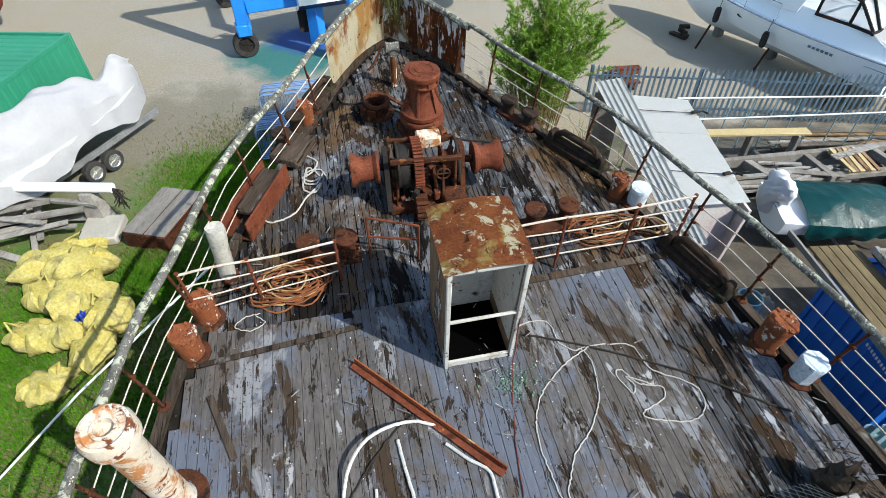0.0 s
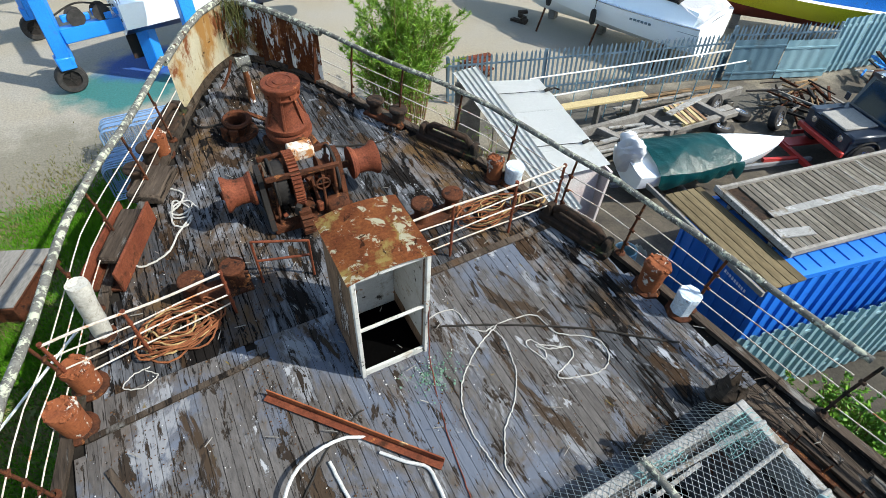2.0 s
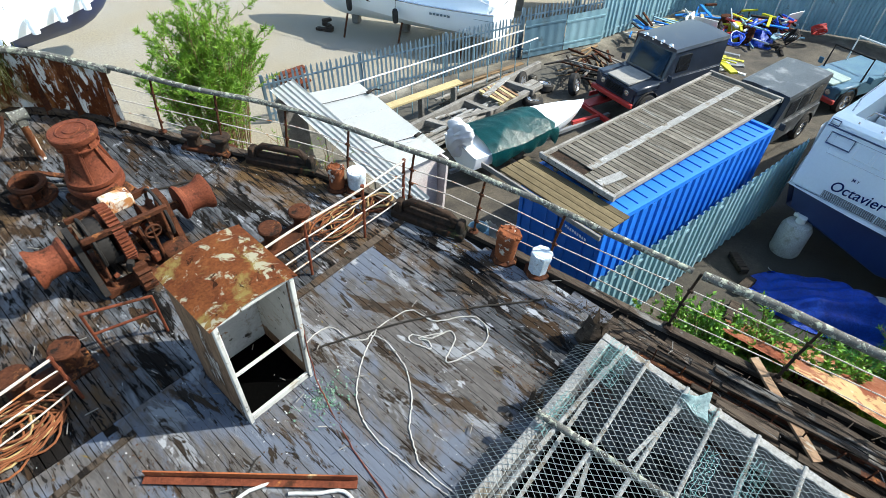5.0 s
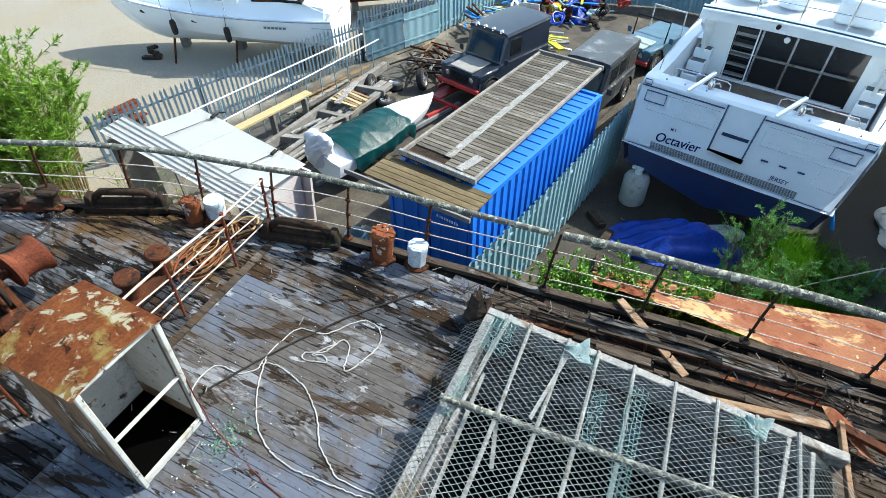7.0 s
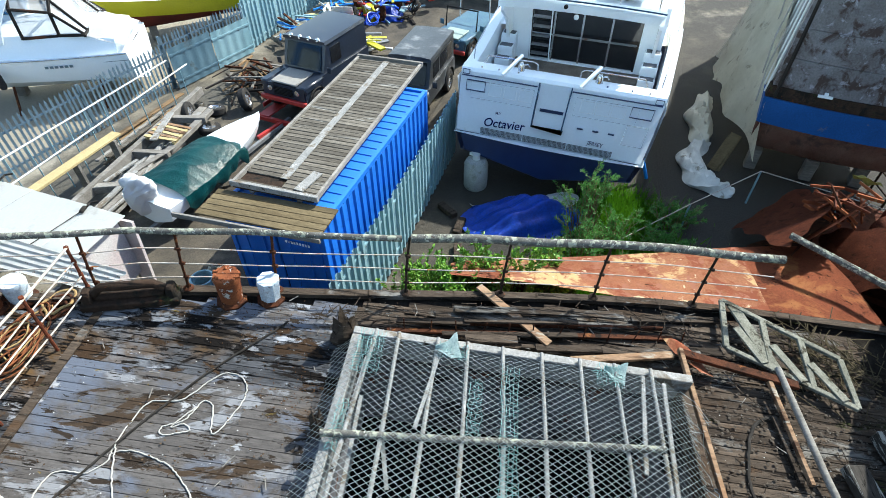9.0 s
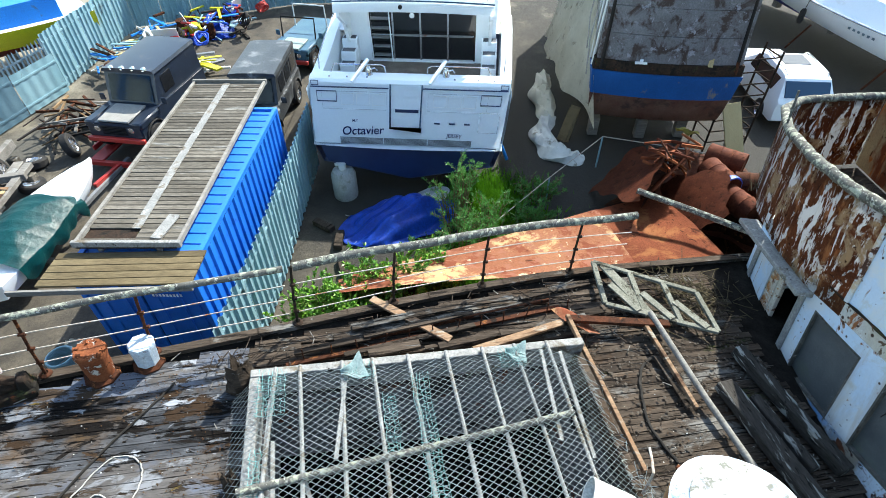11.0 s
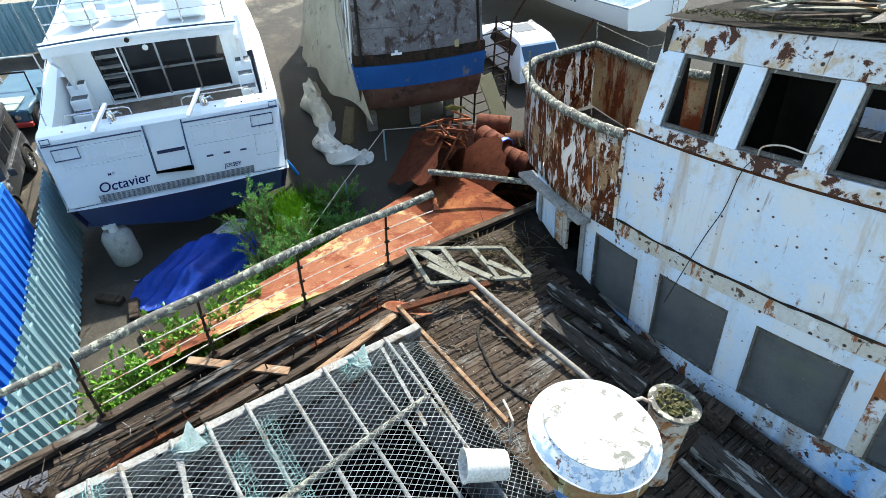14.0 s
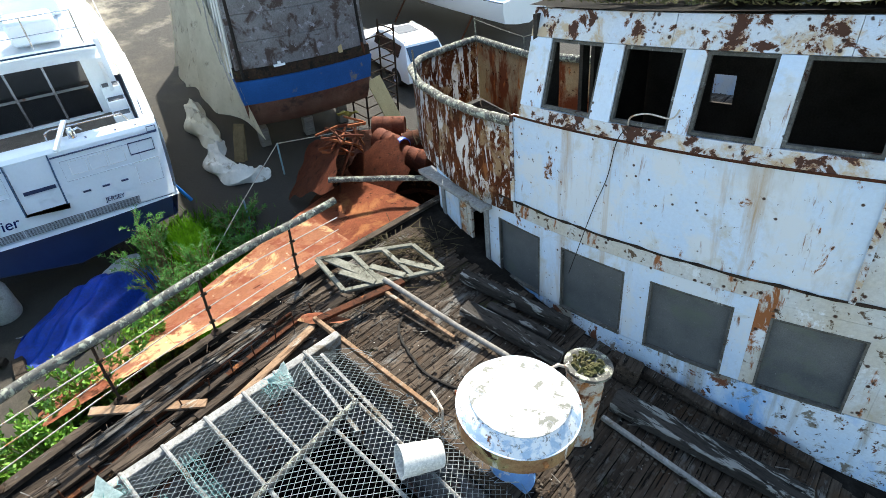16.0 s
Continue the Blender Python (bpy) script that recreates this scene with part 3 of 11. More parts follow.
# ---------------------------------------------------------------- rails along both sides
RAIL_H = 0.88
def guard_rail(side, v0, v1, stanchions, pipe_r, label):
    t = thing("guard_rail", label, "railing", SHIP)
    n = max(2, int(abs(v1 - v0) / 0.3))
    vv = [v0 + (v1 - v0) * i / n for i in range(n + 1)]
    flare = 0.03
    bm = bm_new()
    tube(bm, [(side * (half(v) + flare + 0.006 * math.sin(v * 5)), v, RAIL_H + 0.012 * math.sin(v * 3.1)) for v in vv], pipe_r, 10)
    part("top_rail", bm, M["lichen_pipe"], t, "lichen-crusted grey pipe")
    for h in (0.22, 0.43, 0.64):
        bm = bm_new()
        tube(bm, [(side * (half(v) - 0.02 + flare * h), v, h + 0.012 * math.sin(v * 2.3 + h * 9)) for v in vv], 0.0068, 6)
        part("rail_rod", bm, M["wire"], t, "thin pale flaking rod")
    for v in stanchions:
        bm = bm_new()
        tube(bm, [(side * (half(v) - 0.04), v, 0.05), (side * (half(v) - 0.01), v + 0.01, 0.45), (side * (half(v) + flare), v, RAIL_H)], 0.015, 8)
        for h in (0.22, 0.43, 0.64):
            tube(bm, [(side * (half(v) - 0.02 + flare * h), v - 0.03, h), (side * (half(v) - 0.02 + flare * h), v + 0.03, h)], 0.02, 8)
        lathe(bm, [(0, 0.0), (0.06, 0.0), (0.06, 0.02), (0.03, 0.04)], 10, pose(side * (half(v) - 0.04), v, 0.05))
        part("stanchion", bm, M["rotten_iron"] if pipe_r > 0.045 else M["rust"], t, "rust-brown upright")
    return t


guard_rail(1, 8.55, 1.16, (7.95, 7.08, 6.2, 5.33, 4.42, 3.53, 2.54), 0.036, "ship's side rail of lichened pipe on rusty stanchions")
guard_rail(-1, 8.55, -3.0, (7.9, 7.05, 6.2, 5.3, 4.4, 3.5, 2.6, 1.2, 0, -1.2, -2.4), 0.042, "ship's side rail of lichened pipe on rusty stanchions")
guard_rail(1, 1.06, -3.2, (1.08, -0.05, -1.2, -2.45), 0.05, "bent aft length of the side rail with thick lichened pipe")

# ---------------------------------------------------------------- companionway hatch house
hx0, hx1, hy0, hy1, hz1 = -0.35, 0.31, 3.43, 4.12, 1.5
comp = thing("companion_hatch", "tall wooden companionway with a rusted sheet roof and open front", "hatch", SHIP)
for x in (hx0, hx1):
    bm = bm_new()
    box(bm, (x, (hy0 + hy1) / 2, hz1 / 2), (0.035, hy1 - hy0, hz1), bevel=0.006)
    part("side_panel", bm, M["hatch_wood"], comp, "peeling white-painted timber side" if x < 0 else "")
    bm = bm_new()
    box(bm, (x + (0.022 if x < 0 else -0.022), (hy0 + hy1) / 2, hz1 / 2 + 0.1), (0.006, hy1 - hy0 - 0.06, hz1 - 0.25))
    part("inner_lining", bm, M["white_worn"], comp)
bm = bm_new()
box(bm, ((hx0 + hx1) / 2, hy1, hz1 / 2), (hx1 - hx0 - 0.04, 0.03, hz1))
part("back_panel", bm, M["white_worn"], comp)
for x in (hx0, hx1):
    bm = bm_new()
    box(bm, (x, hy0 - 0.02, hz1 / 2), (0.04, 0.045, hz1), bevel=0.006)
    part("front_post", bm, M["white_worn"], comp)
for z, h in ((0.05, 0.1), (0.78, 0.028), (hz1 - 0.02, 0.045)):
    bm = bm_new()
    box(bm, ((hx0 + hx1) / 2, hy0 - 0.015, z), (hx1 - hx0 - 0.045, 0.03, h * 0.8), bevel=0.004)
    part("cross_bar", bm, M["white_worn"], comp)
bm = bm_new()
xc, hw = (hx0 + hx1) / 2, (hx1 - hx0) / 2 + 0.05
def roof_pt(s, t):
    a = -1 + 2 * s
    return Vector((xc + a * hw, hy0 - 0.06 + t * (hy1 - hy0 + 0.1), hz1 + 0.055 * (1 - abs(a) ** 2) - 0.005))
grid(bm, 14, 6, roof_pt, 0.03)
part("roof", bm, M["hatch_roof"], comp, "curved sheet roof, orange rust with cream paint flakes")
# black sheet laid on the deck: the well's darkness is all in its colour
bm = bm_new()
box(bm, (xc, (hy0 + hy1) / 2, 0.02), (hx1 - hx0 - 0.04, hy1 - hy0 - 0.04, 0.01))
part("well", bm, M["dark"], comp, "black sheet on the deck, painted as the dark opening below")

# ---------------------------------------------------------------- cargo hatch: coaming, hold
hold = thing("cargo_hatch", "open cargo hatch with a timber coaming and dark hold", "hatch", SHIP)
bm = bm_new()
hu, v0, v1, dz = hatch_u, hatch_v0, hatch_v1, -1.35
for a, b in (((-hu, v0), (hu, v0)), ((hu, v0), (hu, v1)), ((hu, v1), (-hu, v1)), ((-hu, v1), (-hu, v0))):
    vs = [bm.verts.new((*a, -0.03)), bm.verts.new((*b, -0.03)), bm.verts.new((*b, dz)), bm.verts.new((*a, dz))]
    bm.faces.new(vs)
part("hold_wall", bm, mat("hold_paint", (0.182, 0.182, 0.189, 1), (0.112, 0.112, 0.119, 1), 2, 0.85, stains=[(RUST, 2, 0.57, 0.65, 0.9), ((0.014, 0.014, 0.014, 1), 1.2, 0.5, 0.6, 0.9)]), hold, "grey rusty plating of the hold")
# the hold's gloom is put into this floor's near-black colour
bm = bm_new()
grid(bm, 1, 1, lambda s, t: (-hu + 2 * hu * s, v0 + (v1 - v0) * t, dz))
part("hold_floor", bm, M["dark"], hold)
M["coaming"] = mat("bleached_timber", (0.194, 0.194, 0.187, 1), (0.302, 0.299, 0.288, 1), 3, 0.85, 0, 0.7, 34, grain=0.4, depth=0.008, stains=[((0.144, 0.122, 0.0936, 1), 3, 0.53, 0.62, 0.9), ((0.396, 0.396, 0.389, 1), 6, 0.6, 0.66, 0.8), ((0.0432, 0.036, 0.0288, 1), 9, 0.62, 0.66, 0.9)])
for p, q in (((hu + 0.05, v0 - 0.1, 0.15), (hu + 0.05, v1 + 0.1, 0.15)), ((hu, v1 + 0.05, 0.15), (-hu, v1 + 0.05, 0.15)), ((hu, v0 - 0.05, 0.02), (-hu, v0 - 0.05, 0.02)), ((-hu - 0.05, v0 - 0.1, 0.15), (-hu - 0.05, v1 + 0.1, 0.15))):
    bm = bm_new()
    beam(bm, p, q, 0.1, 0.34, 0.01)
    part("coaming_board", bm, M["old_deck"] if p[1] < v0 and q[1] < v0 else M["coaming"], hold, "bleached grey timber coaming")

# ---------------------------------------------------------------- the deckhouse with its bridge
WK = 0.054
def wall_y(a, h=0.0):
    return -WK * a * a - (max(0.0, h - 2.66) * 0.33)

def wall_patch(bm, a0, a1, h0, h1, t=0.06, off=0.0):
    """A piece of the curved front between two places along it and two heights."""
    n = max(1, int(abs(a1 - a0) / 0.2))
    def fn(s, tt):
        a, h = a0 + (a1 - a0) * s, h0 + (h1 - h0) * tt
        return Vector((a, wall_y(a, h) + off, h))
    lo = [bm.verts.new(fn(i / n, 0)) for i in range(n + 1)]
    hi = [bm.verts.new(fn(i / n, 1)) for i in range(n + 1)]
    lo2 = [bm.verts.new(fn(i / n, 0) - Vector((0, t, 0))) for i in range(n + 1)]
    hi2 = [bm.verts.new(fn(i / n, 1) - Vector((0, t, 0))) for i in range(n + 1)]
    for i in range(n):
        for q in ((lo[i], lo[i + 1], hi[i + 1], hi[i]), (hi2[i], hi2[i + 1], lo2[i + 1], lo2[i]), (hi[i], hi[i + 1], hi2[i + 1], hi2[i]), (lo2[i], lo2[i + 1], lo[i + 1], lo[i])):
            bm.faces.new(q)
    bm.faces.new((lo[0], hi[0], hi2[0], lo2[0]))
    bm.faces.new((lo[-1], lo2[-1], hi2[-1], hi[-1]))

def wall_with_holes(bm, a0, a1, h0, h1, holes, t=0.06, off=0.0):
    xs = sorted({a0, a1} | {x for h in holes for x in h[:2]})
    for x0, x1 in zip(xs, xs[1:]):
        mid = (x0 + x1) / 2
        cut = [h for h in holes if h[0] < mid < h[1]]
        if cut:
            wall_patch(bm, x0, x1, h0, cut[0][2], t, off)
            wall_patch(bm, x0, x1, cut[0][3], h1, t, off)
        else:
            wall_patch(bm, x0, x1, h0, h1, t, off)

house = thing("deckhouse", "white steel deckhouse and bridge, paint blistered with rust", "deckhouse", HOUSE, kind="structure")
LOW = [(1.395, 2.15, 0.26, 1.14), (0.217, 1.056, 0.26, 1.14), (-0.894, -0.073, 0.26, 1.14), (-1.939, -1.2, 0.26, 1.14), (-3.2, -2.3, 0.26, 1.14), (2.45, 3.15, -0.6, 1.25)]
# near-black lining: the unlit bridge's shade is in its colour; the roof shares it
M["inside"] = mat("dark_roof_and_shade_lining", (0.02, 0.018, 0.016, 1), (0.05, 0.045, 0.04, 1), 2, 0.9)
# lower front: a plate for each bay between seams
SEAMS = [-3.9, -2.12, -1.07, 0.07, 1.22, 2.36, 3.8]
for a0, a1 in zip(SEAMS, SEAMS[1:]):
    bm = bm_new()
    wall_with_holes(bm, a0 + 0.0005, a1 - 0.0005, 0.27, 1.3, [w for w in LOW if a0 < (w[0] + w[1]) / 2 < a1], off=0.0012 * (int(a0 * 7) % 2))
    part("lower_plate", bm, M["white_rust"] if a0 > -2 else M["white_stained"], house, "white steel front with rust runs")
    bm = bm_new()
    wall_patch(bm, a0 + 0.0005, a1 - 0.0005, 1.302, 1.5, 0.06, 0.0012 * (int(a0 * 7) % 2))
    part("upper_strake", bm, M["white_stained"], house, "plate edge stained brown below the belting")
    if a0 < 2:
        bm = bm_new()
        wall_patch(bm, a0 + 0.0005, a1 - 0.0005, -0.6, 0.262, 0.06, 0.0012 * (int(a0 * 7) % 2))
        part("foot_plate", bm, M["under_blue"], house, "white paint worn to blue undercoat")
MIDS = [-3.9, -1.72, -0.62, 0.75, 1.85]
for a0, a1 in zip(MIDS, MIDS[1:]):
    bm = bm_new()
    wall_patch(bm, a0 + 0.0005, a1 - 0.0005, 1.5, 2.6, 0.05, 0.0012 * (int(a0 * 5) % 2))
    part("middle_plate", bm, M["white_rust"] if a0 > -3 else M["white_stained"], house)
UP = [(0.78, 1.42, 2.75, 3.42), (-0.02, 0.56, 2.75, 3.42), (-0.75, -0.2, 2.75, 3.42), (-1.6, -0.93, 2.75, 3.42), (-2.6, -1.85, 2.75, 3.42)]
bm = bm_new()
wall_patch(bm, -3.4, 1.72, 2.6, 2.745, 0.05, 0.008)
part("sill_plate", bm, M["rust_band"], house, "rust-eaten plate under the bridge windows")
bm = bm_new()
wall_with_holes(bm, -3.4, 1.72, 2.745, 3.425, [(a, b, 2.745, 3.425) for a, b, _, _ in UP], 0.05)
part("bridge_front", bm, M["white_rust"], house, "raked bridge front with empty window openings")
for a0, a1 in ((-3.4, -1.2), (-1.196, 0.12), (0.124, 1.72)):
    bm = bm_new()
    wall_patch(bm, a0, a1, 3.43, 3.7, 0.05, 0.004)
    part("head_plate", bm, M["rust_band"], house, "rust-eaten plate over the windows")
for a0, a1, h0, h1 in UP:
    for q in ((a0, a0 + 0.03, h0, h1), (a1 - 0.03, a1, h0, h1), (a0, a1, h0, h0 + 0.025), (a0, a1, h1 - 0.03, h1)):
        bm = bm_new()
        wall_patch(bm, *q, 0.05, -0.02)
        part("window_frame", bm, M["frame_dark"], house)
bm = bm_new()
tube(bm, [(a, wall_y(a) + 0.012, 1.5 + 0.006 * math.sin(9 * a)) for a in [-3.9 + 0.1 * i for i in range(64)]], [0.008 + 0.012 * abs(math.sin(5.3 * i) * math.sin(1.7 * i)) for i in range(64)], 8)
part("belting", bm, M["rotten_iron"] if "rotten_iron" in M else M["rust"], house, "rusted belting along the deck edge")
bm = bm_new()
tube(bm, [(a, wall_y(a, 2.66) + 0.005, 2.6) for a in [-3.8 + 0.2 * i for i in range(29)]], 0.014, 6)
part("sill_strip", bm, M["rust"], house)
# a vertical stiffener beside the wing, and one to port
for a in (1.84, -1.72):
    bm = bm_new()
    beam(bm, (a, wall_y(a) + 0.012, 1.5), (a, wall_y(a) + 0.012, 2.6), 0.05, 0.03)
    part("seam_strip", bm, M["rust_band"], house)
# sides, back and roofs
for c, s_ in (((3.35, -3.4, 0.45), (0.06, 5.2, 2.1)), ((-3.85, -3.4, 0.45), (0.06, 5.0, 2.1))):
    bm = bm_new()
    box(bm, c, s_)
    part("side_wall", bm, M["white_rust"], house)
bm = bm_new()
box(bm, (-0.25, -5.9, 1.5), (7.2, 0.06, 4.4))
part("back_wall", bm, M["white_rust"], house)
# bridge walls, lined near-black to paint in the room's shade, with a doorway towards the wing and a gap at the back
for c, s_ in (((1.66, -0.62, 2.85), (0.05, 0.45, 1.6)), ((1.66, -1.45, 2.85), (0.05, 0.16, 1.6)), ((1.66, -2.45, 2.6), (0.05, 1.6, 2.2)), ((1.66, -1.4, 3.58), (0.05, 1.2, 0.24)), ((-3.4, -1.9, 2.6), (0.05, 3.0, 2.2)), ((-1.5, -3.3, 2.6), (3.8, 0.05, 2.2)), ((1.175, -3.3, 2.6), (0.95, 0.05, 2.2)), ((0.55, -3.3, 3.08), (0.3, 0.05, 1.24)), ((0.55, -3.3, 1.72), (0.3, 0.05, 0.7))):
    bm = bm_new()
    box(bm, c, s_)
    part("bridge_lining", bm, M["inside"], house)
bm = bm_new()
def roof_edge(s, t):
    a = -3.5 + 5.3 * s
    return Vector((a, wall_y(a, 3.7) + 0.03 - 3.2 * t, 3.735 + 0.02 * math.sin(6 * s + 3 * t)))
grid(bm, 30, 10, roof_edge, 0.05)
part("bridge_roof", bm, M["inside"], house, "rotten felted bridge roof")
bm = bm_new()
box(bm, (-0.9, -3.2, 1.44), (5.0, 5.2, 0.05))
part("boat_deck", bm, M["old_deck"], house)
for a0, a1, h0, h1 in LOW[:5]:
    bm = bm_new()
    wall_patch(bm, a0 + 0.02, a1 - 0.02, h0 + 0.02, h1 - 0.02, 0.012, -0.045)
    part("window_pane", bm, mat("grimy_glass", (0.06, 0.068, 0.074, 1), (0.115, 0.12, 0.122, 1), 2.5, 0.35, bump=0.15, fine=90, stains=[((0.1, 0.12, 0.09, 1), 1.6, 0.55, 0.7, 0.7), ((0.3, 0.3, 0.29, 1), 40, 0.66, 0.7, 0.8)]) if "pane" not in M else M["pane"], house, "grimy grey window pane")
    M.setdefault("pane", bpy.data.materials["grimy_glass"])
    for q in ((a0, a0 + 0.022, h0, h1), (a1 - 0.022, a1, h0, h1), (a0, a1, h0, h0 + 0.022), (a0, a1, h1 - 0.02, h1)):
        bm = bm_new()
        wall_patch(bm, *q, 0.05, 0.008 if q[3] - q[2] > 0.1 else 0.006)
        part("window_frame", bm, M["frame_dark"], house)
# doorway under the wing: jamb, lintel board and a half-open leaf
for a, w in ((2.41, 0.09), (3.62, 0.1)):
    bm = bm_new()
    wall_patch(bm, a - w / 2, a + w / 2, -0.6, 1.2, 0.1, 0.03)
    part("door_jamb", bm, M["coaming"], house)
bm = bm_new()
beam(bm, (2.3, wall_y(2.3) + 0.06, 1.24), (4.1, wall_y(4.1) + 0.1, 1.2), 0.26, 0.07, 0.01)
part("lintel_board", bm, M["coaming"], house, "weathered grey board over the doorway")
bm = bm_new()
box(bm, (3.22, -0.62, 0.32), (0.72, 0.05, 1.68), (0, 0, -16), 0.006)
box(bm, (3.22, -0.588, 0.32), (0.5, 0.02, 1.3), (0, 0, -16), 0.004)
part("door_leaf", bm, M["white_flake"], house, "flaking grey-white door standing ajar")
# starboard bridge wing: a curved bulwark
WING = [(1.85, wall_y(1.85)), (2.4, -0.25), (3.2, -0.5), (4.2, -0.98), (5.1, -1.65), (5.55, -2.35), (5.68, -3.2), (5.75, -4.15)]
def wing_pt(s, t, h0=1.3, h1=2.5):
    k = min(len(WING) - 2, int(s * (len(WING) - 1)))
    f = s * (len(WING) - 1) - k
    p = Vector(WING[k]).lerp(Vector(WING[k + 1]), f)
    return Vector((p.x, p.y, h0 + (h1 - h0) * t))
for f0, f1 in ((0, 0.34), (0.343, 0.7), (0.703, 1)):
    bm = bm_new()
    grid(bm, 12, 4, lambda s, t, f0=f0, f1=f1: wing_pt(f0 + (f1 - f0) * s, t), 0.03)
    part("wing_bulwark", bm, M["rust_run"], house, "rust-brown curved bulwark with white paint streaks")
bm = bm_new()
grid(bm, 8, 2, lambda s, t: Vector((5.75 - 4.0 * s, -4.17 + 0.95 * min(1, 2 * s), 1.3 + 1.2 * t)), 0.03)
part("wing_back", bm, mat("cream_paint_over_rust", (0.36, 0.31, 0.22, 1), (0.22, 0.16, 0.1, 1), 1.6, 0.75, 0, 0.5, 30, grain=0.2, stains=[((0.16, 0.06, 0.028, 1), 1.5, 0.48, 0.56, 0.9, (1, 1, 0.5)), ((0.3, 0.13, 0.05, 1), 5, 0.56, 0.62, 0.9, (1, 1, 0.3)), (RUST_D, 9, 0.6, 0.64, 0.9)]), house, "cream inner plating streaked brown")
for pts in ([wing_pt(i / 40, 1.0) + Vector((0.004 * math.sin(7 * i), 0, 0.02 + 0.006 * math.sin(3 * i))) for i in range(41)], [(5.75, -4.15, 2.52), (3.75, -3.2, 2.52), (1.75, -3.22, 2.52)]):
    bm = bm_new()
    tube(bm, pts, 0.062, 10)
    part("wing_cap", bm, M["lichen_pipe"], house, "lichened half-round capping")
bm = bm_new()
loft(bm, [[(1.7, -0.25, 1.33), (1.7, -3.3, 1.33), (1.7, -3.3, 1.29), (1.7, -0.25, 1.29)], [(3.2, -0.53, 1.33), (3.2, -3.3, 1.33), (3.2, -3.3, 1.29), (3.2, -0.53, 1.29)], [(4.3, -1.06, 1.33), (4.3, -3.4, 1.33), (4.3, -3.4, 1.29), (4.3, -1.06, 1.29)], [(5.5, -2.4, 1.33), (5.5, -3.95, 1.33), (5.5, -3.95, 1.29), (5.5, -2.4, 1.29)]], smooth=False)
part("wing_deck", bm, M["old_deck"], house, "rotten wing deck")
for a, y in ((4.2, -1.05), (5.1, -1.8), (3.3, -0.62)):
    bm = bm_new()
    beam(bm, (a, y, 1.28), (min(a, 3.8) - 0.15, y - 0.3, 0.3), 0.08, 0.05)
    part("wing_bracket", bm, M["rust"], house)

wp = thing("wing_wire", "slack wire on thin posts round the bridge wing", "wire", HOUSE)
for x, y, h in ((5.7, -4.1, 0.42), (4.3, -1.02, 0.5), (3.9, -3.3, 0.3)):
    bm = bm_new()
    tube(bm, [(x, y, 2.5), (x + 0.02, y, 2.5 + h)], 0.016, 6)
    part("post", bm, M["lichen_pipe"], wp)
bm = bm_new()
tube(bm, [(5.72, -4.1, 2.9), (4.8, -3.72, 2.82), (3.92, -3.3, 2.79), (2.4, -3.0, 3.2)], 0.008, 5)
part("wire", bm, M["lichen_pipe"], wp)

# ================================================================ things on the deck
rng = random.Random(7)


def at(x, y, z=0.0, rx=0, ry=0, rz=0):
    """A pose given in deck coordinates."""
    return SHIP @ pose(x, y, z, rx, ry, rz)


def capstan():
    t = thing("capstan", "tall red-rusted capstan on a square bolted base", "capstan", at(0.12, 7.18, 0, 0, 0, 8))
    bm = bm_new()
    box(bm, (0, 0, 0.05), (0.62, 0.6, 0.1), bevel=0.015)
    box(bm, (0, 0, 0.17), (0.48, 0.46, 0.16), bevel=0.03, taper=0.85)
    part("base", bm, M["rust"], t, "square rust-orange base")
    bm = bm_new()
    lathe(bm, [(0.24, 0.24), (0.3, 0.25), (0.31, 0.27), (0.31, 0.33), (0.3, 0.345), (0.27, 0.35), (0.27, 0.375), (0.295, 0.38), (0.295, 0.43), (0.27, 0.445), (0.245, 0.5), (0.205, 0.6), (0.175, 0.7), (0.165, 0.78), (0.175, 0.8), (0.175, 0.82), (0.2, 0.83)], 36)
    part("barrel", bm, M["rust_red"], t, "waisted ribbed barrel")
    for k in range(6):
        a = k * math.pi / 3
        bm = bm_new()
        beam(bm, (0.262 * math.cos(a), 0.262 * math.sin(a), 0.46), (0.178 * math.cos(a), 0.178 * math.sin(a), 0.8), 0.03, 0.03)
        part("rib", bm, M["rust_red"], t)
    bm = bm_new()
    lathe(bm, [(0.17, 0.83), (0.225, 0.835), (0.225, 0.85), (0.205, 0.855), (0.205, 0.93), (0.245, 0.935), (0.25, 0.945), (0.25, 1.0), (0.24, 1.012), (0.17, 1.015), (0.165, 1.025), (0.15, 1.025), (0.145, 1.017), (0.09, 1.018), (0.085, 1.03), (0, 1.032)], 40)
    for k in range(8):
        a = k * math.pi / 4 + 0.2
        sk = bm_new()
        box(sk, (0.205 * math.cos(a), 0.205 * math.sin(a), 0.893), (0.05, 0.05, 0.07), (0, 0, math.degrees(a)))
        part("bar_socket", sk, M["rust_red"], t)
    part("drum_head", bm, M["rust_red"], t, "flat ringed head with bar sockets")
    bm = bm_new()
    box(bm, (0.2, 0.16, 0.9), (0.16, 0.12, 0.1), (0, 0, 40), 0.02)
    part("gear_cover", bm, M["rust"], t)
    for x in (-1, 1):
        for y in (-1, 1):
            bm = bm_new()
            lathe(bm, [(0, 0), (0.022, 0), (0.022, 0.02), (0.012, 0.035), (0, 0.035)], 6, pose(x * 0.27, y * 0.26, 0.1))
            part("bolt", bm, M["rust"], t)
    bm = bm_new()
    tube(bm, [(-0.05, -0.31, 0.12), (-0.03, -0.36, 0.2), (0.02, -0.34, 0.3)], 0.015, 6)
    tube(bm, [(-0.12, -0.3, 0.3), (0.0, -0.33, 0.34), (0.1, -0.3, 0.28)], 0.02, 6)
    part("shackle", bm, M["rust"], t)


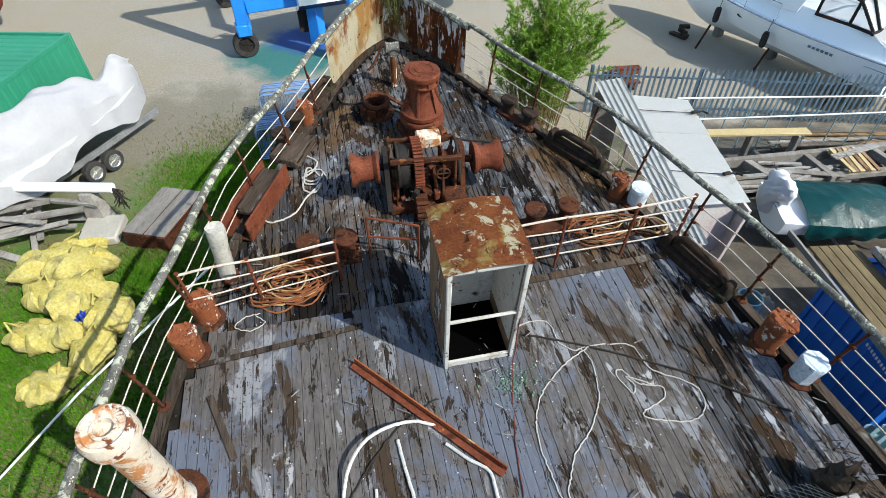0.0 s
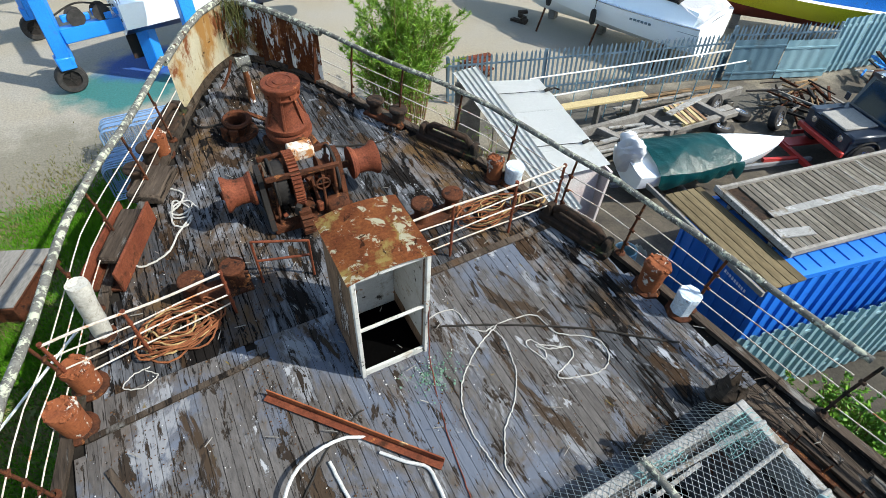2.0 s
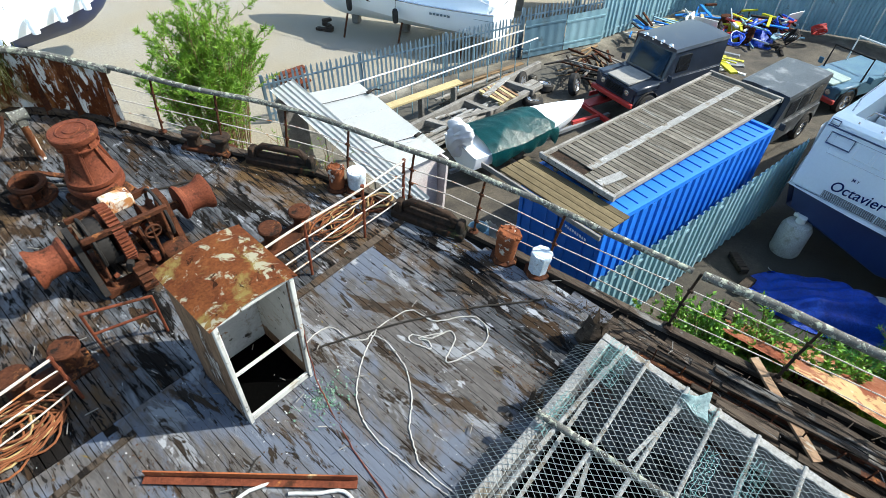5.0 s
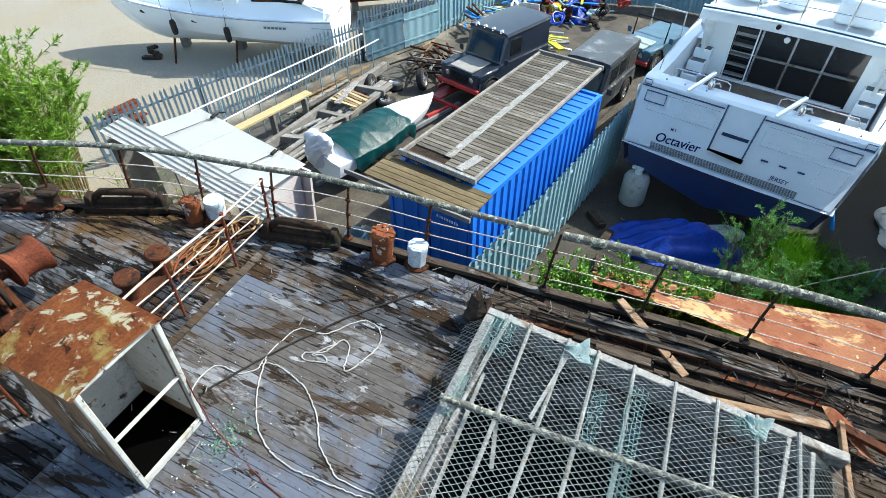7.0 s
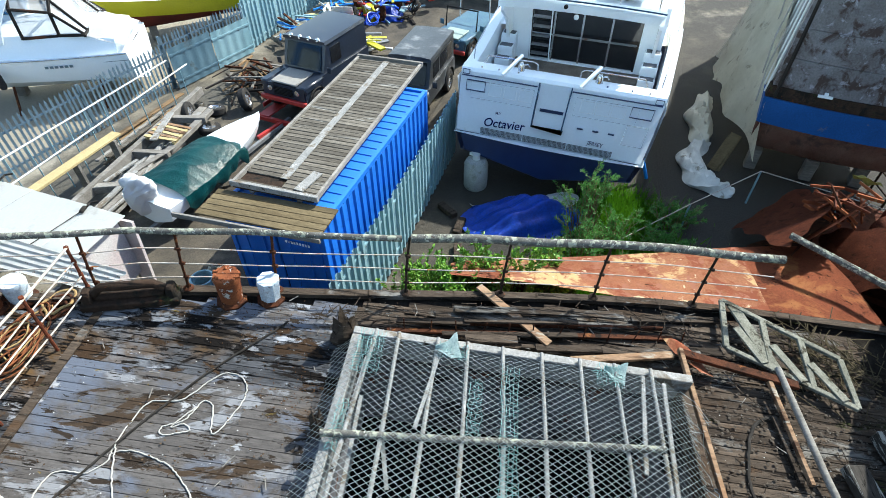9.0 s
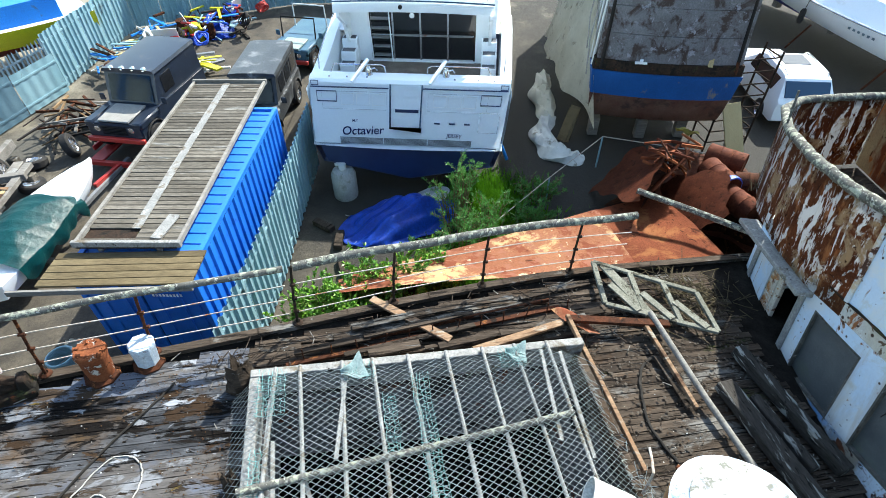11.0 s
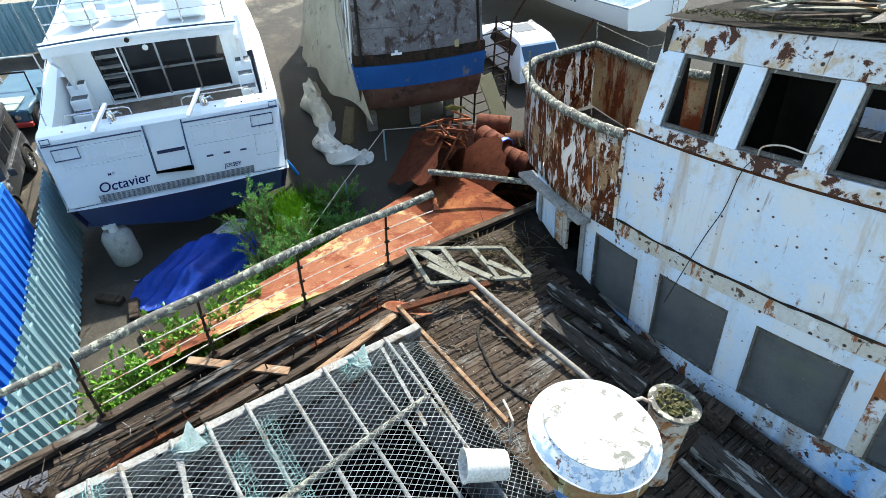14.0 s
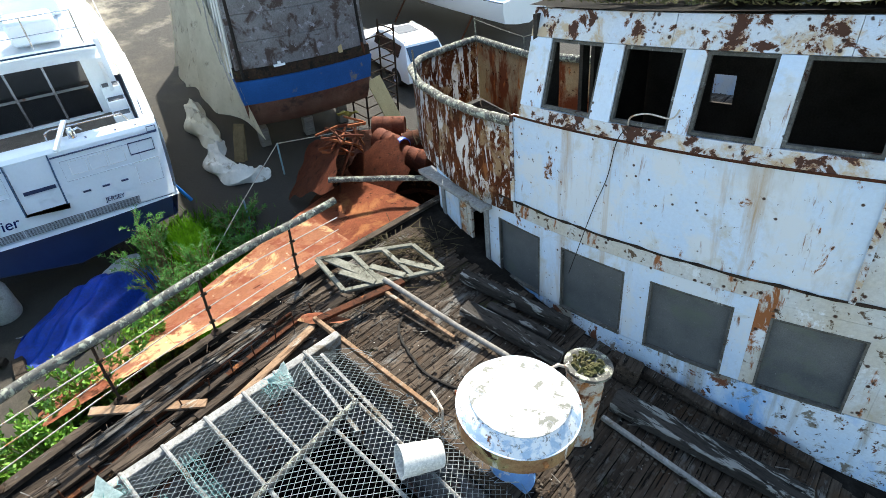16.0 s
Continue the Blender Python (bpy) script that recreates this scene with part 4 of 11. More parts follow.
def gear(bm, m, r0, r1, w, n):
    """A toothed wheel about its own z, placed by m."""
    out = []
    for k in range(n):
        for f, r in ((0.0, r0), (0.22, r0), (0.32, r1), (0.68, r1), (0.78, r0)):
            a = 2 * math.pi * (k + f) / n
            out.append((r * math.cos(a), r * math.sin(a)))
    prism(bm, out, -w / 2, w / 2)
    bmesh.ops.transform(bm, matrix=m, verts=bm.verts)
    return bm


def windlass():
    t = thing("anchor_windlass", "rusted anchor windlass with gear wheel and two warping drums", "windlass", at(-0.06, 5.93, 0, 0, 0, -2))
    bm = bm_new()
    for y in (-0.28, 0.28):
        beam(bm, (-0.5, y, 0.05), (0.5, y, 0.05), 0.14, 0.1, 0.01)
    for x in (-0.42, 0.0, 0.42):
        beam(bm, (x, -0.34, 0.06), (x, 0.34, 0.06), 0.12, 0.1, 0.01)
    part("bed", bm, M["rust"], t)
    for x in (-0.5, 0.42):
        bm = bm_new()
        prism(bm, [(-0.36, 0), (0.36, 0), (0.15, 0.52), (0.1, 0.66), (-0.1, 0.66), (-0.15, 0.52)], -0.03, 0.03)
        part("cheek_frame", bm, M["rust"] if x > 0 else M["hull_black"], t, "flaking side frame" if x < 0 else "", m=Matrix.Translation((x, 0, 0.08)) @ Matrix(((0, 0, 1, 0), (1, 0, 0, 0), (0, 1, 0, 0), (0, 0, 0, 1))))
    X = Matrix(((0, 0, 1, 0), (0, 1, 0, 0), (-1, 0, 0, 0), (0, 0, 0, 1)))
    bm = bm_new()
    lathe(bm, [(0, -0.95), (0.045, -0.95), (0.045, 0.95), (0, 0.95)], 14, Matrix.Translation((0, 0, 0.5)) @ X)
    part("main_shaft", bm, M["rust"], t)
    for s in (-1, 1):
        bm = bm_new()
        lathe(bm, [(0, 0.0), (0.2, 0.0), (0.2, 0.03), (0.155, 0.08), (0.15, 0.17), (0.165, 0.25), (0.21, 0.31), (0.21, 0.34), (0.06, 0.34), (0.05, 0.36), (0, 0.36)], 28, Matrix.Translation((s * 0.58, 0, 0.5)) @ (X if s > 0 else X @ pose(0, 0, 0, 180)))
        part("warping_drum", bm, M["rust_red"], t, "flared warping drum, worn orange")
    # the gear wheel with teeth
    bm = bm_new()
    gear(bm, Matrix.Translation((-0.12, 0, 0.5)) @ X, 0.3, 0.335, 0.11, 44)
    part("gear_wheel", bm, M["rust_red"], t, "toothed red-rust gear wheel")
    bm = bm_new()
    lathe(bm, [(0.05, -0.06), (0.26, -0.06), (0.27, 0.0), (0.26, 0.06), (0.05, 0.06)], 28, Matrix.Translation((-0.28, 0, 0.48)) @ X)
    part("brake_drum", bm, M["hull_black"], t, "black brake drum with white flakes")
    bm = bm_new()
    lathe(bm, [(0.05, -0.07), (0.2, -0.07), (0.14, -0.02), (0.14, 0.02), (0.2, 0.07), (0.05, 0.07)], 20, Matrix.Translation((0.25, 0, 0.5)) @ X)
    part("chain_wheel", bm, M["rust"], t)
    bm = bm_new()
    box(bm, (0.06, 0.24, 0.68), (0.3, 0.2, 0.16), bevel=0.02)
    part("gear_guard", bm, M["white_flake"], t, "flaking white gear guard")
    bm = bm_new()
    lathe(bm, [(0, -0.13), (0.09, -0.13), (0.11, -0.1), (0.11, 0.1), (0.09, 0.13), (0, 0.13)], 16, Matrix.Translation((0.3, -0.3, 0.2)) @ X)
    part("motor_drum", bm, M["rust"], t)
    bm = bm_new()
    gear(bm, Matrix.Translation((-0.12, -0.42, 0.17)) @ X, 0.11, 0.16, 0.14, 11)
    part("pinion_gear", bm, M["rust"], t)
    for (p, q, r) in (((0.1, -0.3, 0.15), (0.06, -0.1, 0.62), 0.022), ((-0.4, -0.3, 0.1), (-0.36, -0.05, 0.78), 0.018), ((-0.46, -0.2, 0.1), (-0.45, 0.1, 0.72), 0.02), ((0.3, -0.35, 0.1), (0.36, -0.05, 0.7), 0.02), ((0.16, -0.36, 0.1), (0.16, -0.3, 0.5), 0.016), ((0.0, -0.2, 0.58), (0.34, 0.1, 0.62), 0.03)):
        bm = bm_new()
        tube(bm, [p, q], r, 8)
        part("brake_lever", bm, M["rust"], t)
    bm = bm_new()
    tube(bm, [(0.16 + 0.08 * math.cos(a), -0.3, 0.56 + 0.08 * math.sin(a)) for a in [2 * math.pi * k / 14 for k in range(14)]], 0.012, 6, closed=True)
    tube(bm, [(0.08, -0.3, 0.56), (0.24, -0.3, 0.56)], 0.01, 6)
    tube(bm, [(0.16, -0.3, 0.48), (0.16, -0.3, 0.64)], 0.01, 6)
    part("hand_wheel", bm, M["rust"], t)
    for y in (-0.2, 0.2):
        bm = bm_new()
        beam(bm, (-0.46, y, 0.72), (0.4, y, 0.7), 0.05, 0.06, 0.008)
        part("tie_bar", bm, M["rust"], t)
    for x in (-0.36, 0.36):
        bm = bm_new()
        tube(bm, [(x, 0.28 * math.cos(a), 0.5 + 0.28 * math.sin(a)) for a in [math.pi * k / 12 - 0.3 for k in range(16)]], 0.018, 6)
        part("brake_band", bm, M["hull_black"], t)
    for i in range(26):
        bm = bm_new()
        x, y = rng.uniform(-0.38, 0.38), rng.uniform(-0.34, 0.3)
        box(bm, (x, y, rng.uniform(0.16, 0.5)), (rng.uniform(0.04, 0.12), rng.uniform(0.03, 0.1), rng.uniform(0.04, 0.14)), (rng.uniform(-30, 30), rng.uniform(-30, 30), rng.uniform(0, 90)), 0.008)
        part("casting", bm, rng.choice([M["rust"], M["rust_red"], M["hull_black"]]), t)


def bollard_pair(x, y, rz, label, h=0.38, material=None):
    material = material or M["rust"]
    t = thing("bollard_pair", label, "bollard", at(x, y, 0, 0, 0, rz), group="mooring bollards")
    bm = bm_new()
    box(bm, (0, 0, 0.025), (0.7, 0.28, 0.05), bevel=0.01)
    part("base_plate", bm, M["rust"], t)
    for s in (-1, 1):
        bm = bm_new()
        lathe(bm, [(0.1, 0.05), (0.09, 0.08), (0.088, h - 0.08), (0.1, h - 0.06), (0.13, h - 0.05), (0.135, h - 0.04), (0.135, h - 0.015), (0.12, h), (0, h + 0.004)], 20, pose(s * 0.21, 0, 0))
        part("bollard_post", bm, material, t)


M["post_rust"] = mat("rust_with_crumbling_white", (0.216, 0.072, 0.0288, 1), (0.13, 0.0396, 0.0187, 1), 6, 0.85, 0, 0.8, 50, stains=[((0.504, 0.475, 0.418, 1), 7, 0.56, 0.6, 0.7), (RUST_D, 9, 0.6, 0.66, 0.9)], depth=0.01)


def post_stub(x, y, r, h, material, label, seg=14, lean=(0, 0)):
    t = thing("mooring_post", label, "post", at(x, y, 0, lean[0], lean[1], 0), group="mooring posts")
    bm = bm_new()
    lathe(bm, [(r * 0.86, 0.0), (r * 0.9, h * 0.3), (r * 0.93, h * 0.6), (r * 0.99, h * 0.8), (r * 1.02, h * 0.93), (r * 0.95, h), (r * 0.3, h * 0.985), (0, h * 0.98)], seg if "blue" in label else 18, smooth="blue" not in label)
    for v in bm.verts:
        if v.co.z > 0.02:
            v.co += Vector((rng.uniform(-1, 1), rng.uniform(-1, 1), rng.uniform(-1, 1))) * r * (0.02 if "blue" in label else 0.06)
    part("post", bm, material, t)
    if r > 0.105 and "blue" not in label:
        bm = bm_new()
        for i in range(26):
            a = rng.uniform(0, 6.28)
            box(bm, (r * math.cos(a) * rng.uniform(0.6, 1.0), r * math.sin(a) * rng.uniform(0.6, 1.0), h * rng.uniform(0.94, 1.0)), (0.04, 0.03, 0.03), (rng.uniform(0, 90), rng.uniform(0, 90), rng.uniform(0, 90)))
        part("rust_scale", bm, material, t, kind="stuff")
    bm = bm_new()
    lathe(bm, [(0, -0.001), (r * 1.25, 0), (r * 1.25, 0.02), (r * 0.9, 0.045)], seg)
    part("foot_flange", bm, M["rust"], t)
    return t


def vent_post():
    t = thing("vent_pipe", "stout cream ventilator pipe with a rust-ringed collar", "ventilator", at(-2.78, 2.66, 0, 1.5, 3, 0))
    bm = bm_new()
    lathe(bm, [(0.14, 0), (0.125, 0.03), (0.12, 0.3), (0.121, 0.6), (0.119, 0.9), (0.12, 1.36)], 24)
    part("pipe", bm, M["white_flake"], t)
    bm = bm_new()
    lathe(bm, [(0.12, 1.34), (0.168, 1.38), (0.172, 1.5), (0.155, 1.55), (0.135, 1.555), (0.13, 1.53), (0.085, 1.53), (0.08, 1.55), (0.06, 1.55), (0.055, 1.48), (0, 1.48)], 28)
    part("collar", bm, M["white_flake"], t, "rust-edged round collar with a hole")
    bm = bm_new()
    lathe(bm, [(0, 0), (0.24, 0), (0.24, 0.02), (0.15, 0.03)], 20)
    part("flange", bm, M["rust"], t)


capstan()
windlass()
vent_post()
bollard_pair(-1.36, 5.05, 0, "pair of rusted bollards with flat caps on a plate", 0.34)
bollard_pair(1.3, 5.06, 0, "pair of rusted bollards with flat caps on a plate", 0.34)
bollard_pair(-1.75, 7.38, 62, "pair of dark bollards by the rail, rope tied round", 0.3, M["rotten_iron"])
bollard_pair(1.6, 7.25, -60, "pair of dark bollards by the rail, mossy", 0.26, M["rotten_iron"])
post_stub(-2.5, 5.0, 0.1, 0.76, mat("lichened_cream_paint", (0.3, 0.29, 0.255, 1), (0.4, 0.39, 0.355, 1), 5, 0.8, 0, 0.8, 40, grain=0.2, depth=0.01, stains=[((0.2, 0.17, 0.12, 1), 6, 0.56, 0.64, 0.9), ((0.09, 0.06, 0.035, 1), 9, 0.62, 0.66, 0.9)]), "tall cream-flaked post with broken top", lean=(-3, 5))
post_stub(-2.66, 4.45, 0.13, 0.38, M["post_rust"], "squat orange-rusted post with crumbling white top")
post_stub(-2.78, 4.05, 0.13, 0.4, M["post_rust"], "squat orange-rusted post with crumbling white top")
post_stub(-1.5, 7.69, 0.115, 0.36, M["post_rust"], "small rust-orange post with crumbling cream paint")
post_stub(2.95, 3.02, 0.14, 0.42, M["post_rust"], "squat orange-rusted post with broken rim", 8)
post_stub(3.05, 2.6, 0.13, 0.33, mat("pale_blue_paint", (0.4, 0.48, 0.56, 1), (0.528, 0.56, 0.584, 1), 4, 0.6, bump=0.4, stains=[(RUST, 6, 0.6, 0.66, 0.9)]), "squat pale blue painted post beside the rail", 8)
post_stub(2.34, 5.38, 0.11, 0.34, M["post_rust"], "flaking rusty post beside the rail", 10)
post_stub(2.53, 5.2, 0.13, 0.3, bpy.data.materials["pale_blue_paint"], "pale blue painted post by the rail", 10)


def hawse(x, y, rz):
    t = thing("hawse_pipe", "rusted hawse pipe mouth on the foredeck", "hawse", at(x, y, 0, 0, 0, rz))
    bm = bm_new()
    lathe(bm, [(0.16, 0.0), (0.165, 0.16), (0.2, 0.2), (0.205, 0.235), (0.18, 0.26), (0.135, 0.25), (0.125, 0.2), (0.12, 0.02), (0, 0.015)], 24, pose(0, 0, 0, 6, 0, 0))
    part("pipe", bm, M["rust"], t)
    bm = bm_new()
    lathe(bm, [(0, 0.0), (0.26, 0.0), (0.25, 0.03), (0.16, 0.04)], 20)
    part("flange", bm, M["rust"], t)
    for a in (200, 235):
        bm = bm_new()
        box(bm, (0.24, 0, 0.1), (0.04, 0.12, 0.2), bevel=0.01)
        part("lug", bm, M["rust"], t, m=pose(0, 0, 0, 0, 0, a))
    bm = bm_new()
    beam(bm, (0.2, 0.16, 0.16), (0.52, -0.16, 0.03), 0.07, 0.03, 0.006)
    part("loose_strap", bm, M["rust"], t)


hawse(-0.46, 7.8, 10)
bm = bm_new()
lathe(bm, [(0.05, 0), (0.045, 0.6), (0.05, 0.62)], 12)
bp = thing("bow_post", "rusty roller post at the bow with flaking white paint", "post", at(-0.09, 8.5))
part("post", bm, M["rust_run"], bp)
bm = bm_new()
lathe(bm, [(0, -0.1), (0.085, -0.1), (0.07, -0.05), (0.07, 0.05), (0.085, 0.1), (0, 0.1)], 16, pose(0, 0, 0.66, 0, 90, 0))
box(bm, (0, 0, 0.58), (0.12, 0.1, 0.14), bevel=0.02)
part("roller_head", bm, M["lichen_pipe"], bp)
bm = bm_new()
tube(bm, [(-0.16, 0.02, 0.7), (-0.22, -0.0, 0.55), (-0.34, -0.06, 0.4), (-0.4, -0.08, 0.36)], 0.02, 8)
part("stay_bar", bm, M["rust"], bp)


def fairlead(x, y, rz):
    t = thing("fairlead", "heavy rusted closed fairlead on a dark timber pad", "fairlead", at(x, y, 0, 0, 0, rz))
    bm = bm_new()
    box(bm, (0, 0, 0.05), (1.0, 0.24, 0.1), bevel=0.015)
    part("pad", bm, M["rotten_iron"], t)
    bm = bm_new()
    loop = [(sx * (0.34 if k else 0.26), 0, z) for sx, k, z in ((-1, 1, 0.12), (-1, 1, 0.2), (-1, 0, 0.27), (1, 0, 0.27), (1, 1, 0.2), (1, 1, 0.12))]
    tube(bm, loop, 0.05, 10, closed=True)
    part("ring", bm, M["rotten_iron"], t, "mossy dark iron ring")
    for s in (-1, 1):
        bm = bm_new()
        box(bm, (s * 0.42, 0, 0.14), (0.12, 0.2, 0.2), bevel=0.02, taper=0.7)
        part("lug", bm, M["rotten_iron"], t)


fairlead(2.12, 6.25, -60)
fairlead(2.72, 4.05, -72)
fairlead(-1.35, 8.2, 60)


def cross_rail(pts, h, posts, label, slack=0.0):
    t = thing("cross_rail", label, "railing", SHIP)
    p, q = Vector((*pts[0], 0)), Vector((*pts[1], 0))
    for k, f in enumerate((1.0, 0.76, 0.52, 0.28)):
        bm = bm_new()
        tube(bm, [p.lerp(q, s) + Vector((0, 0.004 * math.sin(9 * s + k), h * f - slack * s * f + 0.012 * math.sin(7 * s + 2 * k))) for s in [i / 10 for i in range(11)]], 0.013 if k == 0 else 0.0085, 8)
        part("rail_rod", bm, M["wire"], t, "pale rod with rust showing through")
    for s in posts:
        bm = bm_new()
        b = p.lerp(q, s)
        tube(bm, [b, b + Vector((0.0, 0.01, h - slack * s))], 0.016, 8)
        for f in (0.28, 0.52, 0.76, 1.0):
            lathe(bm, [(0, -0.02), (0.023, -0.02), (0.023, 0.02), (0, 0.02)], 8, Matrix.Translation(b + Vector((0, 0.01 * f, (h - slack * s) * f))))
        part("stanchion", bm, M["rust_red"], t)
    return t


cross_rail([(0.55, 4.4), (2.68, 4.46)], 0.8, (0.28, 0.67, 0.99), "low pipe rail across the deck on rusty uprights")
cross_rail([(-2.72, 4.42), (-1.26, 4.7)], 0.8, (0.0, 0.42, 1.0), "low pipe rail across the deck, end drooping", 0.16)
hr = thing("hand_rail", "short rust-red hand rail beside the companionway", "railing", SHIP)
for pts in ([(-0.9, 4.97, 0), (-0.9, 4.97, 0.66)], [(-0.9, 4.97, 0.66), (-0.36, 4.8, 0.6)], [(-0.9, 4.97, 0.36), (-0.34, 4.85, 0.32)], [(-0.36, 4.8, 0.6), (-0.36, 4.84, 0)]):
    bm = bm_new()
    tube(bm, pts, 0.014, 8)
    part("rail_bar", bm, M["rust_red"], hr)

# box channel on the port side of the foredeck
ch = thing("steel_channel", "long rusted box channel lying open on the deck", "channel", at(-2.17, 6.05, 0, 0, 0, -25))
for nm, c, s in (("web", (0, 0, 0.02), (0.32, 1.1, 0.03)), ("flange", (-0.16, 0, 0.15), (0.03, 1.1, 0.3)), ("flange", (0.16, 0, 0.15), (0.03, 1.1, 0.3))):
    bm = bm_new()
    box(bm, c, s, bevel=0.005)
    part(nm, bm, M["rust_red"] if nm == "flange" else M["rust"], ch)
bm = bm_new()
box(bm, (0, 0.1, 0.2), (0.28, 0.8, 0.1), bevel=0.03)
part("debris", bm, M["old_deck"], ch, "rotten litter filling the channel")
bm = bm_new()
box(bm, (0, 0, 0.08), (0.42, 0.6, 0.16), bevel=0.03)
thing("timber_pad", "mossy rotten timber bollard pad", "timber", at(-1.72, 7.05, 0, 0, 0, -28), bm=bm, material=M["old_deck"])

# steel angle lying on the deck
ai = thing("angle_iron", "long rust-orange angle iron lying on the planks", "angle iron", at(-0.66, 2.955, 0.02, 0, 0, -48))
bm = bm_new()
box(bm, (0, 0, 0.006), (1.76, 0.08, 0.012))
part("flange", bm, M["rust_red"], ai)
bm = bm_new()
box(bm, (0, 0.034, 0.05), (1.76, 0.012, 0.076))
part("web", bm, M["rust_pale"], ai)


# ---------------------------------------------------------------- ropes, hoses, cords
def smooth_line(pts, n=8):
    """Catmull-Rom through the points."""
    pts = [Vector(p) for p in pts]
    out = []
    for i in range(len(pts) - 1):
        p0, p1, p2, p3 = pts[max(i - 1, 0)], pts[i], pts[i + 1], pts[min(i + 2, len(pts) - 1)]
        for k in range(n):
            t = k / n
            out.append(0.5 * ((2 * p1) + (p2 - p0) * t + (2 * p0 - 5 * p1 + 4 * p2 - p3) * t * t + (3 * p1 - p0 - 3 * p2 + p3) * t ** 3))
    return out + [pts[-1]]


def rope(name, label, pts, r, material, seg=6, z=None, wob=0.006):
    pts = [(p[0], p[1], (r + (z or 0)) if len(p) < 3 else p[2]) for p in pts]
    line = smooth_line(pts)
    bm = bm_new()
    tube(bm, [p + Vector((rng.uniform(-wob, wob), rng.uniform(-wob, wob), 0)) for p in line], r, seg)
    return thing(name, label, name.replace("_", " ").split()[-1], SHIP, bm=bm, material=material)


M["rope"] = mat("white_rope", (0.4, 0.39, 0.365, 1), (0.3, 0.29, 0.265, 1), 8, 0.9, bump=0.5, fine=120)
M["hose"] = mat("white_hose", (0.45, 0.45, 0.44, 1), (0.36, 0.36, 0.345, 1), 6, 0.5, bump=0.1)
M["cord"] = mat("red_cord", (0.14, 0.042, 0.028, 1), (0.084, 0.028, 0.021, 1), 8, 0.9)
M["cable"] = mat("black_cable", (0.014, 0.0126, 0.0112, 1), (0.035, 0.0315, 0.028, 1), 8, 0.8)
rope("white_rope", "thin white rope snaking over the planks", [(0.4, 3.66), (0.6, 3.75), (0.82, 3.7), (0.85, 3.45), (0.98, 3.33), (1.14, 3.35), (1.56, 3.27), (1.64, 2.99), (1.9, 2.8), (2.01, 2.67), (1.95, 2.48), (1.75, 2.41), (1.42, 2.5), (1.38, 2.58), (1.62, 2.66), (1.66, 2.78), (1.45, 2.86), (1.36, 3.02), (1.28, 3.0), (1.35, 2.78), (1.41, 2.85), (1.37, 2.95), (1.6, 2.81)], 0.0072, M["rope"])
rope("white_rope", "thin white rope looping over the planks", [(1.12, 3.33, 0.03), (0.9, 3.24), (0.7, 3.12), (0.5, 2.95), (0.38, 2.77), (0.33, 2.6), (0.31, 2.41), (0.33, 2.2), (0.36, 1.9), (0.4, 1.6)], 0.0072, M["rope"])
rope("white_rope", "thin white rope looping over the planks", [(1.05, 3.33), (1.1, 3.17), (1.05, 2.9), (0.97, 2.71), (0.8, 2.5), (0.61, 2.35), (0.48, 2.15), (0.42, 2.0), (0.44, 1.6)], 0.0072, M["rope"])
rope("white_hose", "stiff white hose bent into an arch", [(-1.5, 1.9), (-1.46, 2.3), (-1.38, 2.58, 0.1), (-1.22, 2.78, 0.12), (-0.99, 2.88, 0.1), (-0.75, 2.9, 0.06), (-0.57, 2.84)], 0.016, M["hose"], 8, wob=0.002)
rope("white_hose", "short length of white hose on the deck", [(-0.93, 2.78), (-0.9, 2.5), (-0.86, 2.2), (-0.84, 1.9)], 0.016, M["hose"], 8, wob=0.002)
rope("white_hose", "short length of white hose beside the angle iron", [(-0.51, 2.66), (-0.34, 2.48), (-0.2, 2.36), (-0.18, 2.2), (-0.2, 1.9)], 0.016, M["hose"], 8, wob=0.002)
rope("white_hose", "thin white hose end on the deck", [(-1.3, 2.0), (-1.2, 2.2), (-1.17, 2.4)], 0.014, M["hose"], 8, wob=0.002)
rope("red_cord", "thin red-brown cord trailing across the deck", [(0.33, 3.4, 0.75), (0.3, 3.3, 0.2), (0.22, 3.0), (0.1, 2.5), (0.02, 2.0), (-0.1, 1.5)], 0.006, M["cord"])
rope("dark_cord", "thin dark cord lying across the planks", [(0.5, 3.62), (0.9, 3.45), (1.4, 3.2), (2.0, 2.85), (2.6, 2.4), (2.75, 2.3)], 0.012, M["cable"])
rope("dark_cord", "thin dark cord lying across the planks", [(-0.5, 3.1), (-0.9, 2.9), (-1.25, 2.55), (-1.5, 2.2)], 0.008, M["cable"])
rope("white_rope", "tangled white rope by the channel", [(-1.6, 7.0), (-1.42, 6.8), (-1.5, 6.6), (-1.62, 6.5), (-1.5, 6.42), (-1.4, 6.5), (-1.55, 6.7), (-1.62, 6.3), (-1.48, 6.2), (-1.4, 6.35), (-1.6, 6.1), (-1.75, 5.85), (-2.0, 5.75), (-2.1, 5.8)], 0.012, M["rope"])
rope("white_rope", "tangled white rope by the channel", [(-1.35, 6.55), (-1.45, 6.35), (-1.6, 6.4), (-1.55, 6.6), (-1.38, 6.62), (-1.3, 6.4)], 0.01, M["rope"], z=0.015)
rope("iron_cable", "rusty wire trailing across the foredeck", [(0.4, 7.05), (0.8, 6.85), (1.3, 6.75), (1.6, 6.95)], 0.014, M["cable"])
rope("iron_cable", "rusty wire lying by the hawse pipe", [(-1.0, 8.3), (-0.9, 8.1), (-0.5, 8.05), (-0.1, 7.7), (0.0, 7.4)], 0.016, M["cable"])
